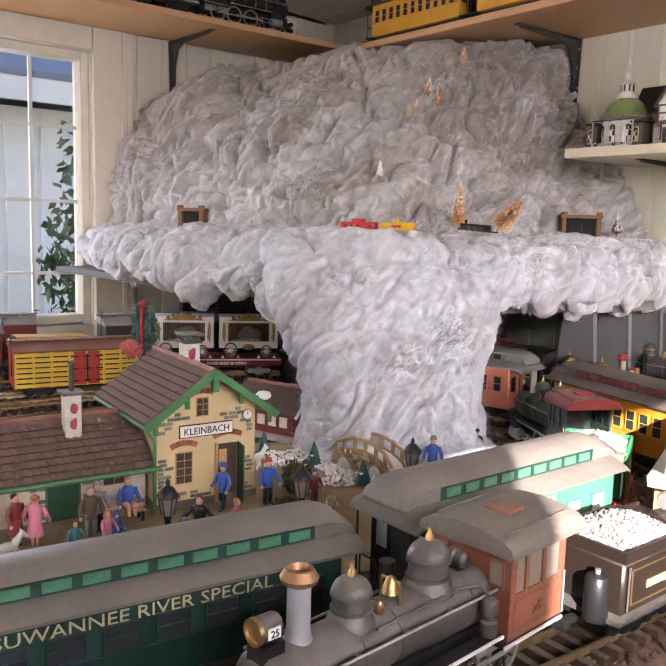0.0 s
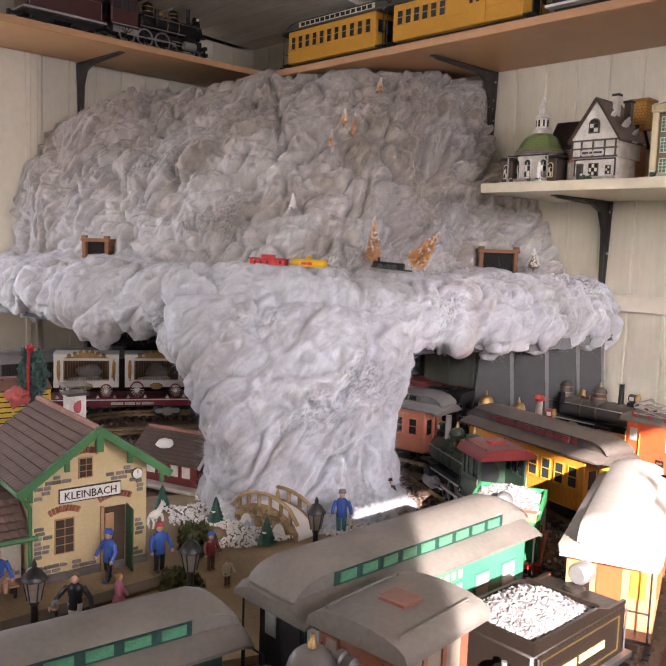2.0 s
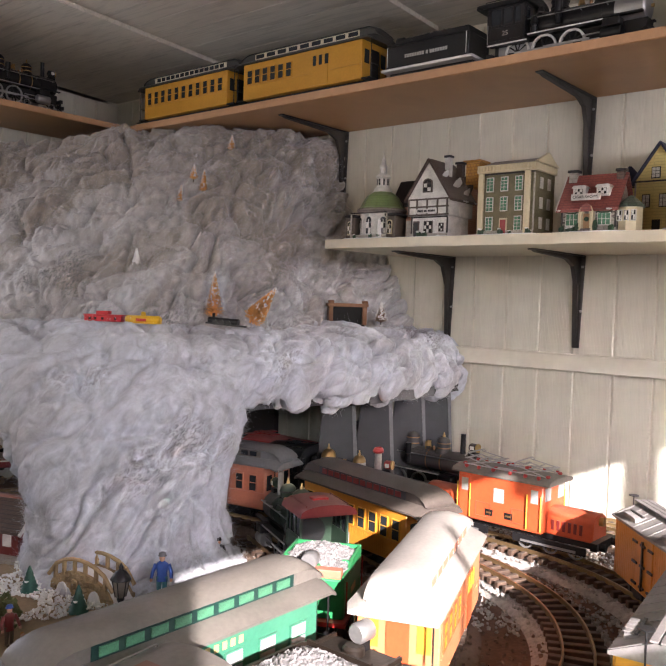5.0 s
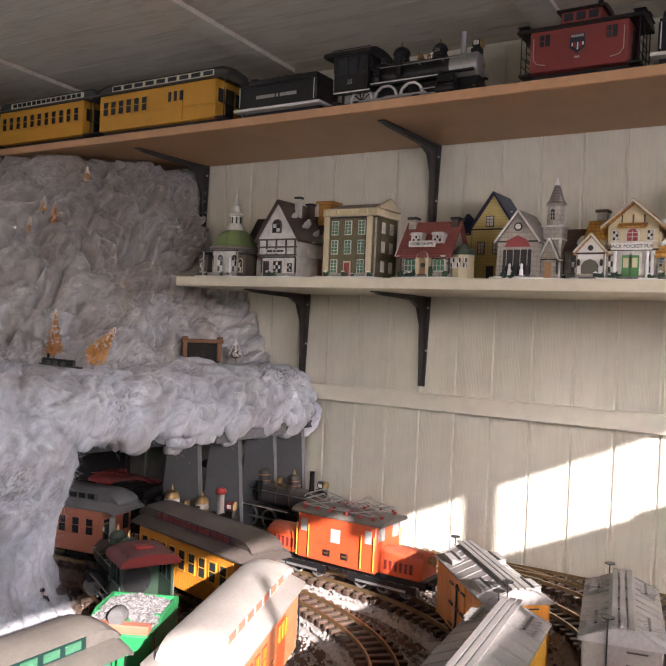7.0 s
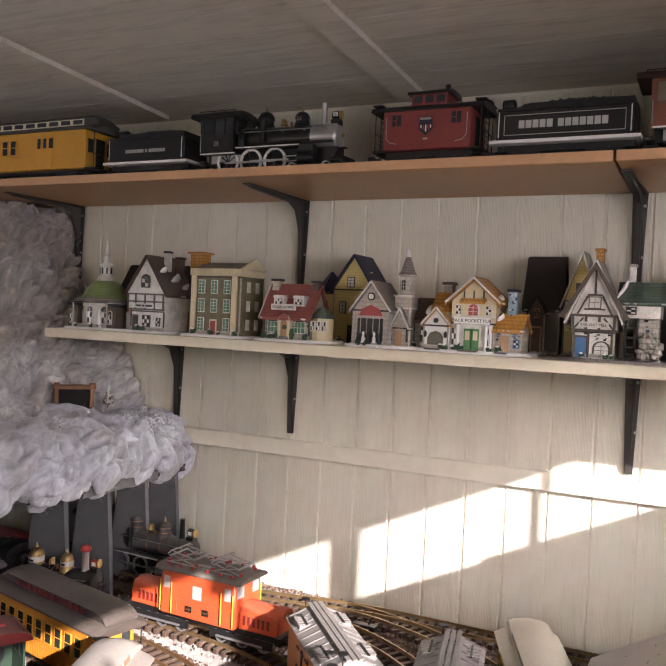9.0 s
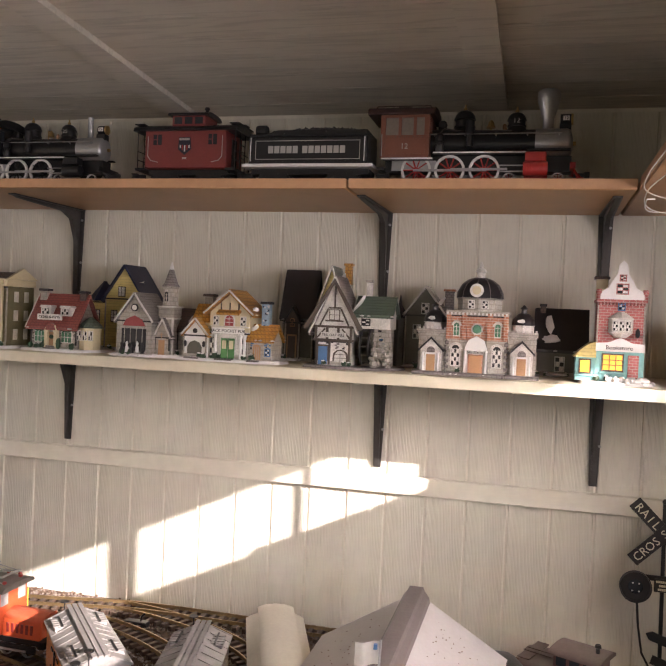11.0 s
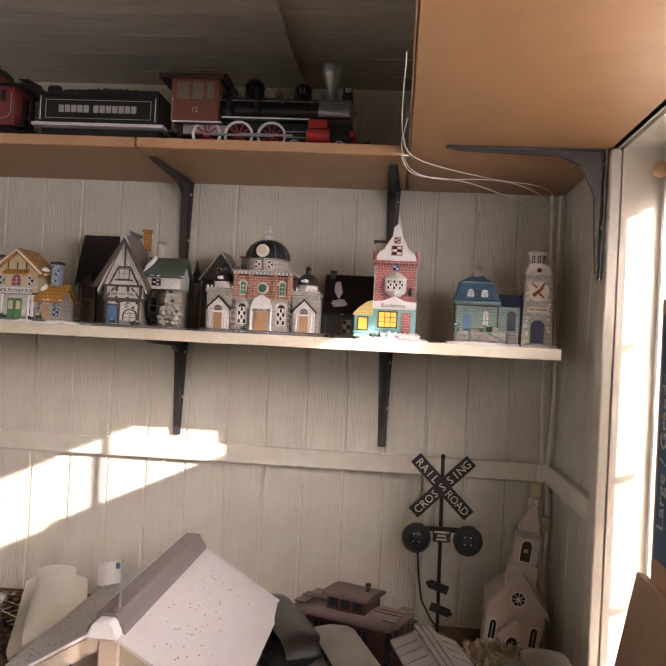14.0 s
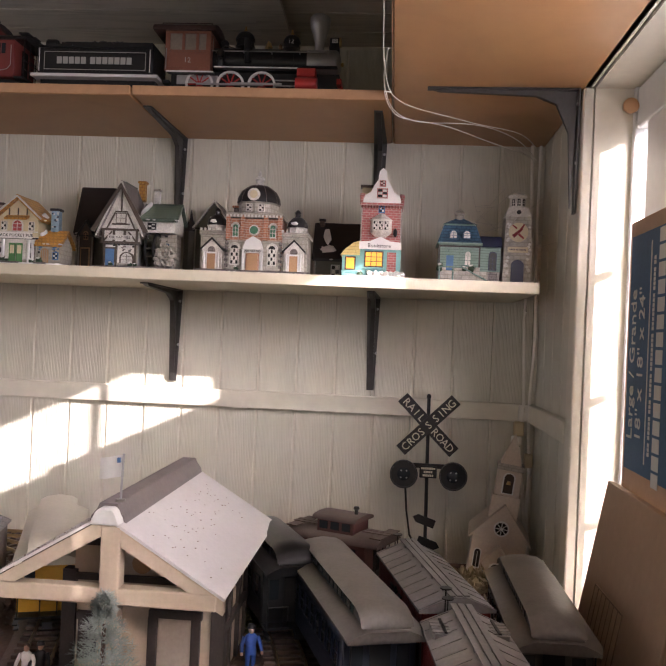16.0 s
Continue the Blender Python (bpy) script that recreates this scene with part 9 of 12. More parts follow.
def track(label, points, step=0.026, bed=None):
    ob = thing("track", label, "model railway track", group="layout tracks")
    line = smooth_line(points, 0.03)
    for s in (-1, 1):
        part("rail", strip(line, [(o + s * 0.0228, h) for o, h in RAIL_SHAPE], RAILTOP), RAIL, ob)
    part("roadbed", strip(line, [(-0.068, 0), (0.068, 0), (0.05, 0.011), (-0.05, 0.011)], TOP + 0.0005), bed or BROWN_BALLAST, ob)
    for p, a in smooth_line(points, step):
        share("sleeper", SLEEPER_MESH, ob, Matrix.Translation((p.x, p.y, TOP + 0.014)) @ Matrix.Rotation(a, 4, "Z"))
    return line


TRACKS = [
    track("brass-railed curved track under the orange electric train", [(1.2, -0.37), (1.6, -0.40), (1.85, -0.427), (2.1, -0.437), (2.3, -0.475), (2.45, -0.555), (2.56, -0.675), (2.625, -0.84), (2.655, -1.05), (2.665, -1.26)], bed=PALE_BALLAST),
    track("empty curved track with brass rails and brown sleepers", [(1.3, -0.53), (1.5, -0.55), (1.75, -0.548), (1.95, -0.555), (2.12, -0.59), (2.25, -0.645), (2.352, -0.715), (2.43, -0.81), (2.485, -0.93), (2.505, -1.1), (2.505, -1.26)], bed=PALE_BALLAST),
    track("curved track under the passenger coaches and the brown locomotive", [(1.3, -0.75), (1.524, -0.705), (1.70, -0.685), (1.85, -0.702), (2.0, -0.74), (2.14, -0.80), (2.24, -0.90), (2.305, -1.05), (2.36, -1.25), (2.366, -1.4), (2.35, -1.72), (2.32, -2.05)]),
    track("curved track under the green train", [(1.72, -0.80), (1.90, -0.878), (2.04, -0.96), (2.128, -1.076), (2.195, -1.25), (2.212, -1.412), (2.212, -1.62)]),
    track("straight track along the cream wall", [(1.35, -0.19), (1.8, -0.195), (2.1, -0.15), (2.35, -0.1), (2.7, -0.095), (3.1, -0.1), (3.5, -0.16)]),
    track("branching track curving away from the wall", [(2.3, -0.105), (2.45, -0.13), (2.6, -0.185), (2.75, -0.29), (2.85, -0.44), (2.93, -0.64), (2.99, -0.85)]),
    track("branching track leading to the grey box car", [(2.2, -0.19), (2.4, -0.245), (2.56, -0.33), (2.66, -0.43), (2.735, -0.6), (2.8, -0.8), (2.84, -1.0)]),
    track("siding track beside the timber station", [(3.22, -0.33), (3.33, -0.58), (3.40, -0.82), (3.44, -1.1)]),
    track("siding track under the dark green coach", [(3.33, -0.3), (3.425, -0.62), (3.476, -0.79), (3.56, -1.05)]),
    track("siding track under the red caboose and box cars", [(3.2, -0.32), (3.34, -0.37), (3.455, -0.42), (3.54, -0.49), (3.585, -0.6), (3.611, -0.73), (3.645, -0.93), (3.67, -1.22)]),
    track("siding track under the sunny window", [(3.772, -0.35), (3.772, -0.8), (3.772, -1.24)]),
    track("far siding track under the stock car", [(0.72, -2.0), (0.775, -1.65), (0.815, -1.41), (0.80, -1.22), (0.79, -1.0), (0.88, -0.82)]),
    track("empty far track with brass rails", [(0.93, -2.1), (0.90, -1.75), (0.91, -1.45), (0.95, -1.2), (1.03, -0.97), (1.16, -0.78)]),
    track("empty far track beside the station", [(1.10, -2.1), (1.06, -1.7), (1.07, -1.45), (1.12, -1.26), (1.23, -1.08), (1.36, -0.95)]),
    track("outermost far track by the casement window", [(0.50, -2.0), (0.55, -1.75), (0.60, -1.45), (0.62, -1.1), (0.72, -0.8)]),
]


def spread_ballast(name, label, count, size, centre, half, seed, material, keep):
    """Loose stones over the table, left out of the way of the rails."""
    def height(x, y):
        X, Y = x + centre[0], y + centre[1]
        if not keep(X, Y):
            return None
        near = 9.0
        for line in TRACKS:
            for p, a in line:
                dx, dy = X - p.x, Y - p.y
                if abs(dx) < 0.06 and abs(dy) < 0.06:
                    near = min(near, abs(-math.sin(a) * dx + math.cos(a) * dy))
        return 0.0015 if near > 0.06 else 0.0125 + 0.006 * noise.noise(Vector((X * 40, Y * 40, 0)))
    me = stones(count, size, half, seed, height)
    me.materials.append(material)
    ob = new(name, me)
    ob.matrix_world = pose(centre[0], centre[1], TOP)
    return tagged(ob, label, "ballast", kind="stuff")


def pale_zone(x, y):
    return noise.noise(Vector((x * 5, y * 5, 3))) > -0.28 and (x - 2.15) ** 2 / 0.30 + (y + 0.58) ** 2 / 0.14 < 1 + 0.5 * noise.noise(Vector((x * 9, y * 9, 0)))


spread_ballast("pale_ballast", "loose pale grey ballast stones between the curved tracks", 14000, 0.0028, (2.12, -0.56), (0.68, 0.5), 5, PALE_BALLAST, pale_zone)
spread_ballast("brown_ballast", "loose brown ballast stones along the tracks", 9000, 0.0028, (2.45, -0.85), (0.75, 0.85), 6, BROWN_BALLAST, lambda x, y: not (x > 2.47 and y < -1.27) and not pale_zone(x, y) and noise.noise(Vector((x * 6, y * 6, 7))) > -0.2)
spread_ballast("brown_ballast", "loose brown ballast stones beside the locomotive", 3600, 0.003, (2.36, -1.65), (0.11, 0.5), 8, BROWN_BALLAST, lambda x, y: x < 2.465)
spread_ballast("far_ballast", "grey ballast stones on the far sidings", 5000, 0.0034, (0.85, -1.45), (0.42, 0.6), 9, PALE_BALLAST, lambda x, y: noise.noise(Vector((x * 6, y * 6, 9))) > 0.0)
spread_ballast("wall_ballast", "grey-brown ballast stones by the wall tracks", 5000, 0.003, (2.65, -0.18), (0.65, 0.17), 10, mat("dun_ballast", (0.23, 0.19, 0.16), 0.85, vary=0.4, scale=200, bump=0.4), lambda x, y: True)
spread_ballast("siding_ballast", "dark ballast stones between the sidings", 6000, 0.003, (3.4, -0.7), (0.46, 0.55), 11, BROWN_BALLAST, lambda x, y: noise.noise(Vector((x * 6, y * 6, 2))) > -0.25)

switch = thing("switch_machine", "black switch machine beside the wall track", "switch", pose(2.40, -0.185, TOP + 0.012))
part("housing", soften(box(B(), -0.03, 0.03, -0.012, 0.012, 0, 0.016), 0.002), BLACK, switch)
part("lever", wire(B(), [(0.01, 0, 0.014), (0.014, 0, 0.03), (0.02, 0.004, 0.034)], 0.002), BLACK, switch)

# ---- the cream station ----
ST_CREAM = mat("cream_stucco", (0.56, 0.44, 0.24), 0.75, vary=0.10, scale=30, bump=0.2)
ST_PALE = mat("pale_annex_stucco", (0.50, 0.45, 0.36), 0.75, vary=0.15, scale=30, bump=0.2)
ST_STONE = mat("grey_stone", (0.20, 0.18, 0.165), 0.8, vary=0.25, scale=80, bump=0.4, piece=0.3)
ST_BRICK = mat("red_arch_brick", (0.36, 0.13, 0.07), 0.75, vary=0.2, scale=80, piece=0.2)
ST_TILE = mat("red_brown_roof_tile", (0.135, 0.075, 0.06), 0.7, vary=0.15, scale=60, dust=0.35, piece=0.15)
ST_GREEN = mat("leaf_green_paint", (0.055, 0.19, 0.07), 0.5, vary=0.15, scale=50)
ST_DOOR = mat("dark_green_door", (0.02, 0.075, 0.035), 0.5, vary=0.15, scale=50)
ST_WOOD = mat("tan_window_wood", (0.42, 0.24, 0.11), 0.6, vary=0.12, scale=50)
ST_PINK = mat("rose_motif", (0.40, 0.06, 0.08), 0.6, vary=0.3, scale=90)
ST_CAP = mat("pink_ridge_tile", (0.30, 0.13, 0.10), 0.7, vary=0.2, scale=60, dust=0.3, piece=0.2)
# Dark brown painted for the unlit inside behind openings and panes.
ST_INSIDE = mat("brown_inside_shade", (0.06, 0.035, 0.02), 0.7, vary=0.2)
YARD = 0.918
sand = B()
_edge = [(1.40, -2.1), (1.97, -2.1), (2.0, -1.7), (2.08, -1.5), (2.09, -1.3), (1.98, -1.02), (1.78, -0.93), (1.56, -1.06), (1.44, -1.3)]
prism(sand, _edge, TOP + 0.001, YARD, "z")
yard = solid("station_yard", soften(sand, 0.004), SAND, "sandy brown station yard board", "yard", kind="structure")
part("platform_board", soften(box(B(), 1.80, 1.83, -2.0, -1.45, YARD + 0.0003, YARD + 0.006), 0.001), SLEEPER, yard)

TILE = B()
_prof = [(-0.0061, 0.0), (-0.0042, 0.0022), (-0.0015, 0.0026), (0.0015, 0.0014), (0.0045, 0.0002), (0.0061, 0.0)]
_lo = [TILE.verts.new((x, 0, z * 0.7 + 0.0026)) for x, z in _prof]
_hi = [TILE.verts.new((x, 0.0165, z * 0.7 - 0.0020)) for x, z in _prof]
for i in range(5):
    TILE.faces.new((_lo[i], _lo[i + 1], _hi[i + 1], _hi[i]))
_dn = [TILE.verts.new((x, 0, -0.0015)) for x, z in (_prof[0], _prof[-1])]
TILE.faces.new((_dn[0], _dn[1], *_lo[::-1]))
TILE_MESH = finish(TILE, "roof_tile", ST_TILE, 60)


def tiled(roof, m, width, height, pitch=0.0122, course=0.0145):
    """Roof tiles in courses over a slope whose foot is m's x axis and whose fall line is its y axis."""
    for j in range(int(height / course)):
        for i in range(int(width / pitch)):
            share("roof_tile", TILE_MESH, roof, m @ pose((i + 0.5) * pitch, j * course, 0.0026))


def stone_patch(ob, cells, y=-0.0016, w=0.013, h=0.0065):
    """Grey stones showing through the stucco, course by course: (x, z, how many)."""
    rnd = random.Random(4)
    for x, z, n in cells:
        for i in range(n):
            ww = w * rnd.uniform(0.7, 1.1)
            part("stone", soften(box(B(), x, x + ww, y, 0.0005, z, z + h * 0.85), 0.0008), ST_STONE, ob)
            x += ww + 0.0012


def arch_bricks(ob, x, z, half, n, y=-0.003):
    for i in range(n):
        a = radians(60) + radians(60) * (i + 0.5) / n
        r = half / math.cos(radians(60))
        c = pose(x, 0, z - r * math.sin(radians(60)), 0, 90 - math.degrees(a), 0)
        bm = box(B(), -half * 0.88 / n, half * 0.88 / n, y, 0.0005, r, r + 0.009)
        bm.transform(c)
        part("brick", bm, ST_BRICK, ob)


station = thing("model_station", "cream model station with a red-brown tiled roof and green trim", "model building", pose(1.716, -1.559, YARD, 0, 0, 85))
WALLH, RISE_S, HALF, DEEP = 0.163, 0.062, 0.088, 0.215
walls = B()
prism(walls, [(-HALF, 0), (HALF, 0), (HALF, WALLH), (0, WALLH + RISE_S), (-HALF, WALLH)], 0, DEEP, "y")
wall = part("wall", walls, ST_CREAM, station, smooth=None)
plinth = part("plinth", box(B(), -HALF - 0.002, HALF + 0.002, -0.003, DEEP, 0, 0.012), ST_STONE, station)
stone_patch(wall, [(-0.086, 0.045, 2), (-0.086, 0.052, 2), (-0.086, 0.059, 1), (-0.086, 0.066, 2), (-0.084, 0.073, 1), (-0.086, 0.14, 2), (-0.07, 0.147, 2), (-0.058, 0.154, 1), (-0.044, 0.117, 1), (0.03, 0.14, 2), (0.038, 0.147, 2), (0.026, 0.133, 1), (0.07, 0.13, 1), (0.072, 0.123, 1), (0.07, 0.06, 1), (0.072, 0.053, 1), (0.068, 0.014, 1), (-0.086, 0.014, 2), (-0.06, 0.014, 1), (-0.086, 0.021, 2), (-0.06, 0.021, 2), (-0.03, 0.014, 2), (-0.03, 0.021, 1), (-0.005, 0.014, 1), (-0.086, 0.038, 1), (-0.086, 0.080, 1), (-0.075, 0.133, 1), (-0.06, 0.147, 2), (-0.086, 0.126, 1), (0.05, 0.154, 1), (0.022, 0.147, 1), (0.06, 0.133, 1), (0.072, 0.116, 1), (0.058, 0.014, 2), (0.066, 0.021, 1), (0.07, 0.067, 1), (0.07, 0.046, 1)])
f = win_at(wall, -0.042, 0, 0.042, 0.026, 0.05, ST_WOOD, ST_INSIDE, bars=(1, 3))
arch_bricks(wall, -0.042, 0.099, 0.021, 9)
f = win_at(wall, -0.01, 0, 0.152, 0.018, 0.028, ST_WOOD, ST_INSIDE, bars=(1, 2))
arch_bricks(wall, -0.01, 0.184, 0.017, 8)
# Flat dark plate stands in for the shaded room beyond the door.
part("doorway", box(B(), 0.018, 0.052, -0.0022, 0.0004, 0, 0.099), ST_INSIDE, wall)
fr = part("door_frame", box(B(), 0.013, 0.018, -0.004, 0.0006, 0, 0.102), ST_WOOD, wall)
part("door_glazing", box(B(), 0.02, 0.034, -0.003, -0.0021, 0.06, 0.09), ST_WOOD, wall)
dr = part("door", soften(box(B(), 0, 0.003, -0.034, 0, 0.002, 0.1), 0.0006), ST_DOOR, wall, "open green door")
dr.matrix_basis = pose(0.054, 0, 0, 0, 0, -8)
arch_bricks(wall, 0.036, 0.108, 0.024, 10)
sg = part("sign", soften(box(B(), -0.05, 0.044, -0.004, 0.0006, 0.118, 0.137), 0.0006), WHITE, wall, "white enamel station sign")
part("sign_border", box(B(), -0.0505, 0.0445, -0.0036, 0.0002, 0.1168, 0.1382), BLACK, sg)
lettering("KLEINBACH", 0.0165, BLACK, sg, (-0.003, -0.0045, 0.1216), stretch=0.93)
clock = part("clock", turned(B(), [(0.009, 0.0), (0.009, 0.003)], seg=20, axis="y"), BLACK, wall)
clock.matrix_basis = pose(0.072, 0, 0.145)
part("dial", turned(B(), [(0.008, 0.002), (0.008, 0.0036)], seg=20, axis="y"), WHITE, clock)
part("clock_hand", box(B(), -0.0005, 0.0005, -0.0042, -0.0035, 0, 0.006), BLACK, clock)
SLOPE = math.atan2(RISE_S, HALF)
run = (HALF + 0.026) / math.cos(SLOPE)
TOPR = WALLH + RISE_S + 0.004
for s, name in ((-1, "roof"), (1, "roof")):
    m = Matrix.Translation((0, -0.026, TOPR)) @ (Matrix.Rotation(SLOPE, 4, "Y") if s > 0 else Matrix.Rotation(math.pi - SLOPE, 4, "Y"))
    bm = box(B(), 0, run, 0, DEEP + 0.045, -0.003, 0) if s > 0 else box(B(), 0, run, 0, DEEP + 0.045, 0, 0.003)
    bm.transform(m)
    rf = part("roof", bm, ST_TILE, station)
    if s < 0:
        foot = Matrix.Translation((-math.cos(SLOPE) * run, DEEP + 0.019, TOPR - math.sin(SLOPE) * run)) @ Matrix.Rotation(-SLOPE, 4, "Y") @ Matrix.Rotation(-math.pi / 2, 4, "Z")
    else:
        foot = Matrix.Translation((math.cos(SLOPE) * run, -0.026, TOPR - math.sin(SLOPE) * run)) @ Matrix.Rotation(SLOPE, 4, "Y") @ Matrix.Rotation(math.pi / 2, 4, "Z")
    tiled(rf, foot, DEEP + 0.045, run)
    # bargeboard along the gable's edge, with hanging blocks
    bb = box(B(), 0, run + 0.004, -0.004, 0, -0.008, 0.004) if s > 0 else box(B(), 0, run + 0.004, -0.004, 0, -0.004, 0.008)
    bb.transform(m)
    brd = part("bargeboard", bb, ST_GREEN, station)
    for k in (0.42, 0.88):
        px, pz = s * run * k * math.cos(SLOPE), TOPR - run * k * math.sin(SLOPE)
        part("hanging_block", box(B(), px - 0.0035, px + 0.0035, -0.0300, -0.0255, pz - 0.024, pz - 0.006), ST_GREEN, brd)
part("apex_block", box(B(), -0.005, 0.005, -0.0325, -0.022, TOPR - 0.034, TOPR - 0.002), ST_GREEN, station)
for i in range(17):
    part("ridge_tile", turned(B(), [(0.006, 0), (0.0052, 0.016)], (0, 0, 0), 8, "y", Matrix.Translation((0, -0.008 + 0.0155 * i, TOPR - 0.001))), ST_CAP, station)
part("gutter", wire(B(), [(-HALF - 0.026, -0.026, WALLH - 0.018), (-HALF - 0.026, DEEP + 0.02, WALLH - 0.018)], 0.004), ST_GREEN, station)
part("downpipe", wire(B(), [(-HALF - 0.024, -0.006, WALLH - 0.018), (-HALF - 0.005, -0.004, WALLH - 0.045), (-HALF - 0.005, -0.004, 0.0)], 0.0032, 8), ST_GREEN, station)
ch = part("chimney", soften(box(B(), 0.002, 0.03, 0.10, 0.128, TOPR - 0.03, TOPR + 0.026), 0.001), OFF_WHITE, station, "white chimney with rose motifs")
part("chimney_cap", soften(box(B(), -0.002, 0.034, 0.096, 0.132, TOPR + 0.026, TOPR + 0.031), 0.001), SOOT_GREY, ch)
part("chimney_cap", soften(box(B(), -0.004, 0.036, 0.094, 0.134, TOPR + 0.040, TOPR + 0.044), 0.001), ROOF_GREY, ch)
for x in (0.004, 0.028):
    for y in (0.102, 0.126):
        part("cap_post", tube(B(), (x, y, TOPR + 0.031), (x, y, TOPR + 0.040), 0.002, seg=6), ROOF_GREY, ch)
part("motif", blob(B(), (0.016, 0.0995, TOPR + 0.008), (0.007, 0.001, 0.010), 0.4), ST_PINK, ch)

# its annex runs off at the side, under a lower roof
AX0, AX1, AWALL, ARISE, AY0, AY1 = -0.38, -HALF - 0.004, 0.10, 0.045, 0.04, 0.17
part("annex_wall", prism(B(), [(AY0, 0), (AY1, 0), (AY1, AWALL), ((AY0 + AY1) / 2, AWALL + ARISE), (AY0, AWALL)], AX0, AX1, "x"), ST_PALE, station, smooth=None)
aw = station.children[-1]
ASL = math.atan2(ARISE, (AY1 - AY0) / 2)
arun = ((AY1 - AY0) / 2 + 0.042) / math.cos(ASL)
AR = AWALL + ARISE + 0.004
for s in (-1, 1):
    mid = (AY0 + AY1) / 2
    pts = [(mid, AR - 0.003), (mid, AR), (mid + s * arun * math.cos(ASL), AR - arun * math.sin(ASL)), (mid + s * arun * math.cos(ASL), AR - arun * math.sin(ASL) - 0.003)]
    rf = part("annex_roof", prism(B(), pts, AX0 - 0.02, AX1 + 0.001, "x"), ST_TILE, station, smooth=None)
    if s < 0:
        tiled(rf, Matrix.Translation((AX0 - 0.02, mid - arun * math.cos(ASL), AR - arun * math.sin(ASL))) @ Matrix.Rotation(ASL, 4, "X"), AX1 - AX0 + 0.02, arun)
for i in range(18):
    part("ridge_tile", turned(B(), [(0.0055, 0), (0.0048, 0.0165)], (0, 0, 0), 8, "x", Matrix.Translation((AX0 - 0.018 + 0.0165 * i, (AY0 + AY1) / 2, AR - 0.001))), ST_CAP, station)
part("gutter", wire(B(), [(AX0 - 0.02, AY0 - 0.044, AR - arun * math.sin(ASL) - 0.002), (AX1 + 0.01, AY0 - 0.044, AR - arun * math.sin(ASL) - 0.002)], 0.0042, 8), ST_GREEN, station)
for x in (-0.3, -0.16):
    part("brace", wire(B(), [(x, AY0, AWALL - 0.022), (x, AY0 - 0.04, AWALL - 0.008)], 0.0028), ST_GREEN, station)


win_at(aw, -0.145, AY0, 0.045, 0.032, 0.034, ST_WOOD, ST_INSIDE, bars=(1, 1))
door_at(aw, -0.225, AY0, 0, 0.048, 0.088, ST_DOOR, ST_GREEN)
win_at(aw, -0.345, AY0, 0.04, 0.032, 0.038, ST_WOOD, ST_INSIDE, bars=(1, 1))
_rnd = random.Random(9)
for x, z, n in [(-0.275, 0.004, 2), (-0.275, 0.012, 2), (-0.27, 0.02, 1), (-0.275, 0.03, 2), (-0.27, 0.038, 1), (-0.275, 0.05, 2), (-0.272, 0.06, 2), (-0.195, 0.05, 2), (-0.19, 0.06, 2), (-0.195, 0.07, 1), (-0.195, 0.03, 1), (-0.125, 0.055, 2), (-0.12, 0.064, 2), (-0.12, 0.073, 2), (-0.2, 0.006, 4), (-0.2, 0.014, 4), (-0.12, 0.006, 2)]:
    for i in range(n):
        ww = 0.013 * _rnd.uniform(0.7, 1.1)
        part("stone", soften(box(B(), x, x + ww, AY0 - 0.0016, AY0 + 0.0005, z, z + 0.0062), 0.0008), ST_STONE, aw)
        x += ww + 0.0012
ch = part("chimney", soften(box(B(), -0.214, -0.189, 0.06, 0.085, AR - 0.03, AR + 0.042), 0.001), OFF_WHITE, station, "white chimney with rose motifs and a dark stovepipe")
part("chimney_cap", soften(box(B(), -0.219, -0.184, 0.055, 0.09, AR + 0.042, AR + 0.047), 0.001), ROOF_GREY, ch)
part("stovepipe", tube(B(), (-0.201, 0.072, AR + 0.046), (-0.201, 0.072, AR + 0.092), 0.0042), SOOT_GREY, ch)
part("stovepipe_rim", turned(B(), [(0.0062, 0), (0.0065, 0.004)], (-0.201, 0.072, AR + 0.09), 12), ROOF_GREY, ch)
for z in (0.0, 0.025):
    part("motif", blob(B(), (-0.201, 0.0597, AR - 0.004 + z), (0.006, 0.0009, 0.009), 0.4, seed=z * 100), ST_PINK, ch)

# ---- figures, lamps and garden things round the station ----
SKIN = mat("painted_flesh", (0.52, 0.30, 0.21), 0.6, vary=0.08)
F_BLUE = mat("figure_blue", (0.03, 0.09, 0.36), 0.5, vary=0.12)
F_PINK = mat("figure_pink", (0.60, 0.20, 0.27), 0.5, vary=0.12)
F_BROWN = mat("figure_brown", (0.10, 0.065, 0.04), 0.55, vary=0.15)
F_HAIR = mat("figure_ginger", (0.40, 0.19, 0.06), 0.6, vary=0.15)
F_GREY = mat("figure_grey", (0.20, 0.20, 0.20), 0.6, vary=0.15)
F_TEAL = mat("figure_teal", (0.05, 0.20, 0.24), 0.5, vary=0.15)


def limb(bm, pts, r, slot, seg=8):
    n = len(bm.faces)
    for (p, q), (a, b) in zip(zip(pts, pts[1:]), zip(r, r[1:])):
        tube(bm, p, q, a, b, seg)
    bm.faces.ensure_lookup_table()
    for f in list(bm.faces)[n:]:
        f.material_index = slot


def ball(bm, at, size, slot):
    n = len(bm.faces)
    blob(bm, at, size, 0.05, 2)
    bm.faces.ensure_lookup_table()
    for f in list(bm.faces)[n:]:
        f.material_index = slot


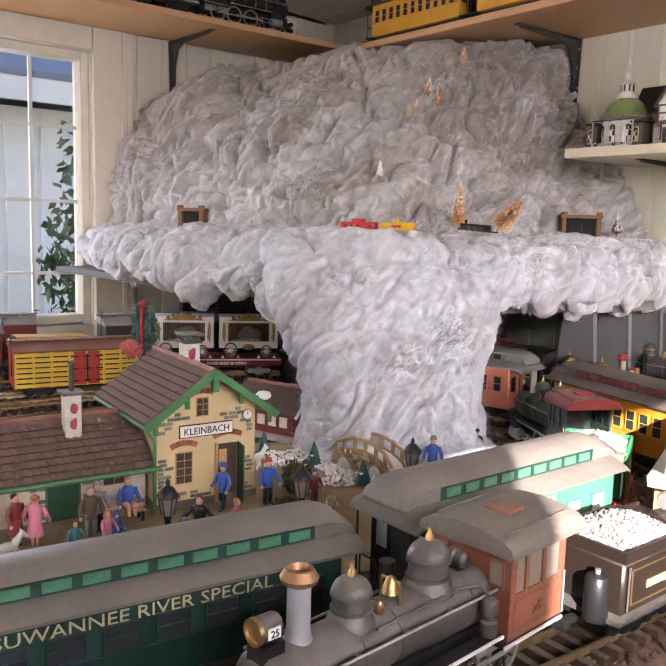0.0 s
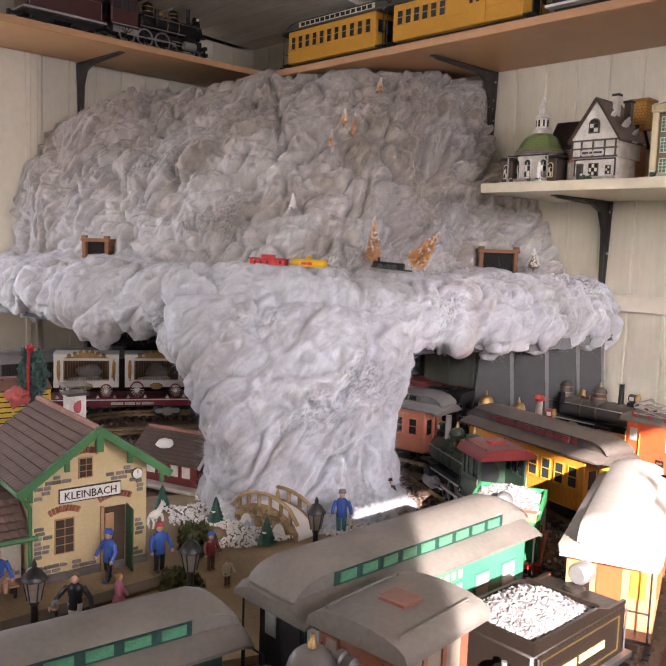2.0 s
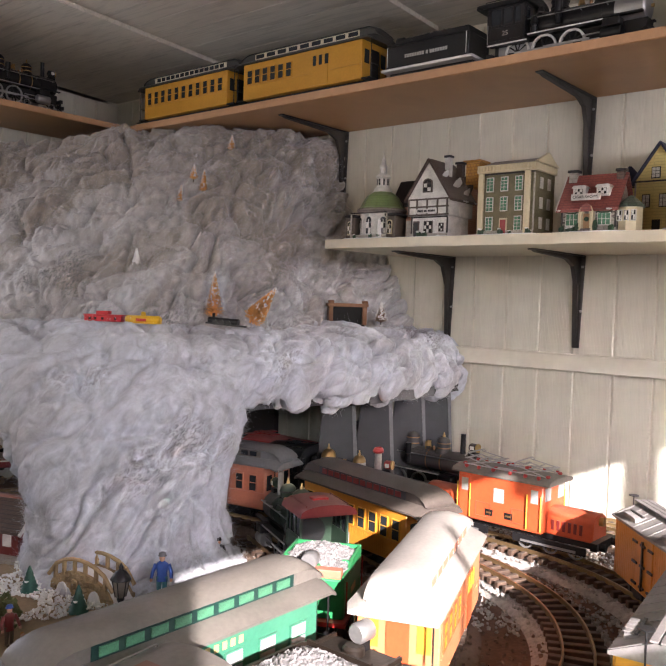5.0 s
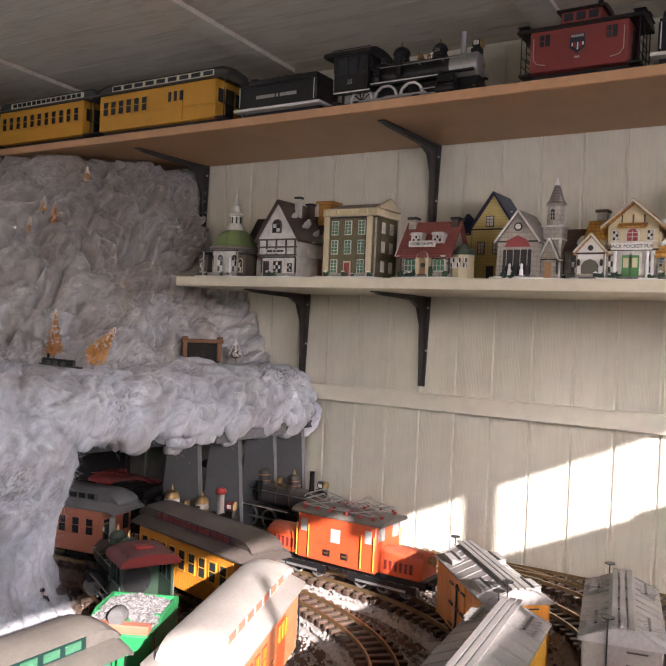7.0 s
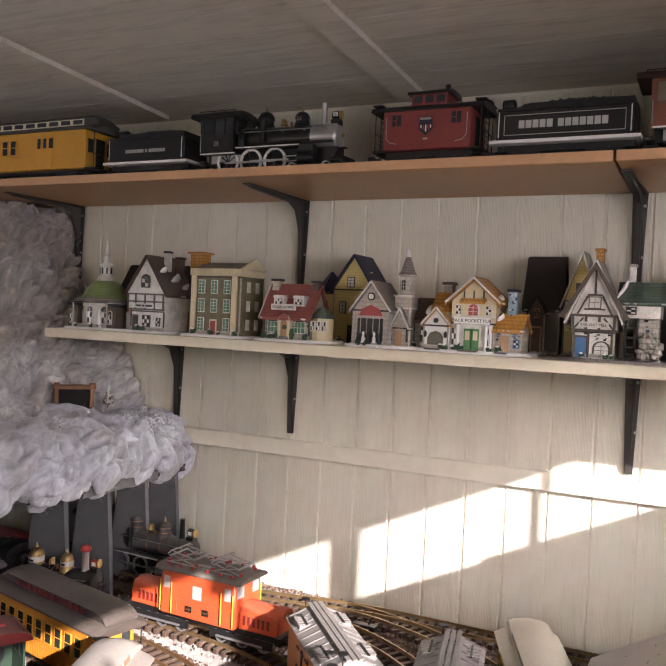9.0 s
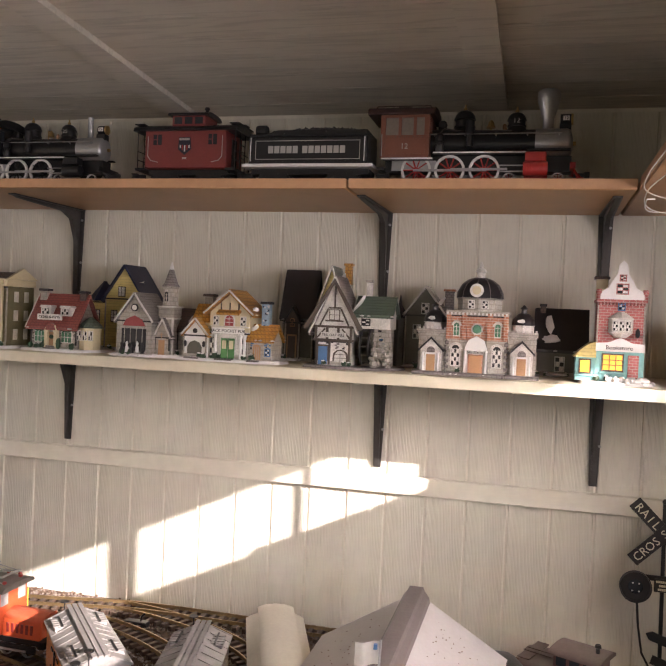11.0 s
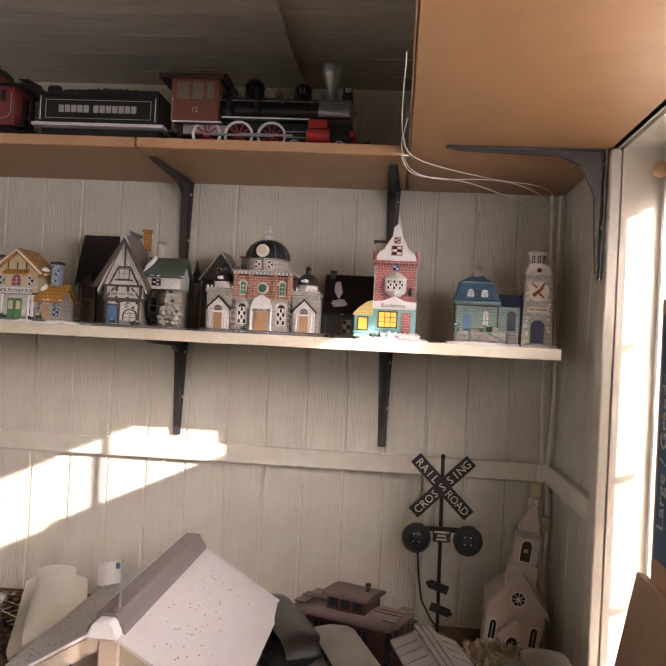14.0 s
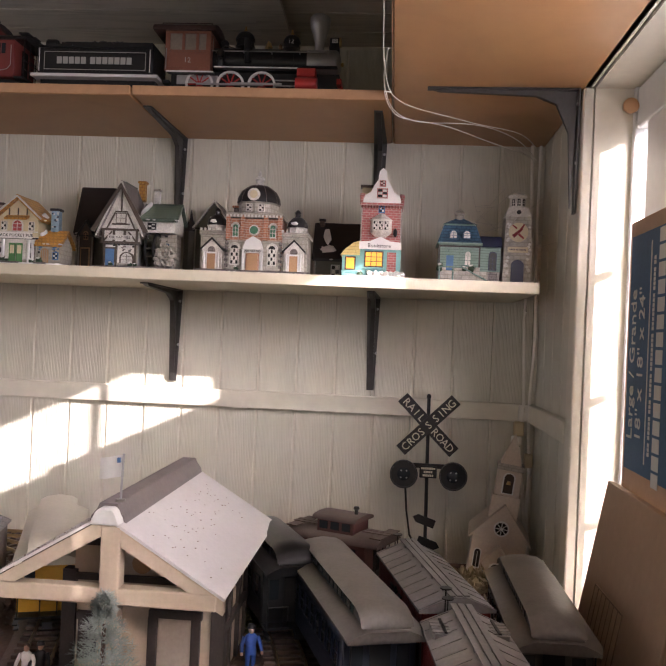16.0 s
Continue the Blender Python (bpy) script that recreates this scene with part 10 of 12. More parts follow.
def figure(label, x, y, turn, coat, legs, hair, cap=None, h=0.078, skirt=False, stride=0.0, sit=False, arm=0.3, z=None, base=True, k=1.0):
    """A small painted figure, one mesh: slots coat, legs, skin, hair."""
    bm = B()
    u = h / 0.078
    hip = 0.036 if not sit else 0.016
    top = hip + 0.026
    for s in (-1, 1):
        sx = s * 0.0048
        if sit:
            limb(bm, [(sx, 0, hip), (sx, -0.017, hip), (sx, -0.019, 0.001)], (0.0048, 0.004, 0.003), 1)
        elif not skirt:
            limb(bm, [(sx, 0, hip + 0.002), (sx, -0.003 * s * stride - 0.001, hip * 0.5), (sx, -0.012 * s * stride, 0.003)], (0.0052, 0.004, 0.0035), 1)
            ball(bm, (sx, -0.012 * s * stride - 0.003, 0.0028), (0.0032, 0.006, 0.0026), 3)
        else:
            limb(bm, [(sx * 0.7, 0, 0.02), (sx * 0.7, 0, 0.002)], (0.0032, 0.0024), 2)
            ball(bm, (sx * 0.7, -0.003, 0.0022), (0.0026, 0.005, 0.0022), 3)
        limb(bm, [(s * 0.0105, 0, top - 0.003), (s * (0.0125 + arm * 0.01), -0.002, hip + 0.011), (s * (0.011 + arm * 0.02), -0.008 * (1 + arm), hip + 0.001)], (0.0038, 0.0034, 0.0028), 0)
        ball(bm, (s * (0.011 + arm * 0.02), -0.0085 * (1 + arm), hip - 0.001), (0.0027, 0.0027, 0.0032), 2)
    n = len(bm.faces)
    if skirt:
        turned(bm, [(0.0125, 0.017), (0.011, 0.026), (0.0085, hip + 0.004)], seg=12)
    loft(bm, [[(w * math.cos(i * math.pi / 5), d * math.sin(i * math.pi / 5), zz) for i in range(10)] for w, d, zz in ((0.0098, 0.007, hip - 0.006), (0.0088, 0.0062, hip + 0.008), (0.0112, 0.0068, top - 0.006), (0.0098, 0.0055, top - 0.001), (0.004, 0.004, top + 0.003))])
    bm.faces.ensure_lookup_table()
    for f in list(bm.faces)[n:]:
        f.material_index = 0
    ball(bm, (0, -0.0005, top + 0.0082), (0.0052, 0.006, 0.0068), 2)
    ball(bm, (0, 0.0012, top + 0.0108), (0.0056, 0.006, 0.0052), 3)
    if cap:
        n = len(bm.faces)
        turned(bm, [(0.0078, 0), (0.0062, 0.001), (0.006, 0.0045), (0.0045, 0.0058)], (0, -0.0008, top + 0.0125), 12)
        bm.faces.ensure_lookup_table()
        for f in list(bm.faces)[n:]:
            f.material_index = 4
    if base and not sit:
        n = len(bm.faces)
        turned(bm, [(0.013, -0.0005), (0.013, 0.0012)], seg=16)
        bm.faces.ensure_lookup_table()
        for f in list(bm.faces)[n:]:
            f.material_index = 5
    mats = (coat, legs, SKIN, hair, cap or hair, SAND)
    return solid("toy_figure", bm, mats, label, "figure", smooth=60, at=pose(x, y, z or YARD, 0, 0, turn) @ Matrix.Scale(u * k, 4))


FACE = 85
figure("small painted figure in a blue uniform coat and red cap", 1.776, -1.478, FACE, F_BLUE, BLACK, F_BROWN, RED)
figure("small painted figure in blue uniform walking to the door", 1.758, -1.553, FACE - 70, F_BLUE, BLACK, F_BLUE, F_BLUE, stride=0.6)
figure("small painted figure of a girl in a pink coat", 1.881, -1.603, FACE + 60, F_PINK, F_PINK, F_HAIR, h=0.066, skirt=True)
figure("small painted waiter figure in a black jacket and white trousers", 1.872, -1.66, FACE - 40, SATIN_BLACK, WHITE, F_BROWN, stride=0.7, arm=0.8)
figure("small painted figure in a pink dress by the green door", 1.739, -1.85, FACE + 150, F_PINK, F_PINK, F_HAIR, skirt=True)
figure("small painted figure in a dark red coat", 1.722, -1.872, FACE + 30, DEEP_RED, F_BROWN, BLACK, skirt=True)
figure("small painted grey-haired figure in a brown coat with a teal tie", 1.755, -1.775, FACE, F_BROWN, F_GREY, F_GREY, h=0.08)
figure("small painted figure in a dark grey coat and flat cap", 1.735, -1.757, FACE + 10, F_GREY, BLACK, BLACK, F_GREY)
figure("small painted child figure with fair hair and a teal coat", 1.80, -1.815, FACE, F_TEAL, F_BROWN, F_HAIR, h=0.05)
figure("small painted figure of a girl in pink with auburn hair", 1.80, -1.768, FACE + 20, F_PINK, F_PINK, F_HAIR, h=0.056, skirt=True)
figure("small painted child figure in blue with a white scarf", 1.77, -1.742, FACE + 40, F_BLUE, F_BLUE, F_BROWN, F_BLUE, h=0.052, sit=True)
figure("small seated figure in a blue dress on a bench", 1.722, -1.702, FACE, F_BLUE, SKIN, F_HAIR, h=0.078, sit=True, z=YARD + 0.014)
figure("small painted figure in a black coat and grey hat", 1.90, -1.70, FACE + 90, BLACK, F_GREY, F_GREY, F_GREY, h=0.06)
figure("small painted figure in a red and brown coat", 1.818, -1.412, FACE, DEEP_RED, F_BROWN, F_BROWN, F_BLUE, h=0.06)
figure("small painted figure of a child in tan", 1.884, -1.428, FACE, LETTER, F_BROWN, F_HAIR, h=0.045)
figure("small caroling figure in a blue coat and maroon scarf", 1.826, -1.138, FACE - 40, F_BLUE, F_TEAL, F_GREY, F_GREY, h=0.078)
figure("small painted figure in a dark top hat on the snow", 1.79, -0.975, FACE - 20, BLACK, BLACK, BLACK, BLACK, h=0.062)
bench = thing("toy_bench", "small brown slatted bench by the annex wall", "bench", pose(1.716, -1.71, YARD, 0, 0, FACE))
for y in (-0.012, -0.004, 0.004):
    part("seat_slat", box(B(), -0.035, 0.035, y - 0.003, y + 0.003, 0.016, 0.018), ST_WOOD, bench)
for x in (-0.03, 0.03):
    for y in (-0.012, 0.006):
        part("leg", box(B(), x - 0.002, x + 0.002, y - 0.002, y + 0.002, 0, 0.016), BLACK, bench)
part("back_slat", box(B(), -0.035, 0.035, 0.007, 0.009, 0.024, 0.034), ST_WOOD, bench)


def horse(label, x, y, turn, size=1.0):
    bm = B()
    blob(bm, (0, 0, 0.034), (0.024, 0.0095, 0.0115), 0.1, 2)
    tube(bm, (0.017, 0, 0.038), (0.031, 0, 0.056), 0.008, 0.005, 8)
    tube(bm, (0.029, 0, 0.057), (0.041, 0, 0.048), 0.0055, 0.0035, 8)
    for i, (px, py) in enumerate(((0.016, 0.006), (0.018, -0.006), (-0.016, 0.006), (-0.018, -0.006))):
        k = 0.006 if i % 2 else -0.004
        tube(bm, (px, py, 0.03), (px + k, py, 0.016), 0.0045, 0.003, 7)
        tube(bm, (px + k, py, 0.016), (px + k * 0.3, py, 0), 0.003, 0.0028, 7)
    wire(bm, [(-0.023, 0, 0.036), (-0.030, 0, 0.03), (-0.031, 0, 0.014)], 0.0028)
    for y0 in (-0.003, 0.003):
        tube(bm, (0.029, y0, 0.059), (0.029, y0, 0.065), 0.0016, 0.0005, 5)
    return solid("toy_horse", bm, WHITE, label, "figure", smooth=60, at=pose(x, y, YARD, 0, 0, turn) @ Matrix.Scale(size, 4))


horse("small white toy horse by the platform", 1.785, -1.905, 95, 0.75)
horse("small white toy horse behind the cream station", 1.60, -1.38, 110, 0.68)


def street_lamp(label, x, y, h=0.155):
    ob = thing("toy_street_lamp", label, "street lamp", pose(x, y, YARD))
    post = part("post", turned(B(), [(0.012, 0), (0.012, 0.004), (0.007, 0.01), (0.005, 0.025), (0.0042, h * 0.62), (0.006, h * 0.65), (0.0035, h * 0.68)], seg=10), SATIN_BLACK, ob)
    z = h * 0.68
    part("lantern", turned(B(), [(0.0075, z), (0.0125, z + 0.026)], seg=6), CAB_PANE, ob, smooth=None)
    for i in range(6):
        a = math.pi * i / 3
        part("lantern_bar", wire(B(), [(0.0077 * math.cos(a), 0.0077 * math.sin(a), z), (0.0128 * math.cos(a), 0.0128 * math.sin(a), z + 0.026)], 0.0009, 5), SATIN_BLACK, ob)
    part("lantern_cap", turned(B(), [(0.0155, z + 0.026), (0.0155, z + 0.028), (0.008, z + 0.038), (0.003, z + 0.041), (0.0035, z + 0.045), (0.0005, z + 0.051)], seg=12), SATIN_BLACK, ob)
    return ob


street_lamp("small black street lamp with a six-sided lantern", 1.954, -1.539, 0.113)
street_lamp("small black street lamp before the station door", 1.915, -1.732, 0.113)
street_lamp("small black street lamp by the stone bridge", 1.94, -1.305, 0.113)

MOSS = mat("moss_green", (0.075, 0.085, 0.025), 0.8, vary=0.4, scale=60)
FIR = mat("painted_fir_green", (0.02, 0.09, 0.065), 0.55, vary=0.3, scale=90, bump=0.3)
FROST = mat("frosted_needles", (0.26, 0.30, 0.27), 0.7, vary=0.4, scale=60)


def shrub(label, x, y, size, count, leaf, seed, material=MOSS, z=None):
    me = leaf_cloud(count, size, leaf, seed)
    me.materials.append(material)
    ob = new("toy_shrub", me)
    ob.matrix_world = pose(x, y, (z or YARD) + size[2] * 0.8)
    return tagged(ob, label, "shrub")


shrub("mossy green toy shrub beside the station", 1.752, -1.395, (0.03, 0.03, 0.03), 900, 0.006, 21)
shrub("low mossy green toy shrub by the lamp", 1.87, -1.50, (0.032, 0.03, 0.022), 900, 0.006, 22)


def fir(label, x, y, z, h, tiers=5, material=FIR, snow=True):
    ob = thing("toy_fir_tree", label, "tree", pose(x, y, z))
    part("trunk", tube(B(), (0, 0, 0), (0, 0, h * 0.2), h * 0.06, seg=8), SLEEPER, ob)
    for i in range(tiers):
        k = i / tiers
        bm = B()
        r = h * 0.32 * (1 - k * 0.8)
        seg = 14
        rows = []
        for rr, zz in ((r * 0.3, 0), (r, -h * 0.02), (r * 0.45, h * 0.2), (0.0006, h * 0.26)):
            rows.append([bm.verts.new((rr * (1 + 0.16 * (j % 2 if rr == r else 0)) * math.cos(2 * math.pi * j / seg + i), rr * (1 + 0.16 * (j % 2 if rr == r else 0)) * math.sin(2 * math.pi * j / seg + i), h * 0.1 + k * h * 0.75 + zz - (0.02 * h if rr == r and j % 2 else 0))) for j in range(seg)])
        for a, b in zip(rows, rows[1:]):
            ring_face(bm, a, b)
        bm.faces.new(rows[0][::-1])
        bm.faces.new(rows[-1])
        tier = part("branch_tier", bm, material, ob)
        if snow:
            part("snow_patch", blob(B(), (r * 0.7 * math.cos(i * 2.1 + 1), r * 0.7 * math.sin(i * 2.1 + 1), h * 0.14 + k * h * 0.75), (r * 0.4, r * 0.4, h * 0.035), 0.4), SNOW, tier)
    return ob


fir("little painted green fir tree with snow, beside the bridge", 1.646, -1.282, 0.918, 0.05)
fir("little painted green fir tree with snow, before the bridge", 1.785, -1.275, 0.918, 0.05)
fir("little painted green fir tree in front of the red house", 1.527, -1.321, 0.918, 0.05, snow=False)

# red ornament house
rh = thing("ornament_house", "red ornament house with a dark roof and snow-trimmed porch", "model building", pose(1.40, -1.185, 0.915, 0, 0, 110) @ Matrix.Scale(1.08, 4))
part("base", soften(box(B(), -0.07, 0.07, -0.10, 0.09, 0, 0.008), 0.003), V_STONE, rh)
gable(rh, -0.042, 0.042, -0.055, 0.085, 0.008, 0.052, 0.038, DEEP_RED, V_BROWN, "y", over=0.012)
rh.children[1].name = "wall"
part("porch_arch", prism(B(), [(0.026 * math.cos(a), 0.02 + 0.026 * math.sin(a)) for a in (0, 0.5, 1.05, 1.57, 2.09, 2.64, 3.14)] + [(-0.026, 0.008), (0.026, 0.008)], -0.057, -0.0545, "y"), SNOW, rh)
for s in (-1, 1):
    part("porch_post", tube(B(), (s * 0.036, -0.06, 0.008), (s * 0.036, -0.06, 0.062), 0.0045, seg=10), DEEP_RED, rh)
    e = Vector((s * 0.055, -0.0685, 0.05))
    part("snow_trim", wire(B(), [(0, -0.0685, 0.099), tuple(e)], 0.0035), SNOW, rh)
for i in range(4):
    part("window", box(B(), -0.0445, -0.0415, -0.04 + i * 0.028, -0.022 + i * 0.028, 0.024, 0.045), OFF_WHITE, rh)
    part("window", box(B(), 0.0415, 0.0445, -0.04 + i * 0.028, -0.022 + i * 0.028, 0.024, 0.045), OFF_WHITE, rh)
part("ridge_cap", box(B(), -0.005, 0.005, -0.062, 0.09, 0.098, 0.106), ST_CAP, rh)
snow_patch(rh, (0.03, -0.03, 0.084), (0.012, 0.016, 0.004), (0, 38, 0), 4)
snow_patch(rh, (-0.03, 0.03, 0.082), (0.012, 0.02, 0.004), (0, -38, 0), 7)

# stone arch bridge
BR_STONE = mat("tan_bridge_stone", (0.33, 0.23, 0.12), 0.75, vary=0.25, scale=70, bump=0.4, piece=0.25)
bridge = thing("toy_bridge", "small tan stone arch bridge with railings in the snow", "bridge", pose(1.73, -1.215, 0.915, 0, 0, 8) @ Matrix.Scale(0.88, 4))


def hump(x, top):
    return top * (1 - (x / 0.092) ** 2) ** 0.5 if abs(x) < 0.092 else 0


for s in (-1, 1):
    for i in range(11):
        x0 = -0.086 + i * 0.0157
        for j in range(5):
            z0, z1 = 0.0105 * j, 0.0105 * (j + 1) - 0.001
            xm = x0 + 0.0075 + (0.004 if j % 2 else 0)
            if z1 > hump(xm, 0.058) or (abs(abs(xm) - 0.045) < 0.02 and z0 < 0.026):
                continue
            part("stone", soften(box(B(), xm - 0.0072, xm + 0.0072, s * 0.028 - 0.004, s * 0.028 + 0.004, z0, z1), 0.0015), BR_STONE, bridge)
    rail_pts = [(x, s * 0.028, hump(x, 0.056) + 0.024) for x in [-0.09 + 0.0225 * i for i in range(9)]]
    part("handrail", wire(B(), rail_pts, 0.004, 8), BR_STONE, bridge)
    for x in (-0.07, -0.045, -0.015, 0.015, 0.045, 0.07):
        part("railing_post", box(B(), x - 0.003, x + 0.003, s * 0.028 - 0.003, s * 0.028 + 0.003, hump(x, 0.056) - 0.004, hump(x, 0.056) + 0.024), BR_STONE, bridge)
for s in (-1, 1):
    sp = B()
    prism(sp, [(-0.088 + 0.011 * i, max(hump(-0.088 + 0.011 * i, 0.056), 0.001)) for i in range(17)] + [(0.088, 0), (-0.088, 0)], s * 0.026 - 0.003, s * 0.026 + 0.003, "y")
    part("spandrel", sp, BR_STONE, bridge)
    for x in (-0.045, 0.045):
        part("arch_opening", prism(B(), [(x + 0.017 * math.cos(a), 0.03 * math.sin(a)) for a in (0, 0.4, 0.8, 1.2, 1.57, 1.94, 2.34, 2.74, 3.14)], s * 0.0325 - 0.002, s * 0.0325 + 0.002, "y"), SNOW, bridge)
deck = B()
loft(deck, [[(x, -0.024, 0), (x, 0.024, 0), (x, 0.024, max(hump(x, 0.054), 0.002)), (x, -0.024, max(hump(x, 0.054), 0.002))] for x in [-0.09 + 0.015 * i for i in range(13)]])
part("deck", deck, SNOW, bridge, "snow-covered deck")

# scattered snow and fluff before the mountain's foot
def snow_zone(x, y):
    return (x - 1.66) ** 2 / 0.045 + (y + 1.12) ** 2 / 0.045 < 1 + 0.7 * noise.noise(Vector((x * 14, y * 14, 5)))


me = stones(11000, 0.0021, (0.26, 0.26), 31, lambda x, y: YARD - TOP + 0.004 + 0.010 * max(0, noise.noise(Vector((x * 22, y * 22, 4)))) if snow_zone(x + 1.66, y - 1.12) else None)
me.materials.append(SNOW)
ob = new("loose_snow", me)
ob.matrix_world = pose(1.66, -1.12, TOP)
tagged(ob, "loose white snow crumbs round the toy bridge", "snow", kind="stuff")

# ---- far sidings ----
circus = thing("circus_flat_car", "red flat car carrying two white and gold circus cage wagons", "train car", pose(0.80, -1.01, RAILTOP - 0.004, 0, 0, 61) @ Matrix.Diagonal((1, 1, 1.14, 1)))
CAGE_WHITE = mat("circus_white", (0.66, 0.64, 0.62), 0.4, vary=0.08, scale=40)
GILT = mat("gilt_scroll", (0.34, 0.20, 0.07), 0.35, 0.5, 0.25, 60)
MAROON = mat("maroon_paint", (0.20, 0.015, 0.03), 0.4, vary=0.15, scale=30, dust=0.2)
part("deck", soften(box(B(), -0.19, 0.19, -0.053, 0.053, 0.03, 0.05), 0.002), MAROON, circus)
part("stripe", box(B(), -0.188, 0.188, -0.0542, -0.0528, 0.045, 0.0475), WHITE, circus)
glyphs("000000 00000 00 000000", 0.009, OFF_WHITE, circus, (0.03, -0.0538, 0.034))
for x in (-0.125, 0.125):
    truck(circus, x, TRUCK_SILVER)
CIRCUS_WHEEL = wheel_mesh(0.02, MAROON, WHITE, 14, 0.005)
for cx in (-0.093, 0.093):
    wg = part("cage_wagon", box(B(), cx - 0.085, cx + 0.085, -0.042, 0.042, 0.075, 0.083), CAGE_WHITE, circus, "white cage wagon with gilt scrolls")
    for z0, z1 in ((0.083, 0.092), (0.140, 0.152)):
        part("side_panel", box(B(), cx - 0.085, cx + 0.085, -0.043, -0.039, z0, z1), CAGE_WHITE, wg)
    for s in (-1, 1):
        part("side_panel", box(B(), cx + s * 0.072 - 0.0125, cx + s * 0.072 + 0.0125, -0.0425, -0.0392, 0.0922, 0.1398), CAGE_WHITE, wg)
        part("scroll", blob(B(), (cx + s * 0.072, -0.0435, 0.117), (0.0045, 0.0025, 0.026), 0.8, 3, s), GILT, wg)
        part("end_panel", box(B(), cx + s * 0.083 - 0.0018, cx + s * 0.083 + 0.0018, -0.0385, 0.04, 0.083, 0.15), CAGE_WHITE, wg)
    part("back_panel", box(B(), cx - 0.08, cx + 0.08, 0.038, 0.041, 0.083, 0.15), F_BROWN, wg)
    part("wagon_roof", box(B(), cx - 0.086, cx + 0.086, -0.044, 0.043, 0.1522, 0.155), CAGE_WHITE, wg)
    for i in range(17):
        x = cx - 0.056 + 0.007 * i
        part("cage_bar", tube(B(), (x, -0.041, 0.092), (x, -0.041, 0.14), 0.0007, seg=5), GILT, wg)
    part("straw_bed", blob(B(), (cx, 0.0, 0.088), (0.05, 0.03, 0.008), 0.4), OFF_WHITE, wg)
    part("cage_load", blob(B(), (cx + 0.005, 0.005, 0.108), (0.035, 0.016, 0.018), 0.3, 2, cx * 20), F_GREY, wg)
    crest = B()
    prism(crest, [(-0.06, 0), (0.06, 0), (0.05, 0.003), (0.03, 0.005), (0.022, 0.010), (0.01, 0.013), (0, 0.015), (-0.01, 0.013), (-0.022, 0.010), (-0.03, 0.005), (-0.05, 0.003)], -0.047, -0.042, "y")
    crest.transform(Matrix.Translation((cx, 0, 0.146)))
    cr = part("crest", crest, GILT, wg)
    for i in range(7):
        q = -0.045 + 0.015 * i
        part("curl", turned(B(), [(0.0055, 0), (0.003, 0.003)], (cx + q, -0.046, 0.15 + 0.011 * (1 - (q / 0.05) ** 2)), 10, "y"), GILT, cr)
    part("medallion", turned(B(), [(0.016, 0), (0.012, 0.003)], (0, 0, 0), 16, "y", Matrix.Translation((cx, -0.042, 0.078)) @ Matrix.Diagonal((1.1, 1, 0.55, 1))), GILT, wg)
    for dx, r in ((-0.052, 1.0), (0.052, 0.85)):
        w = share("wagon_wheel", CIRCUS_WHEEL, wg, Matrix.Translation((cx + dx, -0.047, 0.05 + 0.02 * r)) @ Matrix.Scale(r, 4))
    for dx in (-0.075, -0.03, 0.03, 0.075):
        part("wheel_chock", prism(B(), [(-0.005, 0.05), (0.005, 0.05), (0, 0.058)], -0.05, -0.044, "y", Matrix.Translation((cx + dx, 0, 0))), WHITE, circus)

crane = thing("work_car", "yellow work car with a crane boom and round cut-outs", "train car", on_track(0.60, -1.42, 86))
part("flat_bed", soften(box(B(), -0.17, 0.17, -0.05, 0.05, 0.03, 0.045), 0.002), BLACK, crane)
for x in (-0.11, 0.11):
    truck(crane, x)
part("boom", prism(B(), [(-0.11, 0.09), (0.09, 0.085), (0.105, 0.1), (0.09, 0.112), (-0.11, 0.118)], -0.03, 0.03, "y"), YELLOW, crane)
for x in (-0.06, -0.03, 0.0, 0.04, 0.075):
    part("cutout", turned(B(), [(0.007, 0), (0.007, 0.0015)], (x, -0.0302, 0.101), 14, "y"), BLACK, crane)
part("boom_pulley", turned(B(), [(0.012, 0), (0.012, 0.01)], (-0.12, -0.005, 0.1), 14, "y"), SILVER, crane)
part("cab", soften(box(B(), -0.06, 0.08, -0.035, 0.035, 0.045, 0.09), 0.003), BROWN_RED, crane)
boxcar("dark brown gondola with pale lettering under the mountain", on_track(0.57, -1.08, 82), L=0.36, body=TENDER_BROWN, hatches=False, marks=("000 0 000", 0.018))
boxcar("dark red box car by the casement window", on_track(0.40, -1.62, 84), L=0.40, body=DEEP_RED, hatches=False)

# a little fir with a red ribbon
rib = thing("ornament_tree", "small frosted green ornament tree with a red ribbon and bow", "tree", pose(1.30, -1.478, TOP))
RIBBON = mat("red_ribbon", (0.42, 0.015, 0.02), 0.35, vary=0.15)
part("stand", turned(B(), [(0.028, 0), (0.024, 0.012), (0.008, 0.02), (0.006, 0.2)], seg=14), SLEEPER, rib)
me = leaf_cloud(1500, (0.026, 0.026, 0.055), 0.006, 41)
me.materials.append(mat("blue_green_needles", (0.06, 0.13, 0.115), 0.6, vary=0.4, scale=60))
_n = new("needles", me)
_n.parent, _n.matrix_basis = rib, pose(0, 0.004, 0.25)
part("ribbon", wire(B(), [(0.018, -0.012, 0.21), (0.02, -0.013, 0.27), (0.012, -0.008, 0.30), (0.004, 0, 0.312)], 0.0028), RIBBON, rib)
part("bow", blob(B(), (0.006, -0.004, 0.305), (0.008, 0.008, 0.006), 0.5), RIBBON, rib)
part("blossom", blob(B(), (0.012, -0.03, 0.215), (0.02, 0.018, 0.018), 0.7, 3), mat("coral_blossom", (0.45, 0.10, 0.09), 0.6, vary=0.25, scale=60), rib)

